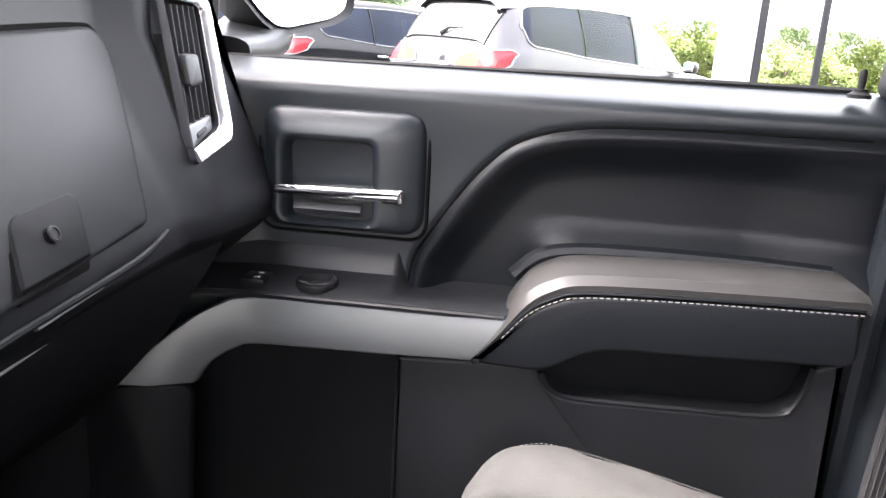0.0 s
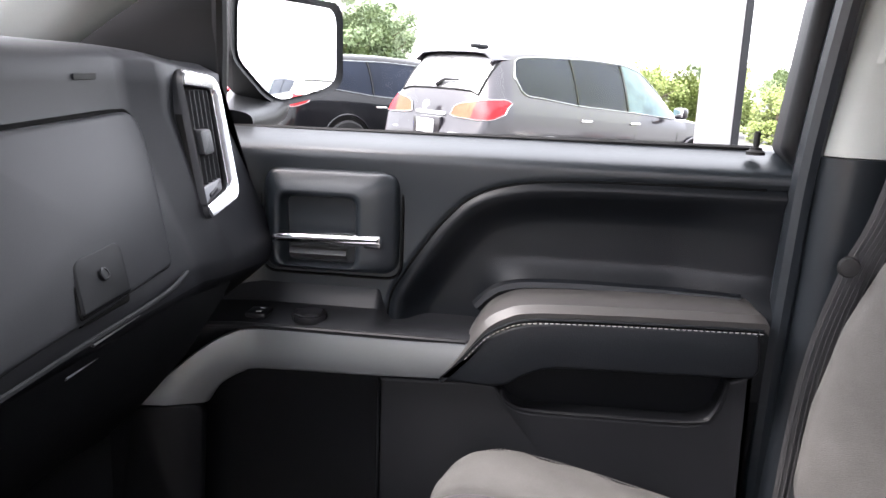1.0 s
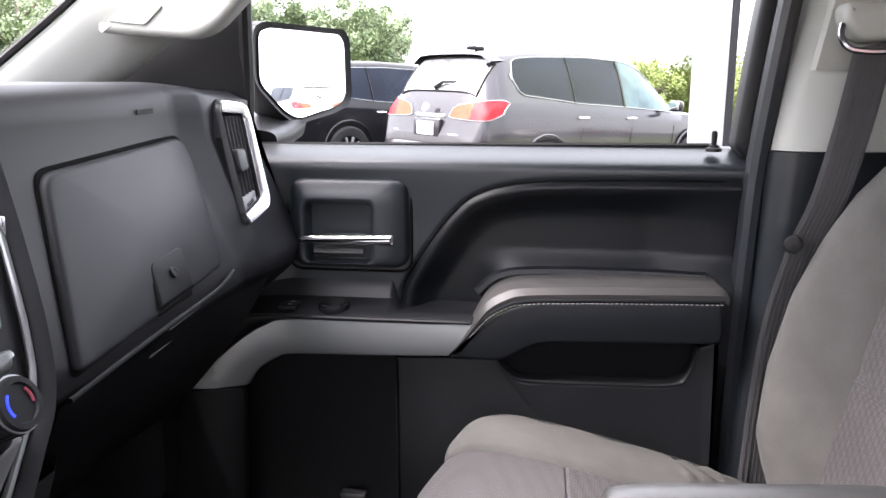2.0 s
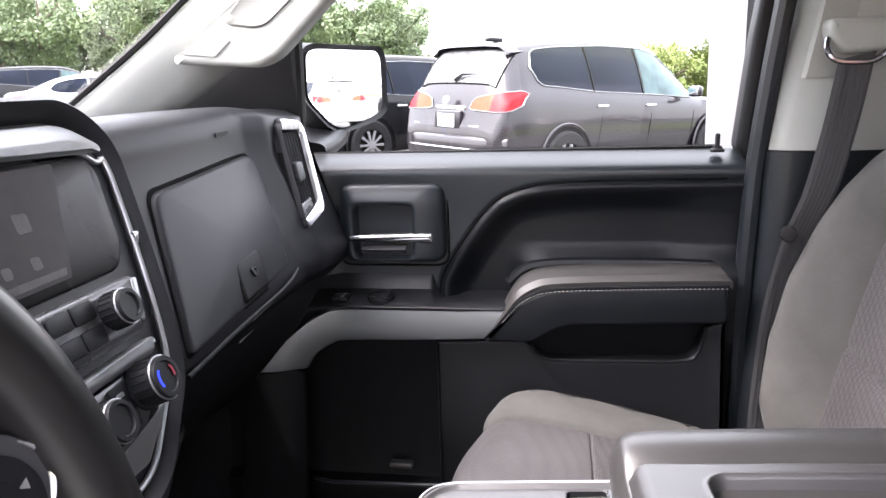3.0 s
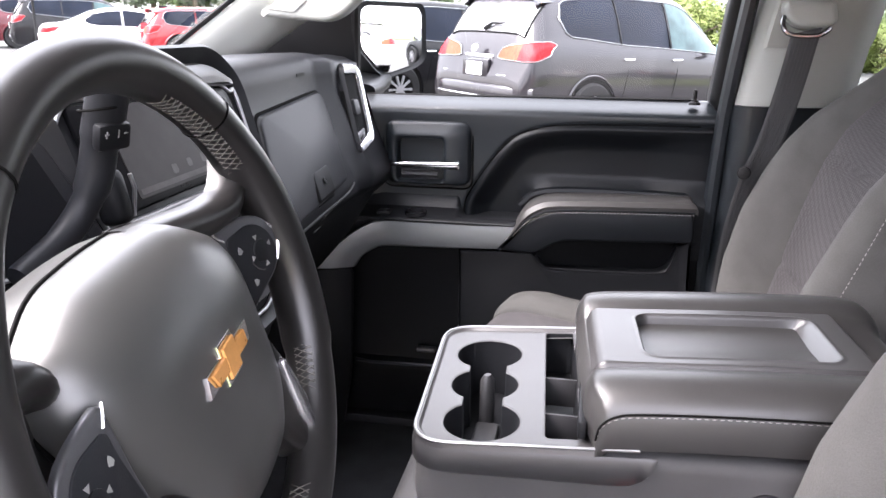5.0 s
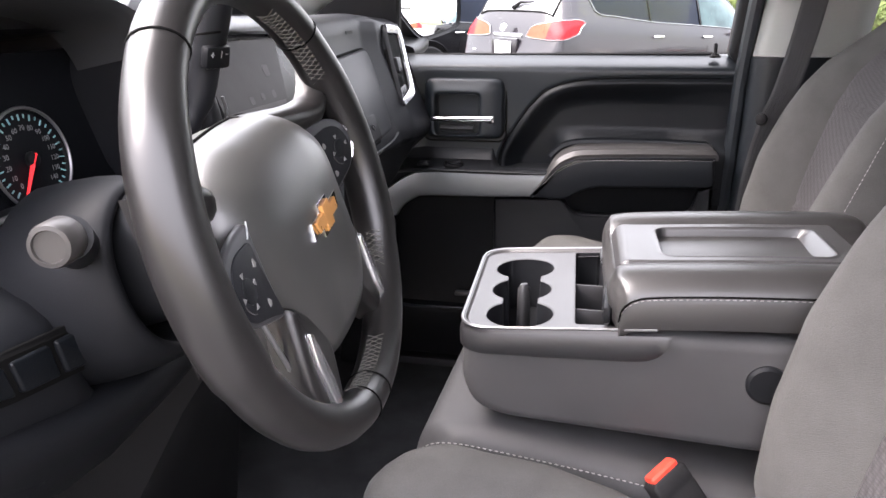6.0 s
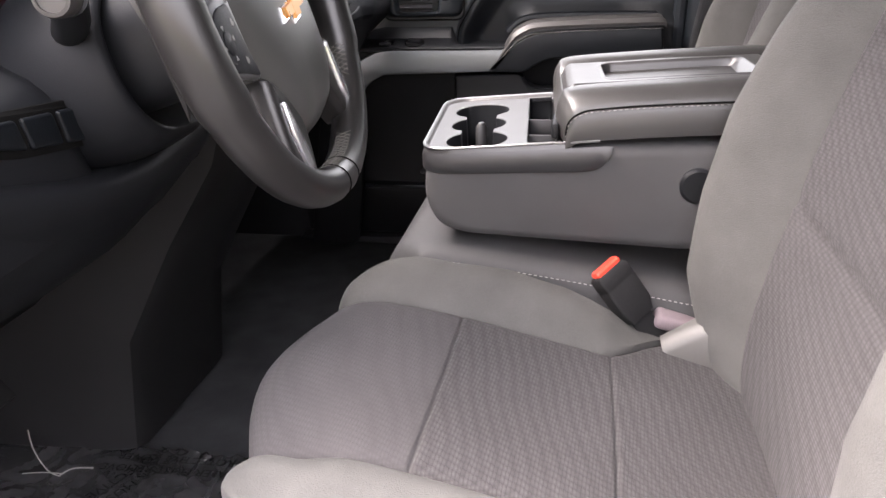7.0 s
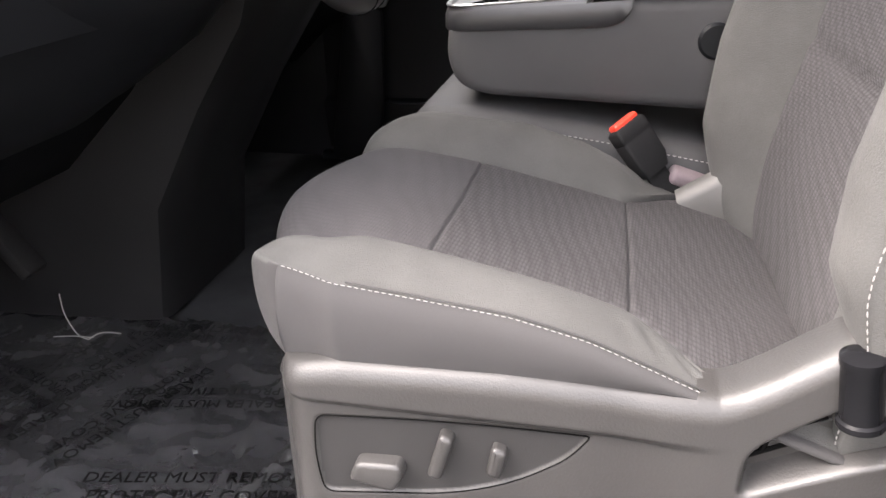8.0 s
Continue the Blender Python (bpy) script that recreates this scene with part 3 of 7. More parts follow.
part("lower_skin", loft([[(x, y, z) for x in (-0.62, -0.44, -0.40, -0.2, 0.345)] for y, z in ((0.86, 1.14), (0.868, 1.0), (0.868, 0.84), (0.86, 0.81), (0.835, 0.80), (0.832, 0.79), (0.86, 0.66), (0.90, 0.64))]), M["shade_black"], door)

# seam round the insert
roll = [(a, door_skin(a, b) - 0.0006, b) for a, b in CURVE_S if a < 0.338]
part("insert_seam", tube(roll, 0.0017, 6), M["gap"], door)

# lock button
part("lock_button", join(lathe([(0.012, 0), (0.012, 0.004), (0.008, 0.007), (0.0075, 0.010)], (0.303, 0.897, 1.432), (0, 0, 1), 16), lathe([(0.0035, 0), (0.0042, 0.012), (0.0042, 0.022), (0.0028, 0.025)], (0.303, 0.897, 1.438), (0, 0, 1), 12)), M["rubber"], door)

# inner handle


def on_door(y0):
    return lambda u, v, w: (u, y0 - w, v)


def rr(x0, x1, z0, z1, r, y, n=6):
    return [(p.x, y, p.y) for p in rounded([(x0, z0), (x1, z0), (x1, z1), (x0, z1)], r, n)]


bez = part("handle_bezel", rings([rr(-0.364, -0.167, 1.239, 1.386, 0.026, 0.880), rr(-0.362, -0.169, 1.240, 1.384, 0.026, 0.868), rr(-0.357, -0.175, 1.243, 1.379, 0.024, 0.861), rr(-0.350, -0.196, 1.246, 1.368, 0.020, 0.854), rr(-0.342, -0.216, 1.248, 1.357, 0.017, 0.848), rr(-0.338, -0.222, 1.249, 1.352, 0.015, 0.848), rr(-0.334, -0.226, 1.250, 1.348, 0.013, 0.853), rr(-0.331, -0.229, 1.251, 1.345, 0.012, 0.872), rr(-0.328, -0.232, 1.252, 1.342, 0.010, 0.905)]), M["panel"], door, sharp=70)
part("bezel_groove", tube([Vector(p) for p in rr(-0.370, -0.164, 1.232, 1.392, 0.024, 0.8765)], 0.0022, 6, closed=True), M["gap"], bez)
part("door_handle", join(slab(rounded([(-0.346, 1.281), (-0.225, 1.281), (-0.190, 1.282), (-0.188, 1.299), (-0.30, 1.296), (-0.346, 1.294)], 0.006, 4), on_door(0.862), 0.016, 0.006, 3), rbox((-0.203, 0.858, 1.289), (0.030, 0.022, 0.020), 0.006)), M["chrome"], bez, "chrome pull handle")
part("recess_back", rbox((-0.284, 0.902, 1.315), (0.085, 0.01, 0.06), 0.003), M["gloss"], bez)
part("cable_cover", loft([[(x, 0.888 - dy, z) for x in (-0.326, -0.243)] for dy, z in ((0.0, 1.252), (0.016, 1.256), (0.022, 1.263), (0.018, 1.270), (0.004, 1.274))]), M["console"], bez, "grey cover below the handle")

# switch ledge
ledge_rows = []
for x in [-0.56 + 0.02 * k for k in range(18)] + [-0.205 + 0.004 * k for k in range(9)] + [-0.16 + 0.02 * k for k in range(9)]:
    dy = 0.040 * smooth(-0.36, -0.52, x)
    cut = smooth(-0.196, -0.176, x)
    ledge_rows.append([(x, 0.882 - dy + 0.028 * cut, 1.222 - 0.044 * cut), (x, 0.872 - dy + 0.028 * cut, 1.205 - 0.029 * cut), (x, 0.862 - dy + 0.025 * cut, 1.190 - 0.018 * cut), (x, 0.845 - dy, 1.184 - 0.010 * cut), (x, 0.810 - dy, 1.180), (x, 0.800 - dy, 1.176), (x, 0.799 - dy, 1.168), (x, 0.83 - dy, 1.160)])
part("switch_ledge", loft(ledge_rows), M["black"], door, "black switch ledge")
sw = part("window_switch", lathe([(0.025, -0.004), (0.025, 0.002), (0.0235, 0.0045), (0.021, 0.004), (0.017, 0.000), (0.010, -0.0022), (0.002, -0.0025)], (-0.283, 0.826, 1.184), (0, -0.06, 1), 28), M["gloss"], door, "black scooped window switch")
part("switch_lip", loft([[Vector((-0.283, 0.826, 1.184)) + Vector((q * math.cos(a), q * math.sin(a), h)) for a in [math.pi * (1.15 + 0.70 * k / 14) for k in range(15)]] for q, h in ((0.0215, 0.0046), (0.018, 0.0030), (0.0125, 0.0022), (0.0115, -0.001))]), M["silver"], sw, "silver lip of the switch")
lk = part("lock_switch", rbox((-0.355, 0.822, 1.184), (0.030, 0.034, 0.008), 0.003), M["black"], door)
for dz in (-0.008, 0.008):
    part("lock_mark", rbox((-0.352, 0.822 + dz, 1.1885), (0.007, 0.004, 0.001), 0.0), M["mark"], lk)
part("ledge_line", tube([(x, 0.799 - 0.040 * smooth(-0.36, -0.52, x), 1.1725) for x in [-0.46 + 0.02 * k for k in range(21)]], 0.003, 6), M["black"], door)

# silver strip


def on_strip(u, v, w):
    return (u, 0.812 - 0.048 * smooth(-0.34, -0.50, u) - w, v)


top_s = spline([(-0.515, 1.060, 0), (-0.46, 1.108, 0), (-0.425, 1.138, 0), (-0.39, 1.159, 0), (-0.35, 1.168, 0), (-0.20, 1.1705, 0), (-0.045, 1.1735, 0)], 8)
low_s = spline([(-0.415, 1.062, 0), (-0.405, 1.080, 0), (-0.392, 1.092, 0), (-0.37, 1.104, 0), (-0.345, 1.109, 0), (-0.19, 1.113, 0), (-0.092, 1.117, 0)], 8)
srows = []
for t_, b_ in zip(top_s, low_s):
    e = (t_ - b_).normalized() * 0.004
    srows.append([on_strip(b_.x, b_.y, 0.0), on_strip(b_.x, b_.y, 0.009)] + [on_strip(q.x, q.y, w) for q, w in ((b_ + e * 0.4, 0.012), (b_ + e, 0.013), (b_.lerp(t_, 0.5), 0.0138), (t_ - e, 0.013), (t_ - e * 0.4, 0.012))] + [on_strip(t_.x, t_.y, 0.009), on_strip(t_.x, t_.y, 0.0)])
part("silver_strip", loft(srows, closed_v=True, caps=True), M["door_strip"], door, "satin silver trim strip")
part("strip_foot", slab(rounded([(-0.58, 0.66), (-0.515, 1.056), (-0.42, 1.06), (-0.43, 0.80), (-0.45, 0.66)], 0.02, 4), on_strip, 0.010, 0.003), M["shade_black"], door)

# armrest
arm_body = rounded([(-0.096, 1.116), (-0.075, 1.135), (-0.034, 1.184), (0.018, 1.209), (0.10, 1.214), (0.312, 1.219), (0.318, 1.155), (0.04, 1.146), (-0.01, 1.113)], [0.003, 0.01, 0.03, 0.04, 0.02, 0.006, 0.02, 0.03, 0.02], 6)
part("armrest_side", slab(arm_body, on_door(0.85), 0.054, 0.006, 3), M["insert"], door)
top_line = [(-0.086, 1.126), (-0.060, 1.155), (-0.034, 1.185), (-0.008, 1.202), (0.022, 1.211), (0.10, 1.2155), (0.20, 1.2185), (0.314, 1.221)]
rows = []
for k, p in enumerate(spline([(a, 0, b) for a, b in top_line], 6)):
    f = smooth(-0.09, -0.02, p.x)
    h = 0.020 * f + 0.003
    rows.append([(p.x, 0.796, p.z - 0.001), (p.x, 0.793, p.z + h * 0.45), (p.x - 0.2 * h, 0.800, p.z + h * 0.85), (p.x - 0.4 * h, 0.818, p.z + h), (p.x - 0.4 * h, 0.850, p.z + h * 0.95), (p.x - 0.3 * h, 0.885, p.z + h * 0.9), (p.x, 0.90, p.z - 0.01)])
last = rows[-1]
rows.append([(x + 0.006, 0.80 + (y - 0.80) * 0.9, z - 0.004) for x, y, z in last])
rows.append([(x + 0.006, 0.83 + (y - 0.83) * 0.5, z * 0 + 1.215) for x, y, z in last])
part("armrest_pad", loft(rows), M["arm_leather"], door, "brown-grey leather armrest pad")
st_line = spline([(a, 0.7935, b - 0.0035) for a, b in top_line], 6)
part("stitching", dashes(st_line[6:], 0.0046, 0.0026, 0.0008, (0, -0.0005, 0)), M["thread"], door, "pale stitching along the armrest")
part("armrest_seam", tube([p + Vector((0, 0.001, 0.0045)) for p in st_line], 0.0016, 6), M["insert"], door)
part("armrest_back_roll", tube(spline([(-0.055, 0.880, 1.200), (-0.02, 0.884, 1.228), (0.05, 0.886, 1.237), (0.20, 0.884, 1.238), (0.30, 0.87, 1.238)], 6), 0.010, 8), M["insert"], door)

# map pocket and lower panel
low = rounded([(-0.186, 0.66), (-0.186, 1.102), (-0.020, 1.108), (-0.006, 1.084), (0.020, 1.070), (0.25, 1.074), (0.275, 1.090), (0.288, 1.138), (0.318, 1.152), (0.332, 0.66)], [0.005, 0.004, 0.02, 0.02, 0.02, 0.03, 0.02, 0.004, 0.004, 0.005], 5)
part("lower_panel", slab(low, on_door(0.872), 0.042, 0.007, 3), M["black"], door)
part("pocket_lip", tube(spline([(-0.012, 0.832, 1.098), (0.0, 0.832, 1.078), (0.03, 0.831, 1.070), (0.14, 0.831, 1.071), (0.25, 0.831, 1.075), (0.276, 0.831, 1.092), (0.288, 0.832, 1.138)], 6), 0.0035, 6), M["black"], door)
part("pocket_back", loft([[(x, y, z) for x in (-0.02, 0.10, 0.20, 0.27, 0.31)] for y, z in ((0.866, 1.06), (0.872, 1.09), (0.868, 1.13), (0.84, 1.16))]), M["panel"], door)
part("door_tab", rbox((-0.262, 0.838, 0.846), (0.045, 0.02, 0.012), 0.004), M["console"], door, "grey moulded tab")
part("lower_lip", tube([(-0.44, 0.836, 0.806), (-0.40, 0.834, 0.802), (-0.17, 0.834, 0.807)], 0.004, 6), M["panel"], door)

# window of the passenger door
win = part("window_frame", join(
    slab(rounded([(0.330, 1.440), (0.362, 1.405), (0.370, 1.45), (0.428, 1.93), (0.392, 1.93), (0.348, 1.62)], 0.008, 3), on_door(0.925), 0.045, 0.010, 3),
    slab([(-0.74, 1.49), (-0.435, 1.447), (-0.428, 1.52), (-0.425, 1.72), (-0.44, 1.76), (-0.56, 1.68)], on_door(0.905), 0.03, 0.004),
    tube([(-0.437, 0.888, 1.447), (-0.432, 0.885, 1.55), (-0.425, 0.872, 1.70), (-0.42, 0.86, 1.78)], 0.011, 8)), M["black"], door, "black door window surround")
part("pane", loft([[(x, 0.938 - 0.05 * (max(0.0, z - 1.44) / 0.46) ** 1.5, z) for x in (-0.435, -0.2, 0.1, 0.40)] for z in (1.43, 1.55, 1.7, 1.92)]), M["glass"], door).visible_shadow = False
part("window_seal", tube([(-0.44, 0.93, 1.434), (0.31, 0.93, 1.438)], 0.004, 6), M["rubber"], door, "black window seal strip")

# ---- outside mirror ----
mir = thing("door_mirror", "black truck door mirror with glass showing parked cars", "mirror", (-0.43, 1.05, 1.46))
mn = Vector((0.885, -0.462, -0.006)).normalized()
mu = Vector((0, 0, 1)).cross(mn).normalized()
mv = mn.cross(mu)
mc = Vector((-0.411, 1.120, 1.553))


def on_mirror(u, v, w):
    return mc + mu * u + mv * v + mn * w


shape = [(-0.125, 0.078), (-0.10, 0.090), (0.112, 0.086), (0.126, 0.066), (0.128, -0.055), (0.090, -0.074), (-0.025, -0.095), (-0.060, -0.080), (-0.128, -0.020)]
m_out = rounded(shape, 0.022, 5)
m_in = [p * 0.885 for p in m_out]
part("housing", rings([[on_mirror(p.x * 0.55, p.y * 0.6, -0.10) for p in m_out], [on_mirror(p.x * 0.95, p.y * 0.97, -0.075) for p in m_out], [on_mirror(p.x * 1.02, p.y * 1.02, -0.02) for p in m_out], [on_mirror(p.x, p.y, 0.004) for p in m_out], [on_mirror(p.x, p.y, -0.004) for p in m_in]], cap_start=True), M["black"], mir)
part("mirror_glass", slab(m_in, on_mirror, 0.001, 0.0004, 1), M["mirror"], mir, "mirror glass")
arm_rows = []
for y, cx, cz, ha, hb in ((0.93, -0.455, 1.440, 0.052, 0.018), (0.99, -0.462, 1.440, 0.056, 0.020), (1.05, -0.470, 1.442, 0.060, 0.022), (1.11, -0.474, 1.452, 0.062, 0.026), (1.16, -0.476, 1.470, 0.052, 0.034), (1.19, -0.478, 1.49, 0.03, 0.03)):
    arm_rows.append([(cx + ha * math.copysign(abs(math.cos(t)) ** 0.7, math.cos(t)), y, cz + hb * math.copysign(abs(math.sin(t)) ** 0.7, math.sin(t))) for t in [2 * math.pi * k / 24 for k in range(24)]])
part("mirror_arm", loft(arm_rows, closed_v=True, caps=True), M["black"], mir, "black mirror arm", sharp=60)

# ---- dashboard ----
dash = thing("dashboard", "dark grey soft plastic dashboard with glove box and silver trim", "dashboard", (-0.6, 0.055, 1.2))


def face(v):
    """The dashboard face: x at the height v."""
    return -0.445 + 0.44 * (1.462 - v)


SECT = [(-0.99, 1.495), (-0.80, 1.518), (-0.62, 1.532), (-0.50, 1.537), (-0.468, 1.533), (-0.452, 1.520), (-0.449, 1.495), (-0.445, 1.462), (-0.405, 1.371), (-0.370, 1.292), (-0.362, 1.268), (-0.370, 1.250), (-0.45, 1.18), (-0.56, 1.05), (-0.70, 0.92), (-0.80, 0.90)]
rows = []
for k in range(68):
    y = -0.78 + 1.645 * k / 67
    bow = 0.030 * ((y - 0.30) / 0.5) ** 2 if y > 0.55 else 0.0
    drop = -0.012 * smooth(0.66, 0.84, y)
    bay = smooth(-0.64, -0.60, y) * smooth(-0.10, -0.16, y)
    rows.append([(x + 0.026 * smooth(0.668, 0.700, y) * smooth(1.24, 1.30, z) * smooth(1.545, 1.52, z) - bay * (max(0.0, x + 0.60) if 1.29 < z < 1.53 else 0.0), y, z + drop) for x, z in SECT])
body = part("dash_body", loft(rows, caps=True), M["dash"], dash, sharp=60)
# faces below this height are coloured near-black as the dash's underside shade
body.data.materials.append(M["shade_black"])
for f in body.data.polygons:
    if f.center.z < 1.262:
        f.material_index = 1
part("dash_badge", slab(rounded([(0.565, 1.4975), (0.605, 1.4985), (0.605, 1.505), (0.565, 1.504)], 0.001, 2), lambda u, v, w: (-0.4485 + w, u, v), 0.001, 0.0003, 1), M["black"], dash)


def on_face(lift):
    return lambda u, v, w: (face(v) + lift + w * 0.915, u, v + w * 0.40)


glove = rounded([(0.352, 1.449), (0.668, 1.465), (0.648, 1.40), (0.604, 1.303), (0.440, 1.292), (0.268, 1.280)], [0.020, 0.040, 0.05, 0.010, 0.02, 0.010], 6)
g_big = [Vector((p.x + (0.004 if p.x > 0.46 else -0.003), p.y + (0.0042 if p.y > 1.42 else 0.003 if p.y > 1.37 else -0.004))) for p in glove]
part("glove_gap", slab(g_big, on_face(0.0004), 0.0010, 0.0003, 1), M["gap"], dash)
g_mid = Vector((0.474, 1.372))


def lid_dome(p):
    """The lid bulges a little towards its middle and rolls off downwards."""
    t = (p.y - 1.282) / 0.178
    left, right = 0.268 + 0.090 * t, 0.600 + 0.072 * t
    a = (p.x - (left + right) / 2) / ((right - left) / 2)
    return 0.012 * max(0.0, 1.0 - a * a) * max(0.0, 1.0 - ((t - 0.55) / 0.62) ** 2)


def on_lid(p, lift):
    return on_face(lift + lid_dome(p))(p.x, p.y, 0.0)


gb = part("glove_box_door", rings([[on_lid(g_mid + (p - g_mid) * f, lift) for p in glove] for f, lift in [(1.0, 0.0008), (1.0, 0.0030), (0.996, 0.0052), (0.988, 0.0068), (0.975, 0.0078)] + [(f, 0.0082) for f in (0.95, 0.90, 0.84, 0.76, 0.68, 0.60, 0.52, 0.44, 0.36, 0.28, 0.20, 0.12, 0.05)]]), M["dash"], dash, "closed upper glove box lid", sharp=80)
lt = rounded([(0.417, 1.298), (0.432, 1.339), (0.441, 1.344), (0.504, 1.347), (0.511, 1.341), (0.497, 1.302)], [0.004, 0.008, 0.006, 0.006, 0.008, 0.004], 4)
part("latch_gap", slab([Vector((0.464 + (p.x - 0.464) * 1.06, 1.322 + (p.y - 1.322) * 1.08)) for p in lt], on_face(0.0152), 0.0012, 0.0003, 1), M["gap"], gb)
part("latch_housing", slab(lt, on_face(0.0160), 0.0030, 0.0024, 3), M["shade_black"], gb, "black glove box latch")
part("latch_lock", lathe([(0.0062, 0.0), (0.0062, 0.0012), (0.0048, 0.0016), (0.0044, 0.0004), (0.001, 0.0004)], (face(1.322) + 0.0194, 0.466, 1.326), (0.915, 0, 0.40), 18), M["black"], gb, "small key lock")
part("latch_slot", slab(rounded([(0.418, 1.288), (0.424, 1.299), (0.505, 1.302), (0.498, 1.290)], 0.003, 3), on_face(0.007), 0.004, 0.001), M["gap"], gb)
part("lower_glove_edge", tube(spline([(-0.350, 0.24, 1.268), (-0.352, 0.40, 1.276), (-0.352, 0.55, 1.283), (-0.36, 0.62, 1.290)], 6), 0.003, 8), M["shade_black"], dash)
# shade under the dash is in this box's colour
lg = part("lower_glove_box", loft([[(x + 0.02 * smooth(0.6, 0.75, y), y, z) for y in (0.24, 0.30, 0.45, 0.60, 0.70)] for x, z in ((-0.358, 1.262), (-0.372, 1.235), (-0.42, 1.16), (-0.48, 1.09), (-0.54, 1.03), (-0.66, 0.98))]), M["shade_black"], dash, "lower black glove box, darkened for shade")
part("lower_handle_line", tube([(-0.365, 0.40, 1.249), (-0.366, 0.49, 1.253)], 0.0018, 6), M["silver"], lg)
part("lower_handle_line", tube([(-0.354, 0.425, 1.272), (-0.355, 0.505, 1.276)], 0.0020, 6), M["silver"], lg)

# passenger vent


def on_vent(u, v, w):
    return (-0.407 - 0.30 * (v - 1.424) + w, u, v)


v_out = rounded([(0.690, 1.336), (0.782, 1.354), (0.822, 1.508), (0.730, 1.514)], [0.012, 0.02, 0.028, 0.02], 6)
v_in = rounded([(0.692, 1.352), (0.768, 1.366), (0.804, 1.489), (0.7265, 1.496)], [0.006, 0.012, 0.014, 0.006], 6)
vent = part("vent", slab(v_in, on_vent, 0.0095, 0.0004, 1), M["gap"], dash, "air vent in a silver bezel")
part("vent_collar", rings([[on_vent(p.x, p.y, -0.04) for p in v_out], [on_vent(p.x, p.y, 0.010) for p in v_out]], cap_end=False), M["dash"], vent)
v_lip = [a.lerp(b, 0.16) for a, b in zip(v_out, v_in)]
v_mid = [a.lerp(b, 0.86) for a, b in zip(v_out, v_in)]


def vent_rise(p):
    """The bezel stands up higher towards the door and the top."""
    return 0.006 * smooth(0.715, 0.80, p.x - 0.22 * (p.y - 1.42))


bezel = part("vent_bezel", rings([[on_vent(p.x, p.y, 0.004) for p in v_out], [on_vent(p.x, p.y, 0.0140 + vent_rise(p)) for p in v_out], [on_vent(p.x, p.y, 0.0185 + vent_rise(p)) for p in v_lip], [on_vent(p.x, p.y, 0.0180 + 0.35 * vent_rise(p)) for p in v_mid], [on_vent(p.x, p.y, 0.0165) for p in v_in], [on_vent(p.x, p.y, 0.009) for p in v_in]], cap_end=False), M["bright"], vent, "bright silver bezel", sharp=50)
bezel.data.materials.append(M["dash"])
bezel.data.materials.append(M["black"])
for f in bezel.data.polygons:
    if f.center.y < 0.690 + 0.213 * (f.center.z - 1.332) + 0.009:
        f.material_index = 1
    elif f.normal.x < 0.25:
        f.material_index = 2
for k in range(5):
    y0 = 0.703 + 0.0125 * k
    part("louvre", loft([[on_vent(y0 + 0.038 * f, 1.376 + 0.112 * f, 0.0097), on_vent(y0 + 0.038 * f + 0.004, 1.376 + 0.112 * f, 0.0142), on_vent(y0 + 0.038 * f + 0.0052, 1.376 + 0.112 * f, 0.0142), on_vent(y0 + 0.038 * f + 0.0045, 1.376 + 0.112 * f, 0.0097)] for f in (0.0, 0.5, 1.0)], closed_v=True, caps=True), M["black"], vent)
part("vent_tab", slab(rounded([(0.722, 1.410), (0.752, 1.412), (0.760, 1.441), (0.729, 1.441)], 0.006, 4), lambda u, v, w: on_vent(u, v, 0.0097 + w), 0.0115, 0.003), M["dash"], vent, "dark vent tab")
part("vent_wheel", slab(rounded([(0.694, 1.352), (0.752, 1.366), (0.757, 1.380), (0.699, 1.374)], 0.003, 3), lambda u, v, w: on_vent(u, v, 0.0097 + w), 0.006, 0.002), M["gunmetal"], vent, "grey vent shut-off wheel plate")
part("vent_wheel", slab(rounded([(0.712, 1.3615), (0.735, 1.367), (0.736, 1.371), (0.713, 1.366)], 0.0015, 3), lambda u, v, w: on_vent(u, v, 0.0157 + w), 0.002, 0.0008), M["black"], vent)

# centre stack
SN = Vector((1, 0, 0.4)).normalized()
SU = Vector((0, 1, 0))
SV = SN.cross(SU).normalized()
if SV.z < 0:
    SV = -SV
SP = Vector((-0.36, 0.0, 1.35))


def on_stack(u, v, w):
    """u across (y), v the height z on the stack's plane, w out of it."""
    q = Vector((-0.36 - 0.4 * (v - 1.35), u, v))
    return q + SN * w


stack = thing("centre_stack", "black centre stack with screen, knobs and silver edging", "control panel", (-0.36, 0.055, 1.25))
outl = rounded([(-0.13, 1.548), (0.203, 1.545), (0.244, 1.508), (0.223, 1.415), (0.204, 1.350), (0.182, 1.300), (0.092, 1.236), (-0.04, 1.235), (-0.12, 1.30), (-0.17, 1.50)], [0.04, 0.05, 0.03, 0.05, 0.03, 0.05, 0.03, 0.03, 0.05, 0.03], 6)
part("stack_body", slab(outl, lambda u, v, w: on_stack(u, v, w - 0.10), 0.100, 0.004, 2), M["dash"], stack)
out_r = [Vector((0.052 + (p.x - 0.052) * 1.095, 1.39 + (p.y - 1.39) * 1.10)) for p in outl]
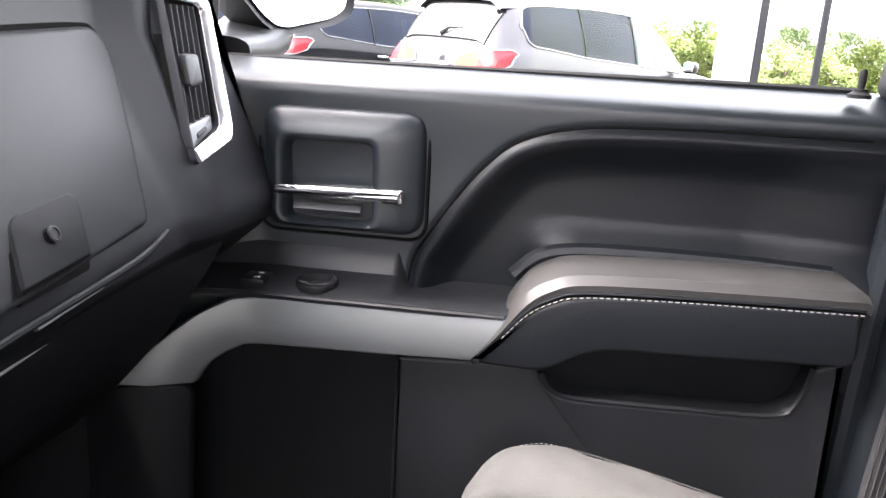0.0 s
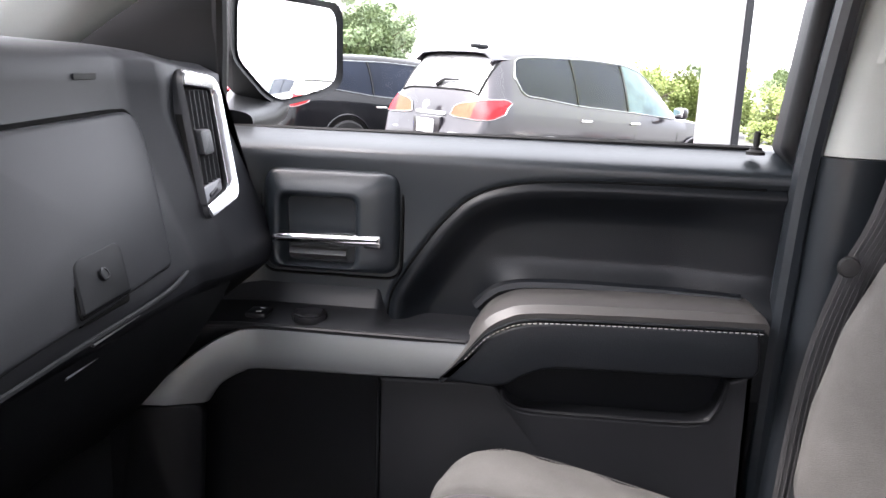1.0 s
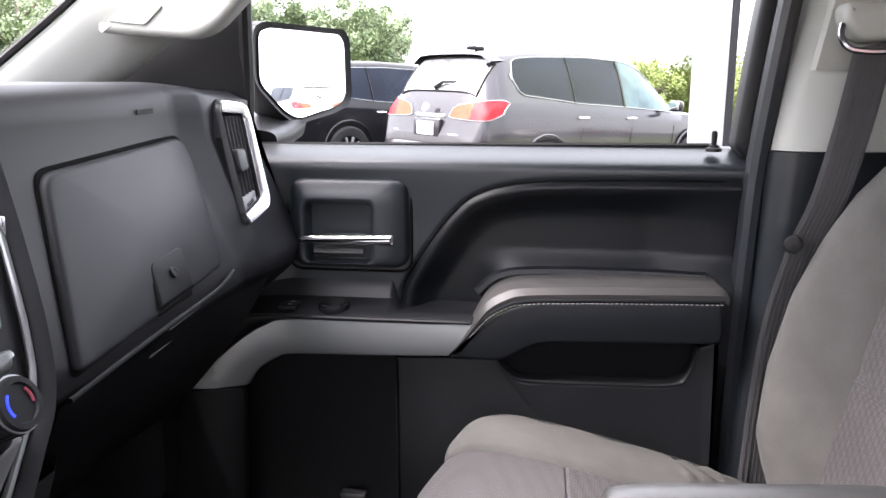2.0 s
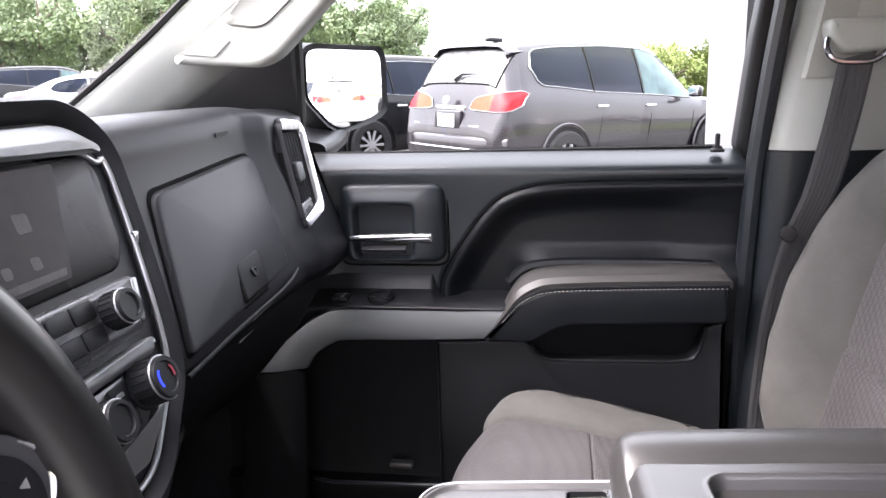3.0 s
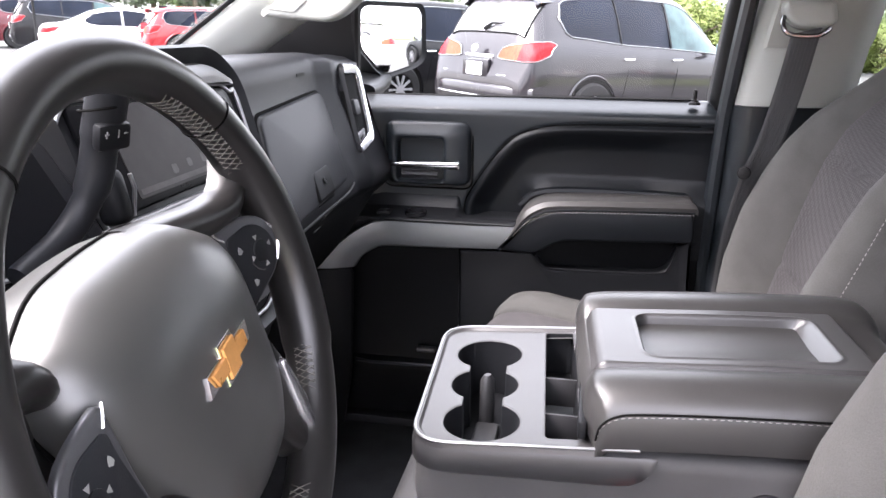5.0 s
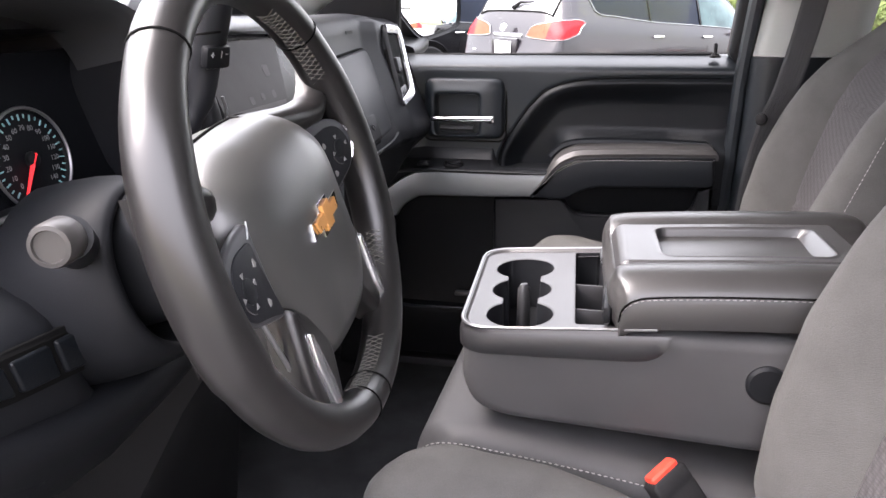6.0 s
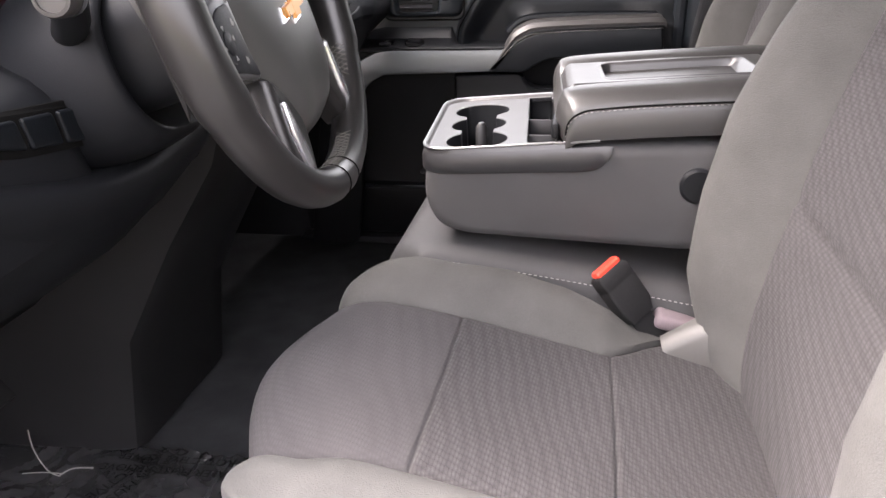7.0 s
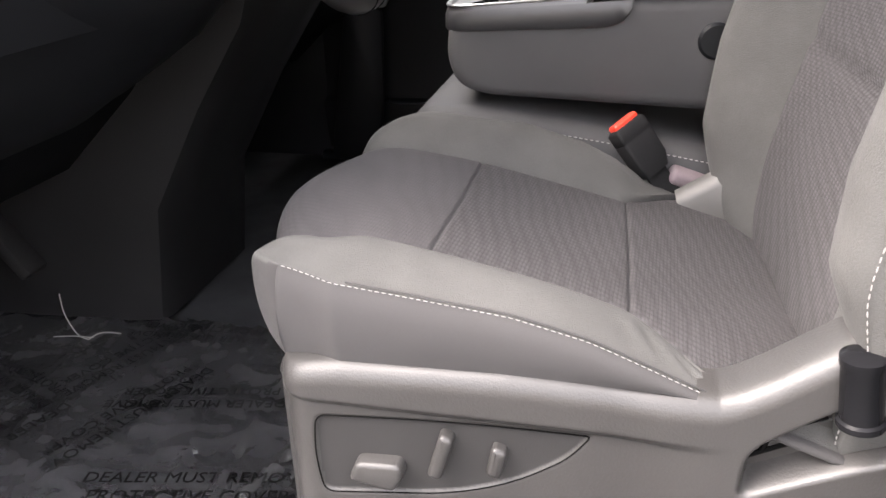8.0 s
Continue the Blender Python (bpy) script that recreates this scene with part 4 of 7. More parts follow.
part("stack_hood", rings([[on_stack(p.x, p.y, -0.10) for p in [Vector((0.052 + (q.x - 0.052) * 1.17, 1.39 + (q.y - 1.39) * 1.16)) for q in outl]], [on_stack(p.x, p.y, 0.004) for p in [Vector((0.052 + (q.x - 0.052) * 1.14, 1.39 + (q.y - 1.39) * 1.14)) for q in outl]], [on_stack(p.x, p.y, 0.012) for p in out_r], [on_stack(p.x, p.y, 0.006) for p in [a.lerp(b, 0.5) for a, b in zip(out_r, outl)]], [on_stack(p.x, p.y, -0.01) for p in outl]], cap_end=False), M["dash"], stack, "black hood round the stack")
part("silver_edge", tube([on_stack(p.x, p.y - 0.027 * smooth(1.50, 1.53, p.y), 0.004) for p in outl], 0.0030, 8, closed=True), M["silver"], stack, "thin silver edge line")
part("upper_band", slab(rounded([(-0.13, 1.5245), (0.198, 1.5215), (0.226, 1.506), (0.232, 1.514), (0.202, 1.541), (-0.12, 1.544)], [0.004, 0.012, 0.01, 0.008, 0.02, 0.004], 4), lambda u, v, w: on_stack(u, v, w + 0.35 * (1.545 - v) - 0.002), 0.004, 0.002), M["silver"], stack, "satin silver band")
part("screen_frame", slab(rounded([(-0.125, 1.402), (0.180, 1.402), (0.200, 1.42), (0.219, 1.494), (0.205, 1.511), (-0.125, 1.516)], [0.01, 0.01, 0.01, 0.015, 0.012, 0.01], 4), on_stack, 0.006, 0.003), M["gloss"], stack)
scr = part("screen", slab(rounded([(-0.075, 1.411), (0.113, 1.411), (0.158, 1.506), (-0.075, 1.509)], 0.004, 3), lambda u, v, w: on_stack(u, v, 0.006 + w), 0.0012, 0.0004, 1), M["screen"], stack, "dark glossy touch screen")
for u, v, k in ((0.010, 1.428, 1.0), (0.045, 1.430, 0.9), (0.080, 1.430, 1.0), (0.086, 1.462, 1.5)):
    part("screen_mark", slab(rounded([(u - 0.006 * k, v - 0.004 * k), (u + 0.006 * k, v - 0.004 * k), (u + 0.007 * k, v + 0.006 * k), (u - 0.005 * k, v + 0.007 * k)], 0.003, 3), lambda a, b, w: on_stack(a, b, 0.0073 + w), 0.0002, 0.0001, 1), M["icon"], scr, "faint grey screen symbol")
part("screen_mark", slab(rounded([(-0.07, 1.4145), (0.108, 1.4145), (0.111, 1.4205), (-0.07, 1.4205)], 0.001, 2), lambda a, b, w: on_stack(a, b, 0.0073 + w), 0.0002, 0.0001, 1), M["icon"], scr, "faint grey screen bar")
part("radio_panel", slab(rounded([(-0.11, 1.342), (0.164, 1.345), (0.183, 1.394), (-0.115, 1.397)], 0.008, 4), on_stack, 0.016, 0.008, 4), M["gunmetal"], stack, "satin gunmetal radio key panel")
part("radio_end", slab(rounded([(0.158, 1.352), (0.165, 1.352), (0.181, 1.390), (0.172, 1.391)], 0.003, 3), lambda u, v, w: on_stack(u, v, 0.0155 + w), 0.0022, 0.0015), M["silver"], stack, "silver end of the radio panel")
part("silver_bar", slab(rounded([(-0.12, 1.322), (0.164, 1.323), (0.172, 1.337), (-0.12, 1.336)], 0.005, 4), on_stack, 0.014, 0.006, 4), M["silver"], stack)
part("climate_panel", slab(rounded([(-0.10, 1.266), (0.10, 1.266), (0.158, 1.303), (0.164, 1.321), (-0.118, 1.320)], 0.010, 4), on_stack, 0.008, 0.004), M["gunmetal"], stack, "dark grey climate panel")
part("silver_bar", slab(rounded([(-0.06, 1.248), (0.09, 1.248), (0.146, 1.278), (0.140, 1.285), (0.088, 1.256), (-0.06, 1.257)], 0.003, 3), on_stack, 0.010, 0.004), M["silver"], stack)


def knob(u, v, r, h, lamp=False):
    base = on_stack(u, v, 0.006)
    kb = part("knob", lathe([(r * 1.12, 0), (r * 1.12, 0.004), (r, 0.005), (r * 0.98, h * 0.8), (r * 0.9, h), (r * 0.70, h), (r * 0.66, h - 0.002), (0.002, h - 0.002)], base, SN, 30), M["black"], stack, "black ribbed control knob")
    part("knob_ring", tube([Vector(base) + SN * (h * 0.86) + r * 0.96 * (math.cos(a) * SU + math.sin(a) * SV) for a in [2 * math.pi * k / 28 for k in range(28)]], 0.0010, 6, closed=True), M["silver"], kb)
    ribs = []
    for k in range(20):
        a = 2 * math.pi * k / 20
        d = math.cos(a) * SU + math.sin(a) * SV
        ribs.append(tube([Vector(base) + SN * 0.006 + d * r, Vector(base) + SN * (h * 0.75) + d * r * 0.985], 0.0010, 5))
    part("knob_ribs", join(*ribs), M["black"], kb)
    if lamp:
        for col, a0, a1 in (("blue_lamp", 2.3, 3.7), ("red_lamp", -0.3, 0.7)):
            part("lamp_arc", tube([Vector(base) + SN * (h - 0.001) + r * 0.55 * (math.cos(a) * SU + math.sin(a) * SV) for a in [a0 + (a1 - a0) * k / 8 for k in range(9)]], 0.0010, 5), M[col], kb)
    return kb


knob(0.126, 1.372, 0.0170, 0.032)
knob(0.129, 1.304, 0.0215, 0.030, True)
knob(0.054, 1.297, 0.0195, 0.028)
knob(-0.07, 1.372, 0.0185, 0.024)
knob(-0.06, 1.300, 0.0205, 0.024)
for u in (0.090, 0.058, 0.026, -0.006):
    for v in (1.382, 1.360):
        part("key", slab(rounded([(u - 0.015, v - 0.008), (u + 0.015, v - 0.008), (u + 0.016, v + 0.008), (u - 0.015, v + 0.008)], 0.003, 3), lambda a, b, w: on_stack(a, b, 0.0152 + w), 0.003, 0.0015), M["black"], stack)
for u in (0.092, 0.018, -0.015):
    for v in (1.309, 1.287):
        kk = part("key", slab(rounded([(u - 0.014, v - 0.008), (u + 0.012, v - 0.008), (u + 0.014, v + 0.008), (u - 0.013, v + 0.008)], 0.003, 3), lambda a, b, w: on_stack(a, b, 0.007 + w), 0.004, 0.0015), M["black"], stack)
        part("key_mark", slab(rounded([(u - 0.006, v - 0.002), (u + 0.005, v - 0.002), (u + 0.005, v + 0.002), (u - 0.006, v + 0.002)], 0.001, 2), lambda a, b, w: on_stack(a, b, 0.0111 + w), 0.0003, 0.0001, 1), M["mark"], kk)
part("edge_clip", join(rbox(on_stack(0.226, 1.420, 0.004), (0.008, 0.006, 0.020), 0.002)), M["bright"], stack)
part("lower_trim", loft([[(-0.92, -0.150, z), (x - 0.05, -0.135, z), (x - 0.012, -0.124, z), (x, -0.105, z), (x, 0.0, z), (x, 0.12, z), (x, 0.185, z), (x - 0.012, 0.204, z), (x - 0.05, 0.215, z), (-0.92, 0.230, z)] for x, z in ((-0.33, 1.235), (-0.36, 1.15), (-0.45, 1.02), (-0.55, 0.85), (-0.58, 0.64))]), M["kick"], stack, "black lower stack")

# instrument cluster
clus = thing("instrument_cluster", "dark instrument cluster with speedometer and red needle", "gauge", (-0.5, -0.36, 1.3))
part("cluster_face", rbox((-0.492, -0.37, 1.415), (0.01, 0.42, 0.20), 0.004, turn=(0, -10, 0)), M["dial_black"], clus)
hood_pts = [(-0.60, 1.30), (-0.585, 1.46), (-0.545, 1.535), (-0.45, 1.562), (-0.30, 1.562), (-0.21, 1.53), (-0.165, 1.44), (-0.155, 1.31)]
hs = spline([(0, a, b) for a, b in hood_pts], 6)
part("cluster_hood", loft([[(x, -0.372 + (p.y + 0.372) * s, 1.40 + (p.z - 1.40) * s) for p in hs] for x, s in ((-0.62, 1.0), (-0.46, 1.06), (-0.40, 1.08), (-0.388, 1.05), (-0.395, 0.99), (-0.49, 0.93))]), M["dash_top"], clus, "dark hood over the gauges", sharp=60)
part("cluster_lip", tube(spline([(-0.408, -0.62, 1.364), (-0.402, -0.52, 1.379), (-0.400, -0.40, 1.386), (-0.400, -0.30, 1.385), (-0.404, -0.20, 1.372)], 6), 0.0028, 8), M["silver"], clus, "silver line below the gauges")
SHELF = ((-0.50, 1.362), (-0.44, 1.380), (-0.412, 1.384), (-0.398, 1.380), (-0.380, 1.372), (-0.352, 1.360), (-0.326, 1.346), (-0.311, 1.330), (-0.304, 1.312), (-0.301, 1.292), (-0.301, 1.272), (-0.302, 1.252), (-0.305, 1.232), (-0.312, 1.205))


def shelf_point(x, y, z):
    r = math.hypot(y + 0.362, z - 1.325)
    return (x + 0.012 * smooth(-0.5, -0.8, y) - 0.075 * smooth(0.140, 0.092, r) * smooth(-0.40, -0.36, x) - 0.08 * smooth(-0.27, -0.16, y) * smooth(-0.40, -0.31, x), y, z - 0.022 * min(1.3, (abs(y + 0.37) / 0.25) ** 2) * smooth(1.31, 1.37, z))


part("cluster_shelf", loft([[shelf_point(x, -0.80 + 0.015 * k, z) for k in range(45)] for x, z in SHELF]), M["lower_dash"], clus, sharp=75)
GC = Vector((-0.474, -0.308, 1.410))
gn = Vector((0.985, 0, 0.17)).normalized()
gu, gv = Vector((0, 1, 0)), Vector((-0.17, 0, 0.985))
dial = part("dial", lathe([(0.0525, 0.0), (0.0525, 0.006), (0.0500, 0.008), (0.048, 0.004), (0.002, 0.003)], GC - gn * 0.006, gn, 40), M["dial_black"], clus)
part("dial_ring", tube([GC + gn * 0.002 + 0.0525 * (math.cos(a) * gu + math.sin(a) * gv) for a in [2 * math.pi * k / 40 for k in range(40)]], 0.0018, 6, closed=True), M["silver"], dial)
ticks, minor = [], []
for k in range(29):
    a = radians(225 - 270 * k / 28)
    d = math.cos(a) * gu + math.sin(a) * gv
    (ticks if k % 2 == 0 else minor).append(tube([GC + gn * 0.0 + d * (0.040 if k % 2 == 0 else 0.0425), GC + d * 0.0462], 0.0009, 4))
part("dial_ticks", join(*ticks, *minor), M["teal_mark"], dial, "teal tick marks")
for k in range(0, 15):
    a = radians(225 - 270 * k / 14)
    d = math.cos(a) * gu + math.sin(a) * gv
    pos = GC + d * 0.0325 + gn * 0.0002
    mat4 = Matrix(((gu.x, gv.x, gn.x, pos.x), (gu.y, gv.y, gn.y, pos.y), (gu.z, gv.z, gn.z, pos.z), (0, 0, 0, 1)))
    part("dial_number", words(str(10 * k), 0.0078, mat4, 0.0001), M["mark"], dial)
nd = math.cos(radians(-125)) * gu + math.sin(radians(-125)) * gv
part("needle", tube([GC + gn * 0.003 - nd * 0.006, GC + gn * 0.003 + nd * 0.040], [0.0026, 0.0012], 6), M["needle"], dial, "red needle")
part("needle_cap", lathe([(0.008, 0), (0.008, 0.005), (0.005, 0.006)], GC - gn * 0.001, gn, 20), M["black"], dial)

# lower driver side of the dashboard
KNEE = ((-0.80, 1.335), (-0.70, 1.306), (-0.61, 1.281), (-0.52, 1.257), (-0.46, 1.247), (-0.40, 1.243), (-0.36, 1.247), (-0.325, 1.256), (-0.27, 1.262), (-0.12, 1.262))
part("knee_panel", loft([[(x - 0.08 * smooth(-0.27, -0.16, y), y, interp(y, KNEE) + dz) for y in (-0.77, -0.72, -0.67, -0.63, -0.59, -0.55, -0.52, -0.49, -0.46, -0.43, -0.4, -0.37, -0.34, -0.31, -0.28, -0.25, -0.22, -0.19, -0.16, -0.13)] for x, dz in ((-0.37, 0.002), (-0.32, 0.002), (-0.300, 0.0), (-0.291, -0.004), (-0.286, -0.012), (-0.289, -0.026), (-0.304, -0.048), (-0.36, -0.105), (-0.47, -0.175), (-0.66, -0.25))]), M["lower_dash"], dash, "dark lower knee panel with a rolled edge", sharp=60)
P_TOP = ((-0.69, 1.343), (-0.589, 1.332), (-0.465, 1.321), (-0.44, 1.314))
P_LOW = ((-0.69, 1.322), (-0.603, 1.301), (-0.565, 1.290), (-0.427, 1.270))
sp = part("switch_panel", slab(rounded([(-0.69, 1.343), (-0.589, 1.332), (-0.468, 1.321), (-0.430, 1.272), (-0.565, 1.290), (-0.69, 1.322)][::-1], [0.008, 0.02, 0.007, 0.008, 0.02, 0.006], 5), lambda u, v, w: (-0.3025 + 0.012 * smooth(-0.5, -0.8, u) + w, u, v), 0.003, 0.001), M["gap"], dash, "small black switch panel under the gauges")
for y0, y1 in ((-0.514, -0.470), (-0.560, -0.520), (-0.606, -0.566), (-0.652, -0.612)):
    zt = [interp(y, P_TOP) - 0.007 for y in (y0, y1)]
    zb = [interp(y, P_LOW) + 0.006 for y in (y0, y1)]
    part("switch_key", slab(rounded([(y0 + 0.003, zb[0]), (y1 + 0.003, zb[1]), (y1 - 0.004, zt[1]), (y0 - 0.004, zt[0])], 0.004, 4), lambda u, v, w: (-0.300 + 0.012 * smooth(-0.5, -0.8, u) + w, u, v), 0.006, 0.003, 3), M["insert"], sp)

# pedals
for nm, y, x, s in (("brake_pedal", -0.33, -0.80, (0.03, 0.11, 0.07)), ("accelerator_pedal", -0.16, -0.84, (0.03, 0.055, 0.16))):
    pd = thing(nm, "black rubber foot pedal hanging over dark carpet", "pedal", (x, y, 0.80))
    part("pad", rbox((x, y, 0.80), s, 0.008, turn=(0, -35, 0)), M["rubber"], pd)
    part("pedal_arm", tube([(x - 0.01, y, 0.81), (x - 0.08, y, 0.95), (x - 0.10, y, 1.10)], 0.010, 8), M["black"], pd)

# ---- steering column and wheel ----
WC = Vector((-0.1526, -0.3830, 1.3980))
wn3 = Vector((math.cos(radians(15.85)), 0.050, math.sin(radians(15.85)))).normalized()
wu = Vector((0, 0, 1)).cross(wn3).normalized()
wv = wn3.cross(wu)


def W(u, v, w=0.0):
    """On the wheel: u to the passenger side, v up, w towards the driver."""
    return WC + wu * u + wv * v + wn3 * w


col = thing("steering_column", "black plastic steering column shroud with stalks", "steering column", (-0.3, -0.36, 1.25))
crow = []
for w, a, b, dz in ((-0.30, 0.062, 0.058, -0.012), (-0.20, 0.066, 0.060, -0.010), (-0.12, 0.070, 0.062, -0.006), (-0.070, 0.066, 0.058, 0.0), (-0.055, 0.055, 0.050, 0.0)):
    crow.append([W(a * math.copysign(abs(math.cos(t)) ** 0.7, math.cos(t)), dz + b * math.copysign(abs(math.sin(t)) ** 0.7, math.sin(t)), w) for t in [2 * math.pi * k / 28 for k in range(28)]])
part("shroud", loft(crow, closed_v=True, caps=True), M["black"], col, sharp=50)
part("column_surround", loft([[W(0.090 * f * math.copysign(abs(math.cos(t)) ** 0.85, math.cos(t)), -0.018 + 0.073 * f * math.copysign(abs(math.sin(t)) ** 0.85, math.sin(t)), w) for t in [math.pi * (0.56 + 1.29 * k / 40) for k in range(41)]] for f, w in ((0.86, -0.26), (0.90, -0.160), (0.94, -0.134), (0.97, -0.124), (1.0, -0.120), (1.05, -0.120), (1.10, -0.125), (1.15, -0.134), (1.20, -0.150), (1.24, -0.175), (1.26, -0.21))]), M["lower_dash"], col, "dark moulded surround of the column", sharp=60)
stk = part("signal_stalk", tube([(-0.318, -0.455, 1.362), (-0.272, -0.505, 1.392), (-0.243, -0.547, 1.412)], [0.014, 0.0150, 0.0155], 16), M["black"], col, "black turn signal stalk with round end")
sd = Vector((0.25, -1.0, 0.03)).normalized()
part("stalk_end", lathe([(0.013, 0), (0.0155, 0.005), (0.0155, 0.022), (0.0140, 0.026), (0.0112, 0.0265), (0.0108, 0.0245), (0.002, 0.0245)], Vector((-0.243, -0.548, 1.413)), sd, 28), M["stalk_cap"], stk, "grey round stalk end")
ca, cb = sd.cross(Vector((0, 0, 1))).normalized(), sd.cross(Vector((0, 0, 1))).normalized().cross(sd)
part("stalk_collar", tube([Vector((-0.308, -0.468, 1.366)) + 0.026 * (math.cos(a) * ca + math.sin(a) * cb) for a in [math.pi * (0.75 + 1.2 * k / 18) for k in range(19)]], 0.0030, 6), M["apron"], stk)
shp = [(-0.350, -0.300, 1.400), (-0.342, -0.245, 1.425), (-0.330, -0.222, 1.46), (-0.318, -0.217, 1.505), (-0.306, -0.219, 1.54), (-0.297, -0.221, 1.568)]
shf = part("shift_lever", tube(spline(shp, 5), [0.012] * 5 + [0.013] * 5 + [0.0155] * 5 + [0.0175] * 5 + [0.0175] * 5 + [0.013], 16), M["dash"], col, "black column shift lever with plus and minus keys")
part("lever_ring", tube([Vector((-0.311, -0.223, 1.530)) + 0.0178 * Vector((math.cos(a), math.sin(a), 0.1 * math.cos(a))) for a in [2 * math.pi * k / 24 for k in range(24)]], 0.0012, 5, closed=True), M["gap"], shf)
pad = part("lever_keys", rbox((-0.303, -0.224, 1.507), (0.012, 0.032, 0.024), 0.004, turn=(0, 14, -20)), M["black"], shf)
for du, kind in ((-0.009, "+"), (0.002, "|"), (0.009, "-")):
    part("key_mark", rbox((-0.2962 + 0.34 * du, -0.2265 + du, 1.509), (0.0008, 0.0055 if kind != "|" else 0.0010, 0.0012 if kind != "|" else 0.007), 0, turn=(0, 14, 0)), M["mark"], pad)
    if kind == "+":
        part("key_mark", rbox((-0.2962 + 0.34 * du, -0.2265 + du, 1.509), (0.0008, 0.0012, 0.0055), 0, turn=(0, 14, 0)), M["mark"], pad)

tabp = part("side_tab", rbox((-0.366, -0.144, 1.432), (0.030, 0.026, 0.056), 0.010, 3, turn=(0, -12, 0)), M["black"], stack, "black rounded tab beside the column")
part("tab_edge", tube([(-0.350, -0.134, 1.455), (-0.348, -0.131, 1.440), (-0.350, -0.134, 1.412)], 0.0022, 6), M["silver"], tabp)

wheel = thing("steering_wheel", "black leather steering wheel with silver spokes and laced rim", "steering wheel", tuple(WC))
R, r = 0.1860, 0.0184
rim_rows = []
NR = 96
for k in range(NR):
    a = 2 * math.pi * k / NR
    grip = 1.0 + 0.10 * (smooth(0.75, 0.95, abs(math.cos(a))) if math.sin(a) > -0.4 else 0)
    d = math.cos(a) * wu + math.sin(a) * wv
    rim_rows.append([WC + d * (R + r * grip * math.cos(b)) + wn3 * (r * 1.12 * grip * math.sin(b)) for b in [2 * math.pi * j / 16 for j in range(16)]])
rim = part("rim", loft(rim_rows, closed_u=True, closed_v=True), M["leather"], wheel)


def rim_point(a, b, lift=1.0):
    d = math.cos(a) * wu + math.sin(a) * wv
    return WC + d * (R + r * lift * math.cos(b)) + wn3 * (r * 1.12 * lift * math.sin(b))


for deg in (48, 132, 265, 275):
    a = radians(deg)
    part("rim_seam", tube([rim_point(a, 2 * math.pi * j / 20, 1.0) for j in range(20)], 0.0011, 5, closed=True), M["gap"], rim)
for a0, a1 in ((32, 68), (-38, -3), (112, 148), (183, 214), (-97, -66), (212, 236)):
    n = int((a1 - a0) / 2.0)
    zig = []
    for k in range(n):
        for b0, b1 in ((2.62, 3.40), (3.40, 2.62)):
            q = [rim_point(radians(a0 + 2.0 * (k + t * 1.5)), b0 + (b1 - b0) * t, 1.015) for t in (0, 0.25, 0.5, 0.75, 1.0)]
            zig.append(tube(q, 0.00050, 4))
    part("lacing", join(*zig), M["lace"], rim, "pale cross-stitched lacing")

HUB_HALF = [(0.0, 0.081), (0.055, 0.075), (0.096, 0.046), (0.107, 0.030), (0.109, 0.005), (0.107, -0.020), (0.102, -0.055), (0.092, -0.102), (0.058, -0.130)]
HUB_LEFT = [(-0.050, -0.130), (-0.068, -0.105), (-0.084, -0.063), (-0.104, -0.024), (-0.117, 0.006), (-0.121, 0.034), (-0.110, 0.060), (-0.060, 0.081)]
hub_out = rounded(HUB_LEFT + HUB_HALF + [(0.0, -0.137)], [0.02, 0.03, 0.03, 0.03, 0.02, 0.016, 0.016, 0.02, 0.03, 0.02, 0.016, 0.016, 0.02, 0.03, 0.03, 0.03, 0.02, 0.03], 5)
SPIN = radians(10)
W_plain = W


def W(u, v, w=0.0):
    """The wheel is turned a little to the left."""
    return W_plain(u * math.cos(SPIN) - v * math.sin(SPIN), u * math.sin(SPIN) + v * math.cos(SPIN), w)


hub = part("airbag_cover", rings([[W(p.x * f, p.y * f, w - 3.4 * max(0.0, p.y * f) ** 2 - (2.0 if p.x > 0 else 0.9) * max(0.0, abs(p.x * f) - 0.035) ** 2) for p in hub_out] for f, w in ((0.96, -0.055), (1.0, -0.020), (0.985, -0.010), (0.95, -0.002), (0.89, 0.006), (0.78, 0.0125), (0.62, 0.0165), (0.42, 0.0185), (0.2, 0.0192))]), M["hub"], wheel, "grey-black airbag cover", sharp=180)
part("cover_seam", tube([W(p.x * 1.003, p.y * 1.003, -0.020 - 3.4 * max(0.0, p.y) ** 2 - (2.0 if p.x > 0 else 0.9) * max(0.0, abs(p.x) - 0.035) ** 2) for p in hub_out], 0.0016, 6, closed=True), M["gap"], hub)
for nm, k, w0, mt, lab in (("badge_edge", 1.0, 0.0182, "chrome", "chrome badge edge"), ("badge", 0.76, 0.0208, "gold", "gold enamel badge")):
    arms = [Vector((-0.033, 0.0068 * k)), Vector((0.038 - 0.0085 * (k < 1), 0.0068 * k)), Vector((0.033 - 0.005 * (k < 1), -0.0068 * k)), Vector((-0.038 + 0.0085 * (k < 1), -0.0068 * k))]
    heart = [Vector((-0.0095 * k, 0.0140 * k)), Vector((0.0145 * k, 0.0140 * k)), Vector((0.0095 * k, -0.0140 * k)), Vector((-0.0145 * k, -0.0140 * k))]
    arms = arms if k == 1.0 else [Vector((p.x * 0.90, p.y)) for p in arms]
    part(nm, join(slab(arms, lambda u, v, w: W(u, v - 0.016, w0 + w), 0.0022, 0.0006, 1), slab(heart, lambda u, v, w: W(u, v - 0.016, w0 + 0.0002 + w), 0.0022, 0.0006, 1)), M[mt], hub, lab)


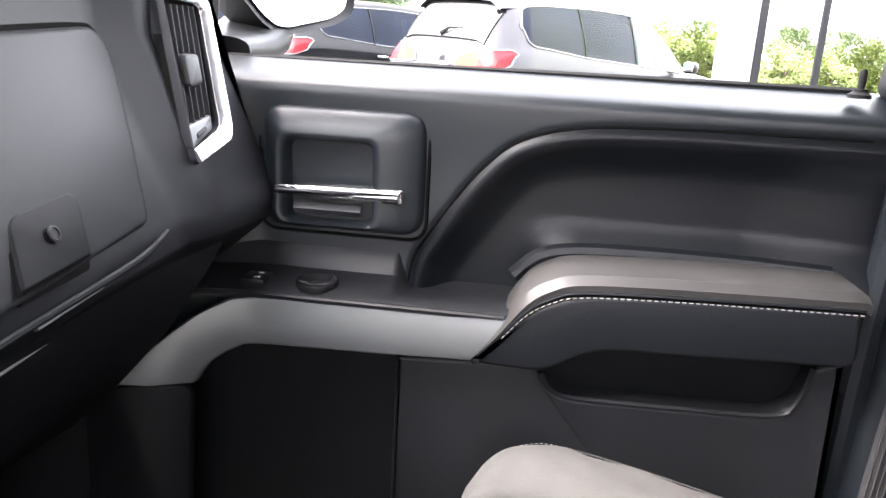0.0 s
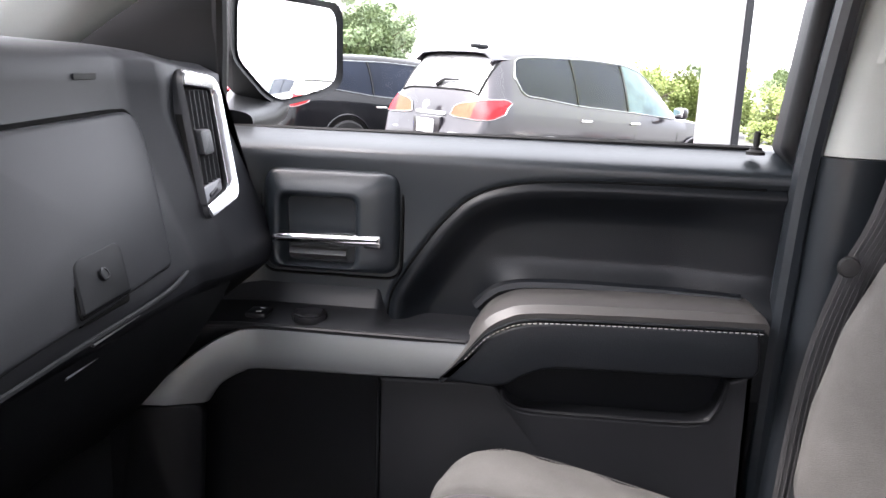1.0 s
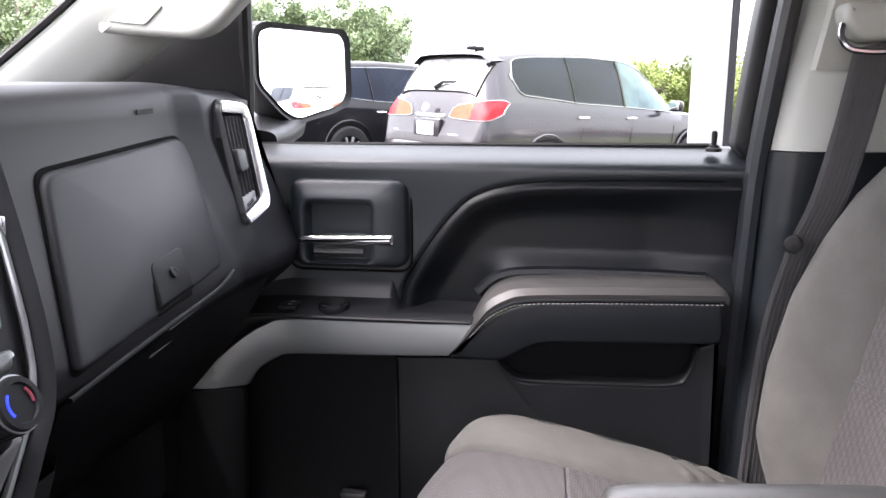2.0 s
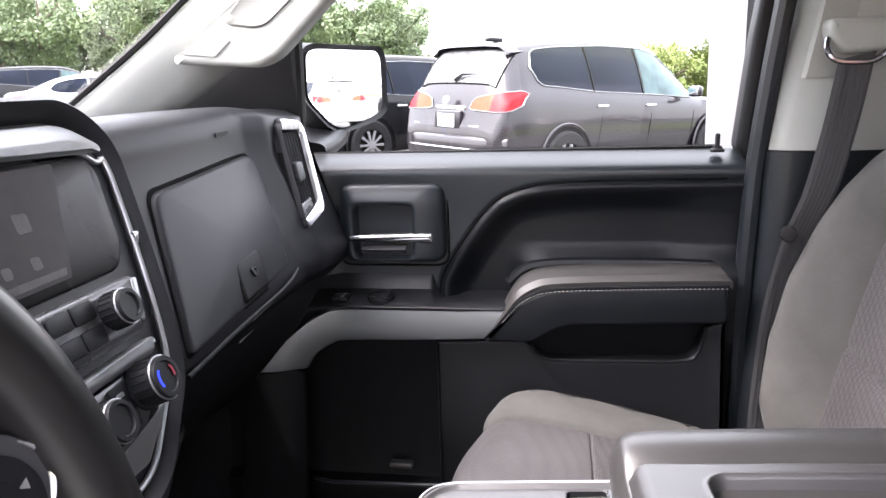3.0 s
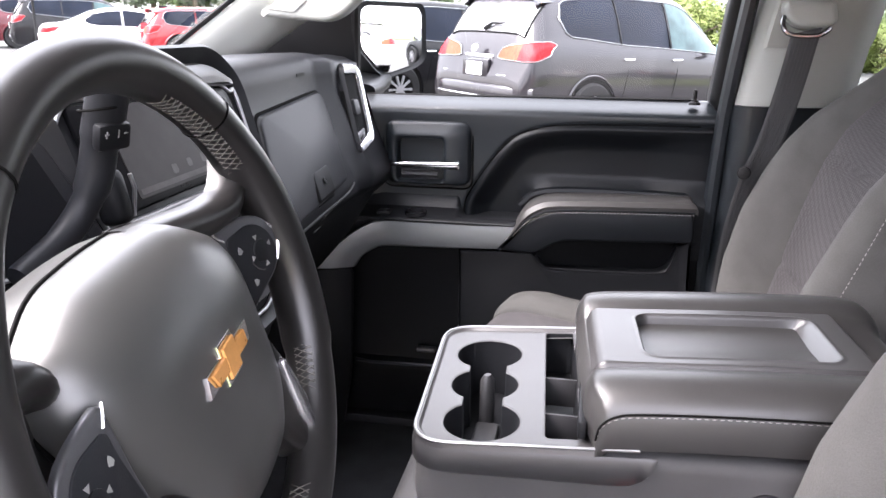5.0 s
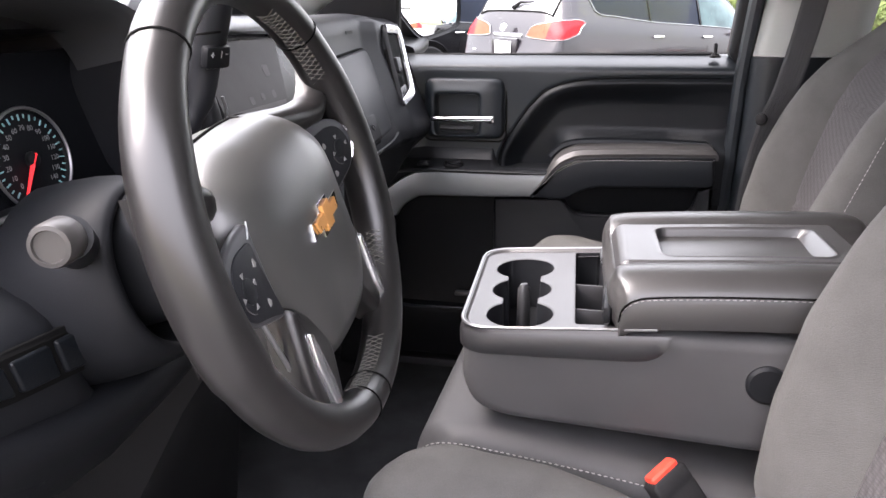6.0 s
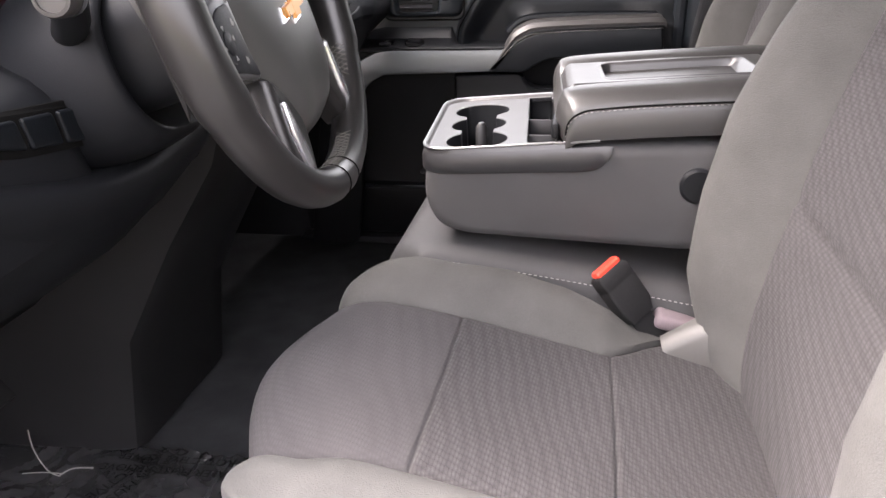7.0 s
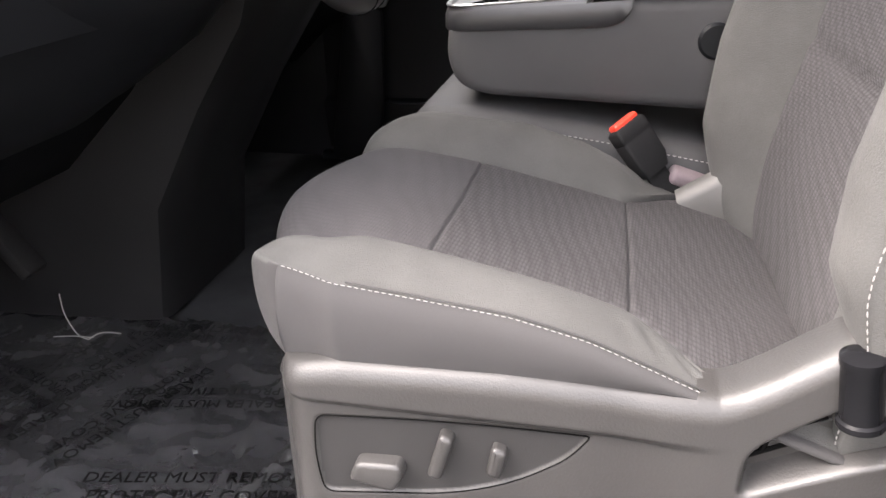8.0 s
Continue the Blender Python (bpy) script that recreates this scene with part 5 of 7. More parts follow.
ARM = [(0.030, 0.080, 0.040), (0.065, 0.0715, 0.035), (0.090, 0.0655, 0.0), (0.110, 0.0605, -0.026), (0.130, 0.057, -0.030), (0.146, 0.056, -0.032), (0.158, 0.062, -0.034), (0.168, 0.076, -0.038), (0.178, 0.090, -0.044)]


def spoke(side):
    s = side
    arm = []
    u0 = 0.030 if s > 0 else 0.080
    for k in range(19):
        u = u0 + (0.178 - u0) * k / 18
        top, low = (interp(u, [(q[0], q[m]) for q in ARM]) for m in (1, 2))
        if s < 0:
            top += 0.026 * smooth(0.095, 0.135, u) * smooth(0.178, 0.155, u)
        base = 0.010 * (u - 0.155) / 0.07 if s > 0 else 0.003 - 0.022 * smooth(0.122, 0.092, u)
        ring = [W(u * s, low, -0.034)] + [W(u * s, top - d, base + w) for d, w in ((0.0, -0.026), (0.002, -0.014), (0.006, -0.006), (0.011, -0.001), (0.017, 0.0), (0.023, -0.002), (0.028, -0.007), (0.032, -0.016), (0.034, -0.028))]
        arm.append(ring if s > 0 else ring[::-1])
    sk = part("spoke", loft(arm, closed_v=True, caps=True), M["leather"], wheel, "leather-covered spoke", sharp=70)
    out = [(0.106, 0.034), (0.133, 0.032), (0.149, 0.0285), (0.161, 0.021), (0.174, 0.002), (0.167, -0.016), (0.155, -0.028), (0.134, -0.036), (0.109, -0.046), (0.110, -0.010)]
    pad = [(0.115, 0.0220), (0.140, 0.0230), (0.151, 0.0190), (0.160, 0.0090), (0.1635, -0.004), (0.161, -0.016), (0.152, -0.0255), (0.134, -0.0320), (0.1115, -0.0425), (0.1145, -0.015), (0.116, 0.005)]
    out, pad = ([Vector((s * a, b)) for a, b in o_][::s] for o_ in (out, pad))

    def Q(u, v, w):
        """The key surround is dished: it falls away towards the cover."""
        return W(u, v, w - 0.004 + (0.024 * (abs(u) - 0.155) / 0.07 if s > 0 else 0.007))

    part("spoke_trim", slab(rounded(out, 0.008, 4)[::-1], lambda u, v, w: Q(u, v, w), 0.0055, 0.003, 3), M["gunmetal"], sk, "satin gunmetal key surround")
    part("trim_blade", tube(spline([Q(s * u, v, 0.0058) for u, v in ((0.163, 0.014), (0.1685, 0.004), (0.167, -0.008), (0.160, -0.020))], 5), [0.0006 + (0.0016 if s > 0 else 0.0030) * math.sin(math.pi * k / 15) for k in range(16)], 8, flat=0.5), M["bright"], sk, "bright silver edge of the key surround")
    part("trim_corner", tube([Q(s * u, v, 0.0055) for u, v in ((0.107, 0.0330), (0.110, 0.0280), (0.115, 0.0220))], 0.0012, 6), M["bright"], sk, "bright silver corner line")
    pod = part("key_pod", slab(rounded(pad, 0.006, 4)[::-1], lambda u, v, w: Q(u, v, 0.0046 + w), 0.0026, 0.002), M["dash"], sk, "dark key pod")
    cu, cv = 0.1448 * s, -0.0033
    for k in range(4):
        a = math.pi / 2 * k + 0.1
        x, y = cu + 0.0106 * math.cos(a), cv + 0.0130 * math.sin(a)
        tri = [Vector((x + 0.0028 * math.cos(a + t), y + 0.0028 * math.sin(a + t))) for t in (0.8, 2.9, -1.3)]
        part("arrow_mark", slab(tri, lambda u, v, w: Q(u, v, 0.0074 + w), 0.0004, 0.0001, 1), M["key_print"], pod)
    disc = [Vector((cu + 0.0085 * math.cos(t), cv + 0.0098 * math.sin(t))) for t in [2 * math.pi * k / 20 for k in range(20)]]
    part("key_disc", slab(disc, lambda u, v, w: Q(u, v, 0.0070 + w), 0.0014, 0.001), M["black"], pod)
    part("key_arc", tube([Q(cu + 0.0135 * math.cos(t), cv + 0.0165 * math.sin(t), 0.0074) for t in [math.pi * (1.08 + 0.34 * k / 8) for k in range(9)]], 0.0005, 5), M["icon"], pod)
    side_line = [W(s * u, v, -0.012) for u, v in ((0.1105, -0.044), (0.1105, -0.054), (0.107, -0.078), (0.101, -0.110), (0.085, -0.128))]
    part("trim_line", tube(spline(side_line, 4), 0.0020, 6), M["silver"], sk, "thin silver line beside the cover")
    for cx, cy_, tilt in ((0.124 * s, 0.008, 0.5), (0.127 * s, -0.023, 1.0)):
        part("key_mark", slab([Vector((cx + 0.0032 * math.cos(t) * (1.0 if k % 2 else 0.55), cy_ + 0.0034 * math.sin(t))) for k, t in enumerate([tilt + 2 * math.pi * q / 6 for q in range(6)])], lambda u, v, w: Q(u, v, 0.0074 + w), 0.0004, 0.0001, 1), M["key_print"], pod)


spoke(1)
spoke(-1)


def low_spoke(s):
    o = [(0.060 * s, -0.075), (0.090 * s, -0.045), (0.108 * s, -0.100), (0.118 * s, -0.148), (0.082 * s, -0.170), (0.064 * s, -0.148), (0.046 * s, -0.108)]
    o = o if s < 0 else o[::-1]
    sk = part("lower_spoke", slab(rounded(o, 0.014, 4), lambda u, v, w: W(u, v, -0.024 + w), 0.028, 0.009, 3), M["leather"], wheel)
    o = [(0.084 * s, -0.078), (0.090 * s, -0.074), (0.098 * s, -0.105), (0.099 * s, -0.140), (0.088 * s, -0.152), (0.081 * s, -0.130)]
    o = o if s < 0 else o[::-1]
    part("spoke_blade", slab(rounded(o, 0.006, 4), lambda u, v, w: W(u, v, 0.003 + w), 0.006, 0.003), M["bright"], sk, "bright silver spoke blade")


low_spoke(1)
low_spoke(-1)

# ---- seats ----


BOL_OUT = [(-0.2, 1.0), (0.06, 1.0), (0.12, 0.98), (0.17, 0.80), (0.21, 0.45), (0.25, 0.05), (0.30, 0.0)]
EDGE_LINE = [(-0.16, 1.034), (-0.12, 1.033), (-0.08, 1.026), (0.0, 1.0165), (0.09, 1.005), (0.155, 0.988), (0.20, 0.969), (0.24, 0.952), (0.30, 0.926), (0.37, 0.90)]
BOL_IN = [(-0.2, 0.9), (-0.10, 1.0), (-0.03, 1.12), (0.045, 1.45), (0.12, 1.30), (0.17, 0.85), (0.21, 0.25), (0.25, 0.0)]


def seat(name, cy, dx, o, label, detail):
    """A cloth bucket seat: centre line cy, shift dx to the rear, o = -1 or 1: the side on which the door lies."""
    st = thing(name, label, "car seat", (0.1 + dx, cy, FLOOR_Z), "front seats")
    # cushion
    wide, up = (0.975, 0.0) if detail else (1.02, 0.008)
    cp = spline([(-0.06, 0, 0.905), (-0.135, 0, 0.918), (-0.182, 0, 0.948), (-0.196, 0, 0.984), (-0.176, 0, 1.010), (-0.13, 0, 1.016), (-0.06, 0, 1.010), (0.0, 0, 1.001), (0.09, 0, 0.980), (0.185, 0, 0.956), (0.26, 0, 0.934), (0.36, 0, 0.905)], 10)
    half = [(0.0, 0.004), (0.04, 0.0035), (0.08, 0.002), (0.12, 0.0), (0.150, -0.001), (0.158, -0.003), (0.163, -0.009), (0.168, -0.002), (0.176, 0.006), (0.190, 0.017), (0.207, 0.026), (0.224, 0.028), (0.240, 0.027), (0.251, 0.023), (0.257, 0.0185), (0.2595, 0.014), (0.2605, 0.010), (0.264, -0.006), (0.266, -0.030), (0.264, -0.055), (0.256, -0.075), (0.24, -0.085)]
    fine = []
    for (a, b), (c, d) in zip(half, half[1:]):
        fine += [(a, b), ((a + c) / 2, (b + d) / 2)]
    fine.append(half[-1])
    full = [(-a, b) for a, b in fine[:0:-1]] + fine
    more = [cp[0]]
    for a_, b_ in zip(cp, cp[1:]):
        if a_.z > 0.94 and any(a_.x - 0.012 < sx < b_.x + 0.012 for sx in (0.004, 0.188)) and b_.x > a_.x:
            more += [a_.lerp(b_, q / 6) for q in range(1, 6)]
        more.append(b_)
    cp = more
    n = len(cp)
    nrm = []
    for k in range(n):
        d = cp[min(k + 1, n - 1)] - cp[max(k - 1, 0)]
        nrm.append(Vector((-d.z, 0, d.x)).normalized())

    def swell(x, outer):
        """How high the side bolsters stand along the cushion."""
        return interp(x, BOL_OUT if outer else BOL_IN) if detail else 0.50 * smooth(0.36, 0.14, x)

    def lift(k, t, x, z, t_out):
        """The outer edge of the cushion follows its own line to the front corner."""
        f = smooth(0.165, 0.26, t) * smooth(-0.45, 0.55, nrm[k].z) * (1.0 if detail and t_out > 0 else 0.0)
        return f * (interp(x - dx, EDGE_LINE) - z)

    def cushion(j0, j1):
        rows = []
        for k in range(n):
            p, q = cp[k], nrm[k]
            row = []
            for dy, h in full[j0:j1]:
                t = abs(dy)
                bol = swell(p.x, dy * o > 0)
                hh = h
                if h > 0.0045 and t > 0.165:
                    hh = h * bol
                if t < 0.162:
                    for sx in (0.004, 0.188, 0.285):
                        if k > 45:
                            hh -= 0.0032 * math.exp(-(((p.x - sx) / 0.0022) ** 2))
                fl = 0.0
                if t > 0.2 and k > 30:
                    fl = (0.0034 * math.sin(p.x * 185 + dy * 120) * smooth(0.12, 0.20, p.x) * smooth(0.27, 0.23, p.x) + 0.0014 * math.sin(p.x * 61 + dy * 75)) * (1 if dy * o > 0 else 0.25)
                sew = 0.163 + 0.084 * smooth(0.175, 0.275, p.x)
                if t <= 0.163:
                    dy = dy * sew / 0.163
                elif t < 0.2605:
                    dy = math.copysign(sew + (t - 0.163) * (0.2605 - sew) / 0.0975, dy)
                squeeze = 1.0 - 0.05 * smooth(-0.12, -0.20, p.x)
                v = p + q * (hh + fl)
                x_ = v.x + dx + ((0.074 if dy * o < 0 else 0.094) if detail else 0.055) * (t / 0.26) ** 1.7 * smooth(0.0, -0.19, p.x)
                z_ = v.z + (0.013 * smooth(-0.02, 0.17, dy * o) * smooth(-0.14, -0.05, p.x) if detail else 0.0)
                row.append((x_, cy + dy * squeeze * wide, z_ + up + lift(k, t, x_, z_, dy * o)))
            rows.append(row)
        return loft(rows)

    j_in = next(i for i, (d, h) in enumerate(full) if abs(d + 0.163) < 1e-6)
    j_out = next(i for i, (d, h) in enumerate(full) if abs(d - 0.163) < 1e-6)
    e_in = next(i for i, (d, h) in enumerate(full) if abs(d + 0.2605) < 1e-6)
    e_out = next(i for i, (d, h) in enumerate(full) if abs(d - 0.2605) < 1e-6)
    for j0, j1 in ((e_in, j_in + 1), (j_out, e_out + 1)):
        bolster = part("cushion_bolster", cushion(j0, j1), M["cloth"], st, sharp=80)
        bolster.data.materials.append(M["cloth_shade"])
        # steep front faces take the shade-darkened cloth
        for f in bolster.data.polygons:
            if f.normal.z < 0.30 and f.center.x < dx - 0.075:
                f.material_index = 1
    for sgn in (-1, 1):
        edge = []
        for k in range(n):
            v = cp[k] + nrm[k] * 0.010 * swell(cp[k].x, sgn * o > 0)
            v.z += 0.013 * smooth(-0.14, -0.05, cp[k].x) if detail and sgn * o > 0 else 0.0
            x_ = v.x + dx + ((0.074 if sgn * o < 0 else 0.094) if detail else 0.055) * smooth(0.0, -0.19, cp[k].x)
            edge.append(Vector((x_, cy + sgn * 0.2605 * (1.0 - 0.05 * smooth(-0.12, -0.20, cp[k].x)) * wide, v.z + up + lift(k, 0.26, x_, v.z, sgn * o))))
        k0 = min(range(n), key=lambda k: edge[k].x)
        rows = []
        for k in range(k0, n):
            e = edge[k]
            low = min(0.944, e.z - 0.012) if detail and sgn * o > 0 else min(0.90, e.z - 0.012)
            rows.append([e, e.lerp(Vector((e.x, e.y, low)), 0.06) + Vector((0, sgn * 0.004, 0)), e.lerp(Vector((e.x, e.y, low)), 0.3) + Vector((0, sgn * 0.008, 0)), e.lerp(Vector((e.x, e.y, low)), 0.65) + Vector((0, sgn * 0.007, 0)), Vector((e.x, e.y, low))])
        # the side's shade is put into the cloth colour
        part("cushion_side", loft(rows), M["cloth_shade"], st, "grey cloth side of the cushion, darkened for shade", sharp=80)
    ins = part("cushion_insert", cushion(j_in, j_out + 1), M["knit"], st, "knitted grey cushion insert with sewn seams", sharp=80)
    ins.data.materials.append(M["knit_fine"])
    for f in ins.data.polygons:
        if f.center.x < dx + 0.004:
            f.material_index = 1
    # stitching on the outer bolster
    line = []
    for k in range(20, n - 8, 2):
        if nrm[k].z < 0.62:
            continue
        v = cp[k] + nrm[k] * (0.0128 * swell(cp[k].x, True))
        v.z += 0.013 * smooth(-0.14, -0.05, cp[k].x) if detail else 0.0
        x_ = v.x + dx + (0.092 if detail else 0.054) * smooth(0.0, -0.19, cp[k].x)
        line.append((x_, cy + o * 0.2545 * (wide + 0.025) * (1.0 - 0.05 * smooth(-0.12, -0.20, cp[k].x)), v.z + 0.0005 + up + lift(k, 0.255, x_, v.z, 1)))
    part("stitching", dashes(line, 0.0038, 0.0020, 0.00048, (0, o * 0.0012, 0)), M["thread"], st, "pale stitching along the cushion edge")
    part("cushion_seam", tube([Vector(p) + Vector((0, -o * 0.0012, 0.0022)) for p in line[10:]], 0.0009, 5), M["cloth_shade"], st)
    # pan under the cushion
    part("seat_pan", rbox((0.10 + dx, cy, 0.84), (0.46, 0.46, 0.14), 0.03), M["black"], st)
    for x in (-0.06, 0.24):
        for y in (-0.19, 0.19):
            part("leg", rbox((x + dx, cy + y, 0.705), (0.09, 0.04, 0.15), 0.008), M["black"], st)
    for y in (-0.19, 0.19):
        part("seat_rail", rbox((0.10 + dx, cy + y, FLOOR_Z + 0.02), (0.52, 0.05, 0.035), 0.006), M["black"], st)

    # backrest
    bpth = spline([(0.36, 0, 0.885), (0.348, 0, 0.92), (0.354, 0, 0.99), (0.370, 0, 1.07), (0.388, 0, 1.145), (0.412, 0, 1.25), (0.440, 0, 1.36), (0.468, 0, 1.47), (0.492, 0, 1.56), (0.515, 0, 1.605), (0.555, 0, 1.622), (0.60, 0, 1.60)], 9)
    bh = [(0.0, 0.0), (0.05, 0.001), (0.10, 0.004), (0.14, 0.010), (0.165, 0.014), (0.172, 0.012), (0.176, 0.008), (0.180, 0.016), (0.190, 0.035), (0.204, 0.060), (0.220, 0.082), (0.236, 0.094), (0.252, 0.095), (0.264, 0.088), (0.274, 0.074), (0.279, 0.060), (0.281, 0.050), (0.284, 0.03), (0.286, 0.0), (0.284, -0.03), (0.275, -0.055), (0.25, -0.065)]
    fine = []
    for (a, b), (c, d) in zip(bh, bh[1:]):
        fine += [(a, b), ((a + c) / 2, (b + d) / 2)]
    fine.append(bh[-1])
    bfull = [(-a, b) for a, b in fine[:0:-1]] + fine
    nb = len(bpth)
    bnr = []
    for k in range(nb):
        d = bpth[min(k + 1, nb - 1)] - bpth[max(k - 1, 0)]
        bnr.append(Vector((-d.z, 0, d.x)).normalized())

    def wing(z):
        return interp(z, [(0.88, 0.15), (0.93, 0.42), (1.02, 0.86), (1.12, 1.0), (1.22, 1.0), (1.32, 0.82), (1.42, 0.55), (1.50, 0.30), (1.58, 0.12), (1.63, 0.1)])

    def wing_out(z):
        return interp(z, [(0.88, 0.0), (1.0, 0.12), (1.05, 0.50), (1.12, 0.68), (1.22, 0.72), (1.32, 0.64), (1.42, 0.48), (1.50, 0.30), (1.58, 0.12), (1.63, 0.1)])

    def rake(z):
        """The passenger's backrest bends further back above the shoulder bolster."""
        return 0.0 if detail else interp(z, [(1.37, 0.0), (1.42, 0.012), (1.47, 0.040), (1.55, 0.085), (1.63, 0.12)])

    def back(j0, j1):
        rows = []
        for k in range(nb):
            p, q = bpth[k], bnr[k]
            row = []
            for dy, h in bfull[j0:j1]:
                t = abs(dy)
                hh = h * (wing(p.z) if dy * o < 0 or not detail else wing_out(p.z)) if h > 0 else h
                if t < 0.175:
                    for sz in (1.142, 1.40 if detail else 1.36):
                        hh -= 0.008 * math.exp(-(((p.z - sz - 0.35 * max(0, t - 0.12)) / 0.0055) ** 2))
                narrow = interp(p.z, [(0.88, 0.86), (0.97, 0.96), (1.1, 1.0), (1.3, 1.0), (1.45, 0.93), (1.56, 0.80), (1.63, 0.66)])
                v = p + q * hh
                row.append((v.x + dx + rake(p.z), cy + dy * narrow, v.z))
            rows.append(row)
        return loft(rows)

    b_in = next(i for i, (d, h) in enumerate(bfull) if abs(d + 0.176) < 1e-6)
    b_out = next(i for i, (d, h) in enumerate(bfull) if abs(d - 0.176) < 1e-6)
    part("backrest_bolster", back(0, b_in + 1), M["cloth"], st, sharp=80)
    part("backrest_bolster", back(b_out, len(bfull)), M["cloth"], st, sharp=80)
    part("backrest_insert", back(b_in, b_out + 1), M["knit"], st, "knitted grey backrest insert with sewn seams", sharp=80)
    for sgn in (-1, 1):
        line = []
        for k in range(8, nb - 14, 2):
            p, q = bpth[k], bnr[k]
            narrow = interp(p.z, [(0.88, 0.86), (0.97, 0.96), (1.1, 1.0), (1.3, 1.0), (1.45, 0.93), (1.56, 0.80), (1.63, 0.66)])
            v = p + q * (0.060 * (wing(p.z) if sgn * o < 0 or not detail else wing_out(p.z)))
            line.append((v.x + dx + rake(p.z), cy + sgn * 0.280 * narrow, v.z))
        part("stitching", dashes(line, 0.0044, 0.0028, 0.0007, (-0.001, sgn * 0.001, 0)), M["thread"], st, "pale stitching along the backrest edge")
    part("seat_back_shell", rbox((0.50 + dx, cy, 1.20), (0.06, 0.46, 0.62), 0.025, turn=(0, 14, 0)), M["black"], st)
    return st


driver = seat("driver_seat", -0.402, 0.0, -1, "grey cloth driver's seat with pale stitching and power switches", True)
passenger = seat("passenger_seat", 0.520, 0.085, 1, "grey cloth passenger seat with pale stitching", False)

# side moulding of the driver's seat with switches
SIDE = -0.650


def on_side(u, v, w):
    return (u, SIDE - w, v)


rec = rounded([(-0.080, 0.806), (-0.086, 0.850), (-0.082, 0.893), (0.003, 0.899), (0.08, 0.902), (0.160, 0.902), (0.142, 0.876), (0.096, 0.843), (0.04, 0.822)], [0.012, 0.03, 0.012, 0.05, 0.05, 0.006, 0.03, 0.05, 0.05], 6)
cav = rounded([(0.278, 0.866), (0.281, 0.910), (0.310, 0.934), (0.376, 0.982), (0.486, 1.010), (0.486, 0.950), (0.376, 0.915)], [0.01, 0.015, 0.02, 0.03, 0.0, 0.0, 0.03], 4)
TOP_LINE = [(-0.128, 0.920), (-0.112, 0.944), (-0.057, 0.952), (0.089, 0.956), (0.20, 0.953), (0.255, 0.954), (0.270, 0.960), (0.290, 0.973), (0.337, 1.009), (0.42, 1.052), (0.49, 1.075)]


def inside(p, poly):
    """Distance to a closed outline, positive inside."""
    best, odd = 9.0, False
    for k in range(len(poly)):
        q, r_ = poly[k - 1], poly[k]
        ex, ey = r_.x - q.x, r_.y - q.y
        t = max(0.0, min(1.0, ((p[0] - q.x) * ex + (p[1] - q.y) * ey) / max(ex * ex + ey * ey, 1e-12)))
        best = min(best, math.hypot(p[0] - q.x - t * ex, p[1] - q.y - t * ey))
        if (q.y > p[1]) != (r_.y > p[1]) and p[0] < q.x + ex * (p[1] - q.y) / (r_.y - q.y):
            odd = not odd
    return best if odd else -best


def mould_depth(u, z, top):
    """How far the seat's side moulding stands out."""
    w = 0.012
    band = smooth(0.270, 0.19, u)
    w += 0.007 * smooth(0.905 - 0.01 * u, 0.915 - 0.01 * u, z) * band
    w -= 0.022 * (1 - math.sqrt(max(0.0, 1 - (1 - min(1.0, (top - z) / 0.022)) ** 2)))
    if u < -0.084:
        w -= 0.034 * (1 - math.sqrt(max(0.0, 1 - min(1.0, (-0.084 - u) / 0.034) ** 2)))
    if -0.1 < u < 0.18 and 0.79 < z < 0.92:
        w -= 0.0032 * smooth(-0.002, 0.003, inside((u, z), rec))
    if u > 0.25 and z > 0.85:
        w -= 0.030 * smooth(-0.004, 0.010, inside((u, z), cav))
    w += 0.010 * smooth(0.17, 0.26, u) * smooth(0.67, 0.83, z)
    return w


rows = []
for i in range(280):
    u = -0.126 + 0.0021 * i
    top = interp(u, TOP_LINE)
    low = 0.67 + 0.05 * smooth(-0.06, -0.118, u)
    row = [on_side(u, low + (top - low) * (k / 150), mould_depth(u, low + (top - low) * (k / 150), top)) for k in range(151)]
    rows.append(row + [on_side(u, top - 0.001, -0.028), on_side(u, top - 0.03, -0.032)])
sm = part("side_moulding", loft(rows), M["seat_plastic"], driver, "warm grey plastic side moulding", sharp=60)
# faces inside the recess outline take the darker grey
sm.data.materials.append(M["switch_recess"])
for f in sm.data.polygons:
    if -0.1 < f.center.x < 0.18 and f.center.z < 0.91 and inside((f.center.x, f.center.z), rec) > 0.002:
        f.material_index = 1
part("recess_line", tube([on_side(p.x, p.y, mould_depth(p.x, p.y, 0.955) + 0.001) for p in rec], 0.0007, 5, closed=True), M["gap"], driver)
part("seat_switch", slab(rounded([(-0.052, 0.833), (-0.010, 0.825), (0.000, 0.842), (-0.003, 0.856), (-0.044, 0.854)], 0.007, 4), lambda u, v, w: on_side(u, v, 0.005 + w), 0.020, 0.005, 3), M["seat_plastic"], driver, "grey power seat switch")
part("seat_switch", slab(rounded([(0.020, 0.846), (0.033, 0.843), (0.046, 0.888), (0.033, 0.893)], 0.006, 4), lambda u, v, w: on_side(u, v, 0.005 + w), 0.018, 0.005, 3), M["seat_plastic"], driver, "grey power seat switch")
part("seat_switch", slab(rounded([(0.072, 0.854), (0.085, 0.850), (0.092, 0.880), (0.078, 0.885)], 0.006, 4), lambda u, v, w: on_side(u, v, 0.005 + w), 0.016, 0.005, 3), M["seat_plastic"], driver, "grey power seat switch")
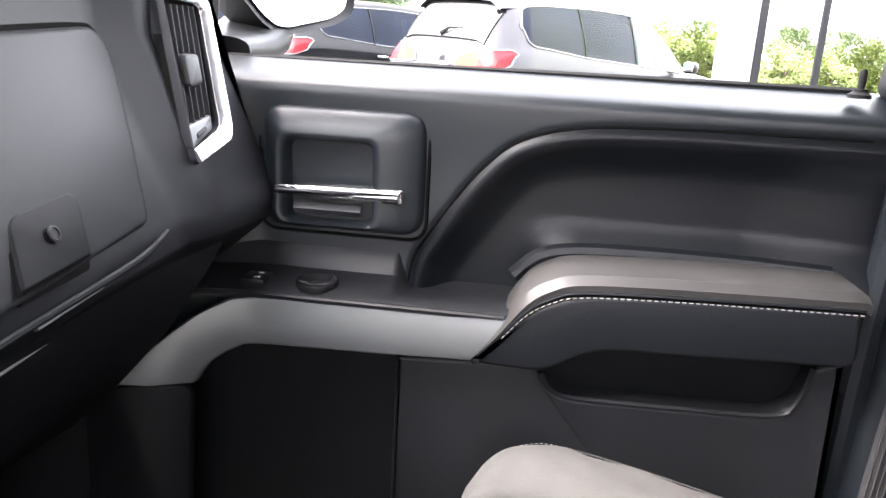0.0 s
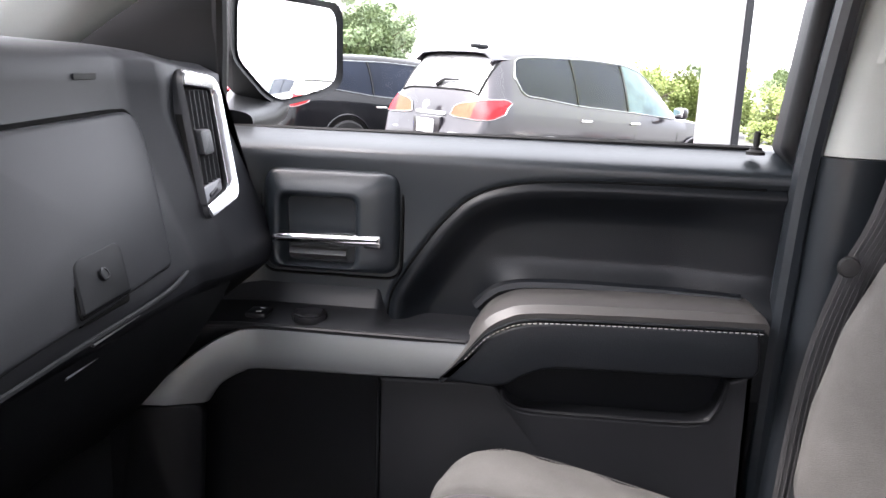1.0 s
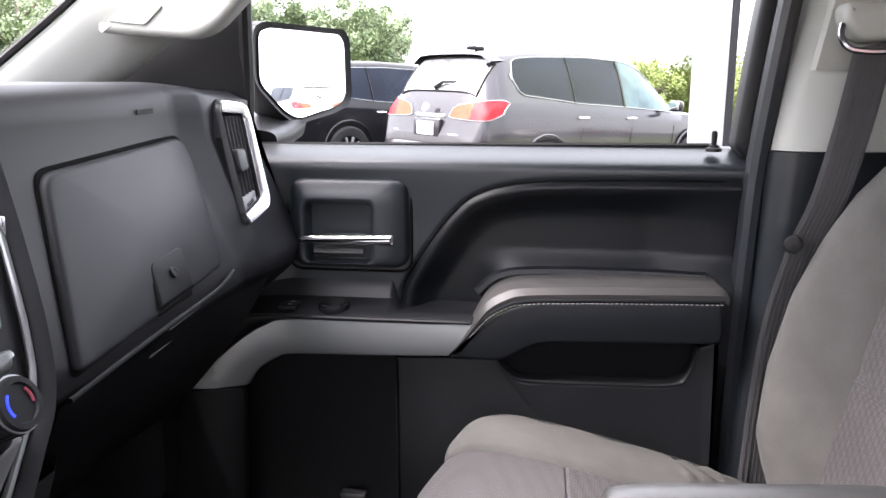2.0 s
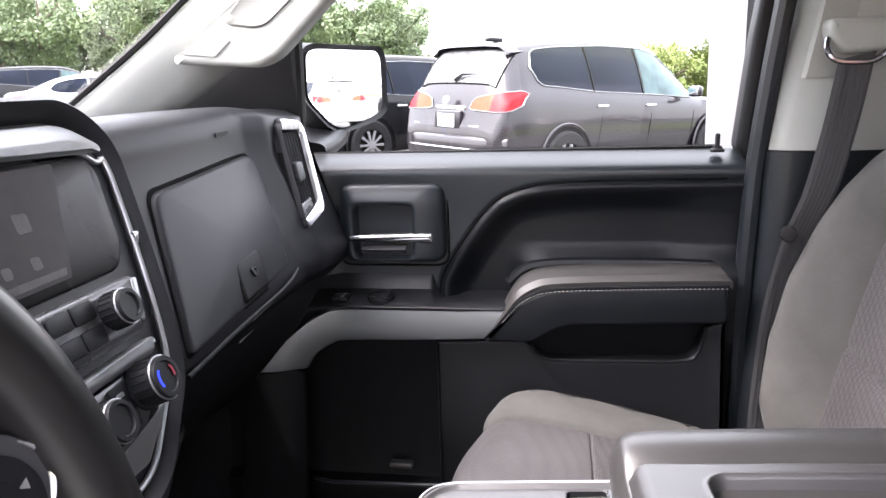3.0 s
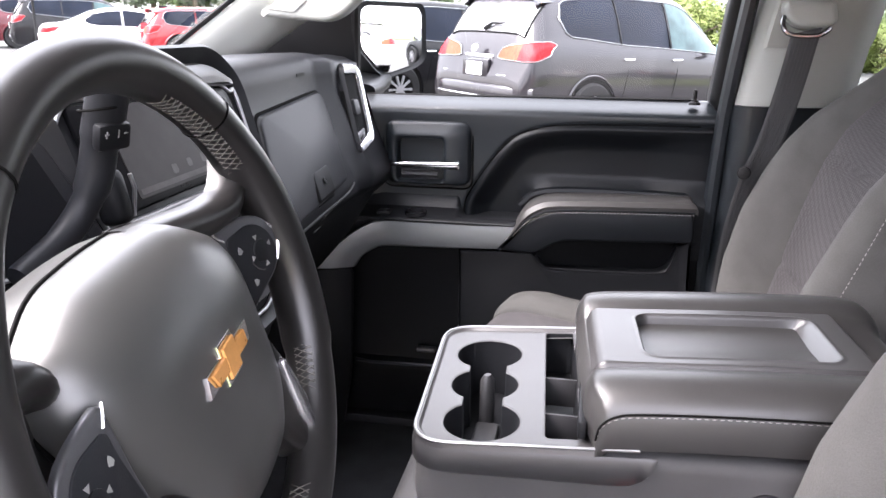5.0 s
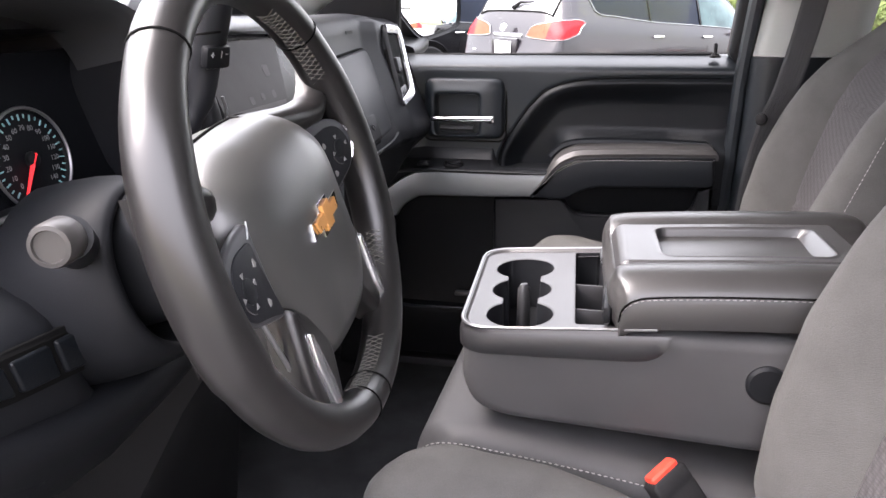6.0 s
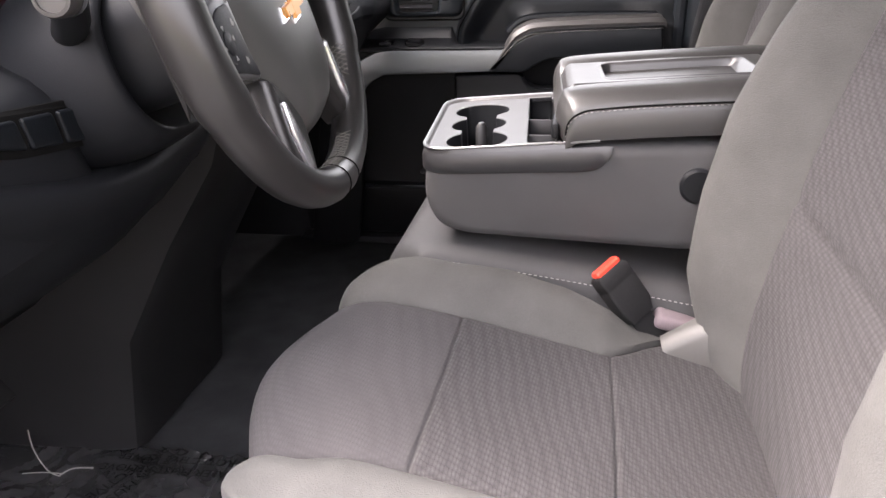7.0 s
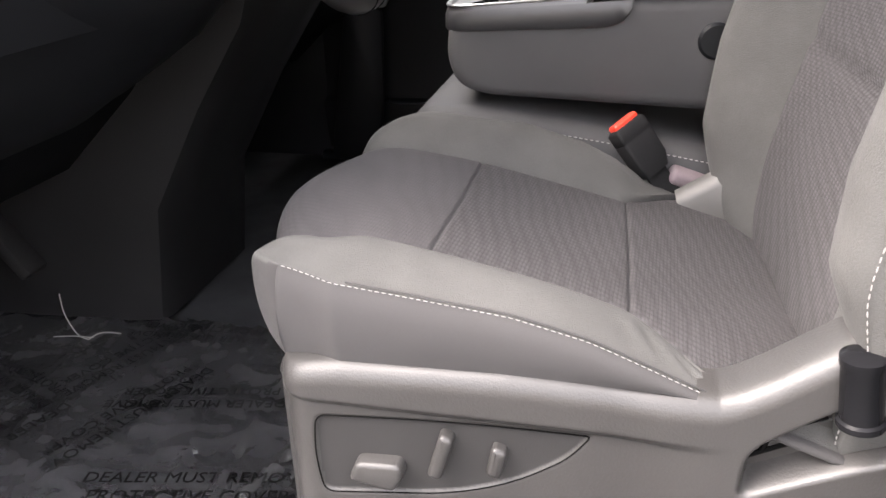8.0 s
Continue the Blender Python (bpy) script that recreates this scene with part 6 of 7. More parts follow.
part("side_cavity", slab(rounded([(0.268, 0.914), (0.272, 0.936), (0.306, 0.962), (0.36, 0.990), (0.42, 1.00), (0.36, 0.962)], 0.006, 3), lambda u, v, w: on_side(u + 0.014, v - 0.042, -0.009 + w), 0.004, 0.0015, 1), M["stalk_cap"], driver, "pale moulded floor of the hollow")
part("hinge_post", lathe([(0.0170, 0), (0.0170, 0.005), (0.0150, 0.007), (0.0150, 0.050), (0.0160, 0.053), (0.0160, 0.059), (0.010, 0.061)], (0.352, -0.674, 0.950), (-0.15, -0.02, 1), 24), M["gloss"], driver, "black round hinge post")
for a, b in (((0.270, 0.930), (0.281, 0.936)), ((0.281, 0.936), (0.284, 0.946)), ((0.281, 0.936), (0.310, 0.952)), ((0.310, 0.952), (0.305, 0.966)), ((0.305, 0.966), (0.325, 0.976))):
    part("cavity_groove", tube([on_side(q[0] + 0.014, q[1] - 0.042, -0.004) for q in (a, ((a[0] + b[0]) / 2, (a[1] + b[1]) / 2), b)], 0.0022, 6), M["gap"], driver)

# middle seat cushion, under the folded armrest console
mid = thing("middle_seat_cushion", "dark grey cloth middle seat cushion", "seat cushion", (0.1, 0.055, 0.86))
mrows = []
mp = spline([(0.0, 0, 0.80), (-0.085, 0, 0.82), (-0.125, 0, 0.90), (-0.135, 0, 0.97), (-0.122, 0, 1.018), (-0.085, 0, 1.036), (0.0, 0, 1.030), (0.15, 0, 1.010), (0.30, 0, 0.985), (0.42, 0, 0.965)], 6)
for p in mp:
    mrows.append([(p.x + (0.03 if abs(dy) > 0.17 else 0) * smooth(-0.02, -0.10, p.x), 0.055 + dy, p.z - h * (0.4 + 0.6 * smooth(-0.115, -0.07, p.x))) for dy, h in ((-0.185, 0.15), (-0.188, 0.06), (-0.185, 0.018), (-0.176, 0.004), (-0.15, 0.0), (0.0, 0.0), (0.15, 0.0), (0.176, 0.004), (0.185, 0.018), (0.188, 0.06), (0.185, 0.15))])
part("cushion", loft(mrows), M["console_cloth"], mid, sharp=80)
ml = [(p.x, 0.055 - 0.1865, p.z - 0.013) for p in mp if p.x > -0.12 and p.z > 0.95]
part("stitching", dashes(ml, 0.0046, 0.003, 0.0009, (0, -0.001, 0)), M["thread"], mid, "pale stitching along the cushion edge")

# ---- folded console armrest ----
con = thing("console_armrest", "grey folded centre console with cup holders and padded lid", "console", (0.15, 0.055, 1.04))
SH = -0.062


def on_con(x, y, z):
    """The console stands a little askew and rises to the rear."""
    return (x + SH * (y - 0.05), y, z + 0.038 * (x + 0.06))


side_pts = rounded([(-0.078, 1.160), (-0.083, 1.10), (-0.066, 1.062), (-0.03, 1.048), (0.28, 1.022), (0.46, 1.02), (0.46, 1.17), (0.16, 1.176)], [0.006, 0.03, 0.03, 0.03, 0.03, 0.03, 0.03, 0.02], 6)
half_w = [(-0.158, 0.020), (-0.156, 0.010), (-0.150, 0.003), (-0.140, 0.0), (0.140, 0.0), (0.150, 0.003), (0.156, 0.010), (0.158, 0.020)]
cenx, cenz = 0.18, 1.10
crow = []
for dy, ins in half_w:
    crow.append([on_con(p.x + (cenx - p.x) * ins / 0.25, 0.055 + dy, p.y + (cenz - p.y) * ins / 0.08) for p in side_pts])
body = loft(crow, closed_v=True, caps=True)
open_top = [f for f in body.faces if f.calc_center_median().z > 1.15 and f.calc_center_median().x < 0.15 and abs(f.calc_center_median().y - 0.055) < 0.05]
bmesh.ops.delete(body, geom=open_top, context="FACES_ONLY")
part("console_body", body, M["console_cloth"], con, "dark grey upholstered console body", sharp=60)
part("hinge_cap", lathe([(0.024, 0), (0.024, 0.006), (0.020, 0.009), (0.006, 0.009)], on_con(0.282, -0.1000, 1.118), (0, -1, 0), 26), M["black"], con, "black round hinge cap")

# plastic top with cup holders and slot
cups = [(-0.015, 0.130, 0.043), (-0.0145, 0.041, 0.041), (-0.011, -0.049, 0.043)]


def box_sd(x, y, x0, x1, y0, y1, r):
    qx, qy = abs(x - (x0 + x1) / 2) - (x1 - x0) / 2 + r, abs(y - (y0 + y1) / 2) - (y1 - y0) / 2 + r
    return math.hypot(max(qx, 0), max(qy, 0)) + min(max(qx, qy), 0) - r


def well(x, y):
    """Distance to the edge of the cup holders and the slot; negative inside."""
    d = min(math.hypot(x - a, y - b) - c for a, b, c in cups)
    d = min(d, box_sd(x, y, -0.037, 0.010, -0.045, 0.128, 0.01))
    return min(d, box_sd(x, y, 0.060, 0.099, -0.080, 0.205, 0.006))


def con_top(x, y):
    """A point of the panel: edge points are drawn onto the outline of the wells."""
    d = well(x, y)
    layer = None
    if abs(d) < 0.0009:
        layer = 0.0
    elif 0.0009 <= d < 0.0026:
        layer = 0.0018
    elif -0.0030 < d <= -0.0009:
        layer = -0.0016
    if layer is not None:
        h = 0.0003
        gx_, gy_ = well(x + h, y) - well(x - h, y), well(x, y + h) - well(x, y - h)
        gl = math.hypot(gx_, gy_) or 1.0
        x, y = x + (layer - d) * gx_ / gl, y + (layer - d) * gy_ / gl
        d = layer
    z = 1.170 + 0.030 * (x + 0.08)
    if d <= 0.0005:
        z -= 0.0010
    if d < -0.0005:
        z -= 0.060 if x > 0.045 else 0.078
    e = box_sd(x, y, -0.086, 0.30, -0.108, 0.218, 0.045)
    z += 0.004 * smooth(-0.010, -0.006, e) - 0.012 * smooth(-0.004, 0.0, e)
    return x, y, z


gx = [-0.086 + 0.00125 * k for k in range(158)]
gy = [-0.108 + 0.00125 * k for k in range(261)]
bmt = bmesh.new()
grid = {}
for i, x in enumerate(gx):
    for j, y in enumerate(gy):
        if box_sd(x, y, -0.086, 0.30, -0.108, 0.218, 0.045) < 0.0012:
            grid[i, j] = bmt.verts.new(on_con(*con_top(x, y)))
for (i, j), v in grid.items():
    q = [grid.get(k) for k in ((i, j), (i + 1, j), (i + 1, j + 1), (i, j + 1))]
    if all(q):
        bmt.faces.new(q)
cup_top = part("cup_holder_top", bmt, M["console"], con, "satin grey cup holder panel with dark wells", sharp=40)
# faces below the rim are coloured black to add the wells' shade
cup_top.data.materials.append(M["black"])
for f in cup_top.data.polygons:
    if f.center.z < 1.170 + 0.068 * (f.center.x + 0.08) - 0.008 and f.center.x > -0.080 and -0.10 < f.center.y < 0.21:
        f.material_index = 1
arc = rounded([(0.11, -0.107), (-0.085, -0.107), (-0.085, 0.217), (0.11, 0.217)], [0, 0.045, 0.045, 0], 8)
arc = [p for p in arc if p.x < 0.10]
apron = [Vector((x, -0.107)) for x in (0.172, 0.170, 0.165, 0.157, 0.147, 0.13, 0.10, 0.05)] + arc + [Vector((x, 0.217)) for x in (0.05, 0.10, 0.13, 0.147, 0.157, 0.165, 0.170, 0.172)]
rows = []
for p in apron:
    top_z = 1.1665 + 0.030 * (p.x + 0.08)
    f = math.sqrt(max(0.0, 1 - min(1.0, max(0.0, (p.x - 0.135) / 0.037)) ** 2))
    low_z = top_z - (top_z - 1.140) * f
    k = 1.0 + 0.014 * min(1.0, f * 2 + 0.35)
    c = Vector((0.03, 0.055))
    rows.append([on_con(c.x + (p.x - c.x) * (1.0 if p.x > 0.02 else q), c.y + (p.y - c.y) * q, z) for q, z in ((1.0, low_z), (k, low_z + 0.003 * f), (k, top_z - 0.006 * f), (0.998, top_z))])
part("panel_apron", loft(rows), M["apron"], con, "dark grey plastic edge band", sharp=50)
part("bright_rim", tube([on_con(p.x * 0.985, 0.055 + (p.y - 0.055) * 0.985, 1.1735 + 0.030 * (p.x + 0.08)) for p in apron[3:-3]], 0.0020, 6), M["silver"], con)
part("cup_post", join(tube([on_con(-0.014, 0.085, 1.095), on_con(-0.014, 0.085, 1.155), on_con(-0.014, 0.085, 1.163)], [0.011, 0.010, 0.005], 16, flat=0.8), rbox(on_con(-0.014, 0.02, 1.098), (0.030, 0.10, 0.012), 0.004)), M["apron"], con, "dark grey cup divider post")
for y in (0.077, -0.015):
    part("slot_divider", rbox(on_con(0.0795, y, 1.148), (0.040, 0.0035, 0.038), 0.001), M["apron"], con)

# padded lid
lid_prof = [(0.100, 1.180), (0.098, 1.205), (0.104, 1.224), (0.120, 1.235), (0.20, 1.239), (0.32, 1.241), (0.42, 1.240), (0.455, 1.230), (0.470, 1.20), (0.470, 1.178)]
lp = spline([(a, 0, b) for a, b in lid_prof], 5)
lw = [(-0.163, 0.056), (-0.165, 0.042), (-0.164, 0.024), (-0.160, 0.011), (-0.150, 0.001), (-0.135, -0.006), (-0.116, -0.008), (-0.098, -0.005), (-0.086, 0.003), (-0.080, 0.010), (0.0, 0.012), (0.084, 0.010), (0.090, 0.003), (0.102, -0.005), (0.120, -0.008), (0.138, -0.006), (0.150, 0.001), (0.160, 0.011), (0.164, 0.024), (0.165, 0.042), (0.163, 0.056)]
lrows = []
for p in lp:
    lrows.append([on_con(p.x + (0.012 * smooth(0.13, 0.165, abs(dy)) if p.x < 0.2 else 0), 0.058 + dy, max(1.170, p.z - h)) for dy, h in lw])
part("lid_pad", loft(lrows), M["lid_vinyl"], con, "dark grey padded vinyl lid", sharp=60)
for y in (0.155, -0.015):
    part("hinge_pin", tube([on_con(0.100, y - 0.03, 1.184), on_con(0.100, y + 0.03, 1.184)], 0.0042, 10), M["gunmetal"], con, "grey lid hinge pin")
part("lid_front", rbox(on_con(0.106, 0.055, 1.190), (0.010, 0.29, 0.022), 0.004), M["black"], con)


def lid_top(x, y):
    z = 1.2395 + 0.003 * smooth(0.12, 0.3, x)
    z -= 0.010 * smooth(0.125, 0.104, x)
    d = box_sd(x, y, 0.168, 0.372, -0.004, 0.122, 0.018)
    z -= 0.034 * smooth(0.001, -0.007, d) * (1.0 - smooth(0.318, 0.374, x) ** 1.6) + 0.0016 * math.exp(-((box_sd(x, y, 0.182, 0.335, 0.006, 0.112, 0.012) / 0.0022) ** 2)) - 0.0015 * smooth(0.006, 0.0, d) * smooth(-0.004, 0.002, d)
    e = box_sd(x, y, 0.109, 0.405, -0.026, 0.146, 0.010)
    z -= 0.008 * smooth(-0.005, 0.0, e)
    return z


bmt = bmesh.new()
grid = {}
for i in range(174):
    for j in range(99):
        x, y = 0.102 + 0.00175 * i, -0.026 + 0.00175 * j
        if box_sd(x, y, 0.109, 0.405, -0.026, 0.146, 0.010) < 0.0015:
            grid[i, j] = bmt.verts.new(on_con(x, y, lid_top(x, y)))
for (i, j), v in grid.items():
    q = [grid.get(k) for k in ((i, j), (i + 1, j), (i + 1, j + 1), (i, j + 1))]
    if all(q):
        bmt.faces.new(q)
part("lid_tray", bmt, M["console"], con, "satin grey tray in the lid", sharp=180)
ll = spline([on_con(0.110, -0.104, 1.186), on_con(0.114, -0.1065, 1.204), on_con(0.128, -0.1075, 1.2155), on_con(0.155, -0.1075, 1.220), on_con(0.25, -0.1075, 1.2235), on_con(0.44, -0.1075, 1.2245)], 8)
part("stitching", dashes(ll, 0.0042, 0.003, 0.00045, (0, -0.0005, 0)), M["thread"], con, "pale stitching along the lid")
part("lid_seam", tube([p + Vector((0, -0.0003, 0.003)) for p in ll], 0.0013, 5), M["gap"], con)

# ---- belt buckle between the seats ----
bk = thing("belt_buckle", "black seat belt buckle with red release button", "belt buckle", (0.21, -0.155, 0.96))
b0, b1 = Vector((0.180, -0.150, 1.028)), Vector((0.236, -0.158, 0.952))
ax = (b1 - b0).normalized()
side = Vector((0.62, 0.62, 0.48))
side = (side - ax * side.dot(ax)).normalized()
nrm3 = ax.cross(side)


def on_buckle(u, v, w):
    return b0 + side * u + nrm3 * v + ax * w


def ring_b(hw, hd, w, rr_=0.005):
    return [on_buckle(p.x, p.y, w) for p in rounded([(-hw, -hd), (hw, -hd), (hw, hd), (-hw, hd)], rr_, 4)]


part("buckle_body", rings([ring_b(0.022, 0.012, 0.0), ring_b(0.0255, 0.0145, 0.004), ring_b(0.0255, 0.0145, 0.020), ring_b(0.0245, 0.014, 0.022), ring_b(0.0255, 0.0145, 0.024), ring_b(0.0245, 0.014, 0.060), ring_b(0.019, 0.010, 0.078)], cap_start=True), M["rubber"], bk, sharp=50)
part("release_button", rings([ring_b(0.020, 0.0095, 0.002, 0.004), ring_b(0.0205, 0.010, -0.004, 0.004), ring_b(0.019, 0.008, -0.007, 0.004)]), M["red_button"], bk, "red release button")
part("buckle_strap", loft([[on_buckle(-0.016, 0.002, w), on_buckle(0.016, 0.002, w), on_buckle(0.016, -0.002, w), on_buckle(-0.016, -0.002, w)] for w in (0.06, 0.09, 0.125)], closed_v=True, caps=True), M["rubber"], bk)
bkt = thing("seat_bracket", "grey plastic seat hinge cover beside the buckle", "seat trim", (0.29, -0.16, 0.90))
part("cover", loft([[(0.252, -0.170, 0.944), (0.253, -0.190, 0.940), (0.256, -0.196, 0.930), (0.262, -0.196, 0.905)], [(0.288, -0.165, 0.966), (0.289, -0.190, 0.964), (0.292, -0.198, 0.954), (0.296, -0.198, 0.905)], [(0.320, -0.165, 0.988), (0.321, -0.190, 0.986), (0.325, -0.198, 0.974), (0.330, -0.198, 0.905)], [(0.326, -0.160, 0.986), (0.331, -0.180, 0.980), (0.336, -0.184, 0.965), (0.340, -0.184, 0.905)]]), M["bracket"], bkt, sharp=50)
part("latch_box", rbox((0.288, -0.090, 0.962), (0.070, 0.05, 0.034), 0.008, 3, turn=(0, 6, 0)), M["black"], bkt, "black plastic box")
part("belt_tongue", rbox((0.276, -0.142, 0.950), (0.066, 0.030, 0.022), 0.008, 3, turn=(10, 20, 10)), M["webbing_pink"], bkt, "pinkish grey webbing sleeve")

# ---- floor film over the carpet ----
film = thing("floor_film", "clear plastic floor film with black printed warning", "floor cover", (-0.55, -0.4, FLOOR_Z), "floor covers")
fr = []
for i in range(120):
    x = -0.95 + 0.007 * i
    row = []
    for j in range(100):
        y = -0.118 - 0.0069 * j
        h = 0.004 + 0.003 * noise.noise(Vector((x * 9, y * 9, 0))) + 0.0015 * noise.noise(Vector((x * 34, y * 22, 3)))
        for fx, fy, fz, amp in ((13, 5, 5, 0.007), (6, 17, 8, 0.006), (22, 20, 2, 0.003)):
            h += amp * max(0.0, 1 - 3.5 * abs(noise.noise(Vector((x * fx, y * fy, fz))))) ** 3
        h += 0.012 * math.exp(-(((y + 0.118 + 0.02 * math.sin(x * 25)) / 0.02) ** 2)) * abs(noise.noise(Vector((x * 40, 0, 9))))
        h += 0.02 * math.exp(-(((x + 0.15) / 0.05) ** 2)) * abs(noise.noise(Vector((x * 30, y * 30, 4))))
        row.append((x, y, FLOOR_Z + min(max(h, 0.001), 0.0125 if x < -0.25 else 0.03)))
    fr.append(row)
part("film_sheet", loft(fr), M["film"], film, sharp=80)
TXT = [("DEALER MUST REMOVE", "PROTECTIVE COVER", -0.325, -0.515, 10, 0.028), ("DEALER MUST REMOVE", "PROTECTIVE COVER", -0.497, -0.385, 68 + 180, 0.027), ("DEALER MUST REMOVE", "PROTECTIVE COVER", -0.41, -0.335, 190, 0.026), ("DEALER MUST REMOVE", "PROTECTIVE COVER", -0.745, -0.325, 158, 0.027), ("DEALER MUST REMOVE", "PROTECTIVE COVER", -0.575, -0.235, 245, 0.026), ("DEALER MUST REMOVE", "PROTECTIVE COVER", -0.66, -0.515, 250, 0.028), ("DEALER MUST REMOVE", "PROTECTIVE COVER", -0.50, -0.16, 182, 0.024)]
for a, b, x, y, rot, size in TXT:
    m4 = pose(x, y, FLOOR_Z + 0.0128, 0, 0, rot)
    part("printed_warning", join(words(a, size, m4 @ pose(0, size * 0.6, 0), 0.0003), words(b, size, m4 @ pose(0, -size * 0.6, 0), 0.0003)), M["ink"], film, "black printed warning words")
thr = thing("loose_thread", "white plastic thread standing on the floor film", "debris", (-0.70, -0.20, FLOOR_Z + 0.006))
part("strand", tube(spline([(-0.73, -0.195, FLOOR_Z + 0.085), (-0.725, -0.20, FLOOR_Z + 0.05), (-0.705, -0.205, FLOOR_Z + 0.015), (-0.68, -0.21, FLOOR_Z + 0.010)], 5), 0.0010, 5), M["thread"], thr)
part("strand", tube(spline([(-0.745, -0.215, FLOOR_Z + 0.012), (-0.71, -0.21, FLOOR_Z + 0.014), (-0.675, -0.206, FLOOR_Z + 0.012)], 5), 0.0009, 5), M["thread"], thr)
part("strand", tube(spline([(-0.68, -0.21, FLOOR_Z + 0.012), (-0.66, -0.200, FLOOR_Z + 0.020), (-0.635, -0.185, FLOOR_Z + 0.012)], 5), 0.0012, 5), M["thread"], thr)

# ---- outside: the lot as it lies to the nose-down truck ----
GROUND = 0.10
OUT = Matrix.Translation((0, 0, GROUND)) @ Matrix.Rotation(radians(1.2), 4, "Y")

g = rbox((0, 0, -0.25), (3000, 3000, 0.5), 0.0)
bmesh.ops.transform(g, matrix=OUT, verts=g.verts)
solo("ground", g, M["asphalt"], "grey asphalt car park", "ground", kind="structure")


def strip_of(name, x0, x1, y0, y1, mat, label):
    bm = rbox(((x0 + x1) / 2, (y0 + y1) / 2, 0.03), (x1 - x0, y1 - y0, 0.10), 0.02)
    bmesh.ops.transform(bm, matrix=OUT, verts=bm.verts)
    solo(name, bm, mat, label, "lawn", kind="structure")


strip_of("lawn", -120, 120, 34, 90, M["grass"], "mown green grass beyond the car park")

strip_of("lawn_far", -60, 60, -34, -7.5, M["grass"], "mown green grass strip across the drive")
strip_of("lawn_side", 9.5, 20.5, -6, 23, M["grass"], "mown green grass island behind the truck")
# unseen wall, added to hold back low sky light and for reflections
wl_bm = rbox((0, -38, 2.2), (120, 0.4, 4.4), 0.05)
bmesh.ops.transform(wl_bm, matrix=OUT, verts=wl_bm.verts)
solo("wall_across", wl_bm, M["brick"], "unseen plain brown building wall across the drive", "wall", kind="structure")

def wheel_parts(car, x, y, s, rr_=0.36):
    n = Vector((0, s, 0))
    c = Vector((x, y, rr_))
    ty = part("wheel", lathe([(rr_ * 0.62, 0.02), (rr_ * 0.70, 0.03), (rr_ * 0.93, 0.03), (rr_, 0.0), (rr_, -0.16), (rr_ * 0.93, -0.19), (rr_ * 0.5, -0.19)], c, n, 32, cap=False), M["rubber"], car, "black tyre")
    part("rim_barrel", lathe([(rr_ * 0.63, 0.02), (rr_ * 0.60, 0.015), (rr_ * 0.57, -0.05), (0.02, -0.06)], c, n, 32, cap=False), M["gap"], ty)
    for k in range(10):
        a = 2 * math.pi * k / 10
        d = Vector((math.cos(a), 0, math.sin(a)))
        e = Vector((-math.sin(a), 0, math.cos(a)))
        part("spoke", loft([[c + d * q + e * wd + n * h, c + d * q - e * wd + n * h, c + d * q - e * wd + n * (h - 0.03), c + d * q + e * wd + n * (h - 0.03)] for q, wd, h in ((0.03, 0.018, 0.012), (rr_ * 0.35, 0.014, 0.014), (rr_ * 0.61, 0.022, 0.010))], closed_v=True, caps=True), M["alloy"], ty)
    part("hub_cap", lathe([(0.06, 0.0), (0.055, 0.02), (0.03, 0.024)], c, n, 18), M["alloy"], ty)


SUV_TABLE = [(-2.56, 0.80, 0.62, 0.66, 0.46), (-2.53, 0.91, 0.84, 0.90, 0.36), (-2.47, 0.95, 1.00, 1.10, 0.29), (-2.40, 0.965, 1.09, 1.25, 0.27), (-2.27, 0.965, 1.13, 1.49, 0.26), (-2.12, 0.98, 1.145, 1.675, 0.25), (-1.95, 0.985, 1.15, 1.735, 0.25), (-1.5, 0.99, 1.14, 1.775, 0.24), (-0.6, 0.99, 1.10, 1.80, 0.24), (0.1, 0.99, 1.06, 1.775, 0.24), (0.45, 0.985, 1.04, 1.70, 0.24), (0.85, 0.98, 1.02, 1.46, 0.24), (1.20, 0.975, 1.01, 1.17, 0.24), (1.42, 0.97, 1.00, 1.07, 0.24), (2.0, 0.93, 0.94, 1.00, 0.25), (2.35, 0.85, 0.80, 0.86, 0.28), (2.50, 0.74, 0.66, 0.70, 0.34), (2.56, 0.62, 0.56, 0.58, 0.40)]
SEDAN_TABLE = [(-2.40, 0.68, 0.58, 0.62, 0.40), (-2.37, 0.84, 0.80, 0.88, 0.32), (-2.28, 0.90, 0.88, 0.97, 0.26), (-1.95, 0.94, 0.90, 1.00, 0.22), (-1.75, 0.955, 0.91, 1.03, 0.21), (-1.40, 0.97, 0.92, 1.19, 0.20), (-1.05, 0.98, 0.92, 1.34, 0.20), (-0.6, 0.99, 0.91, 1.43, 0.20), (-0.1, 0.99, 0.90, 1.46, 0.20), (0.3, 0.985, 0.88, 1.41, 0.20), (0.75, 0.98, 0.87, 1.20, 0.20), (1.15, 0.97, 0.86, 0.99, 0.20), (1.4, 0.96, 0.84, 0.93, 0.20), (1.95, 0.92, 0.76, 0.84, 0.22), (2.25, 0.84, 0.66, 0.72, 0.25), (2.37, 0.74, 0.56, 0.60, 0.30), (2.40, 0.62, 0.50, 0.52, 0.34)]


def make_car(name, colour, label, L, Wd, H, suv):
    """A parked car in its own coordinates: x ahead, y to its left, z up, wheels on z = 0."""
    car = thing(name, label, "car", (0, 0, 0), "parked cars")
    tab = np.array(SUV_TABLE if suv else SEDAN_TABLE)
    sx = L / (tab[-1, 0] - tab[0, 0])
    sz = H / (1.80 if suv else 1.46)
    hw = Wd / 2
    a = L / 2
    fine = np.linspace(tab[0, 0], tab[-1, 0], 260)
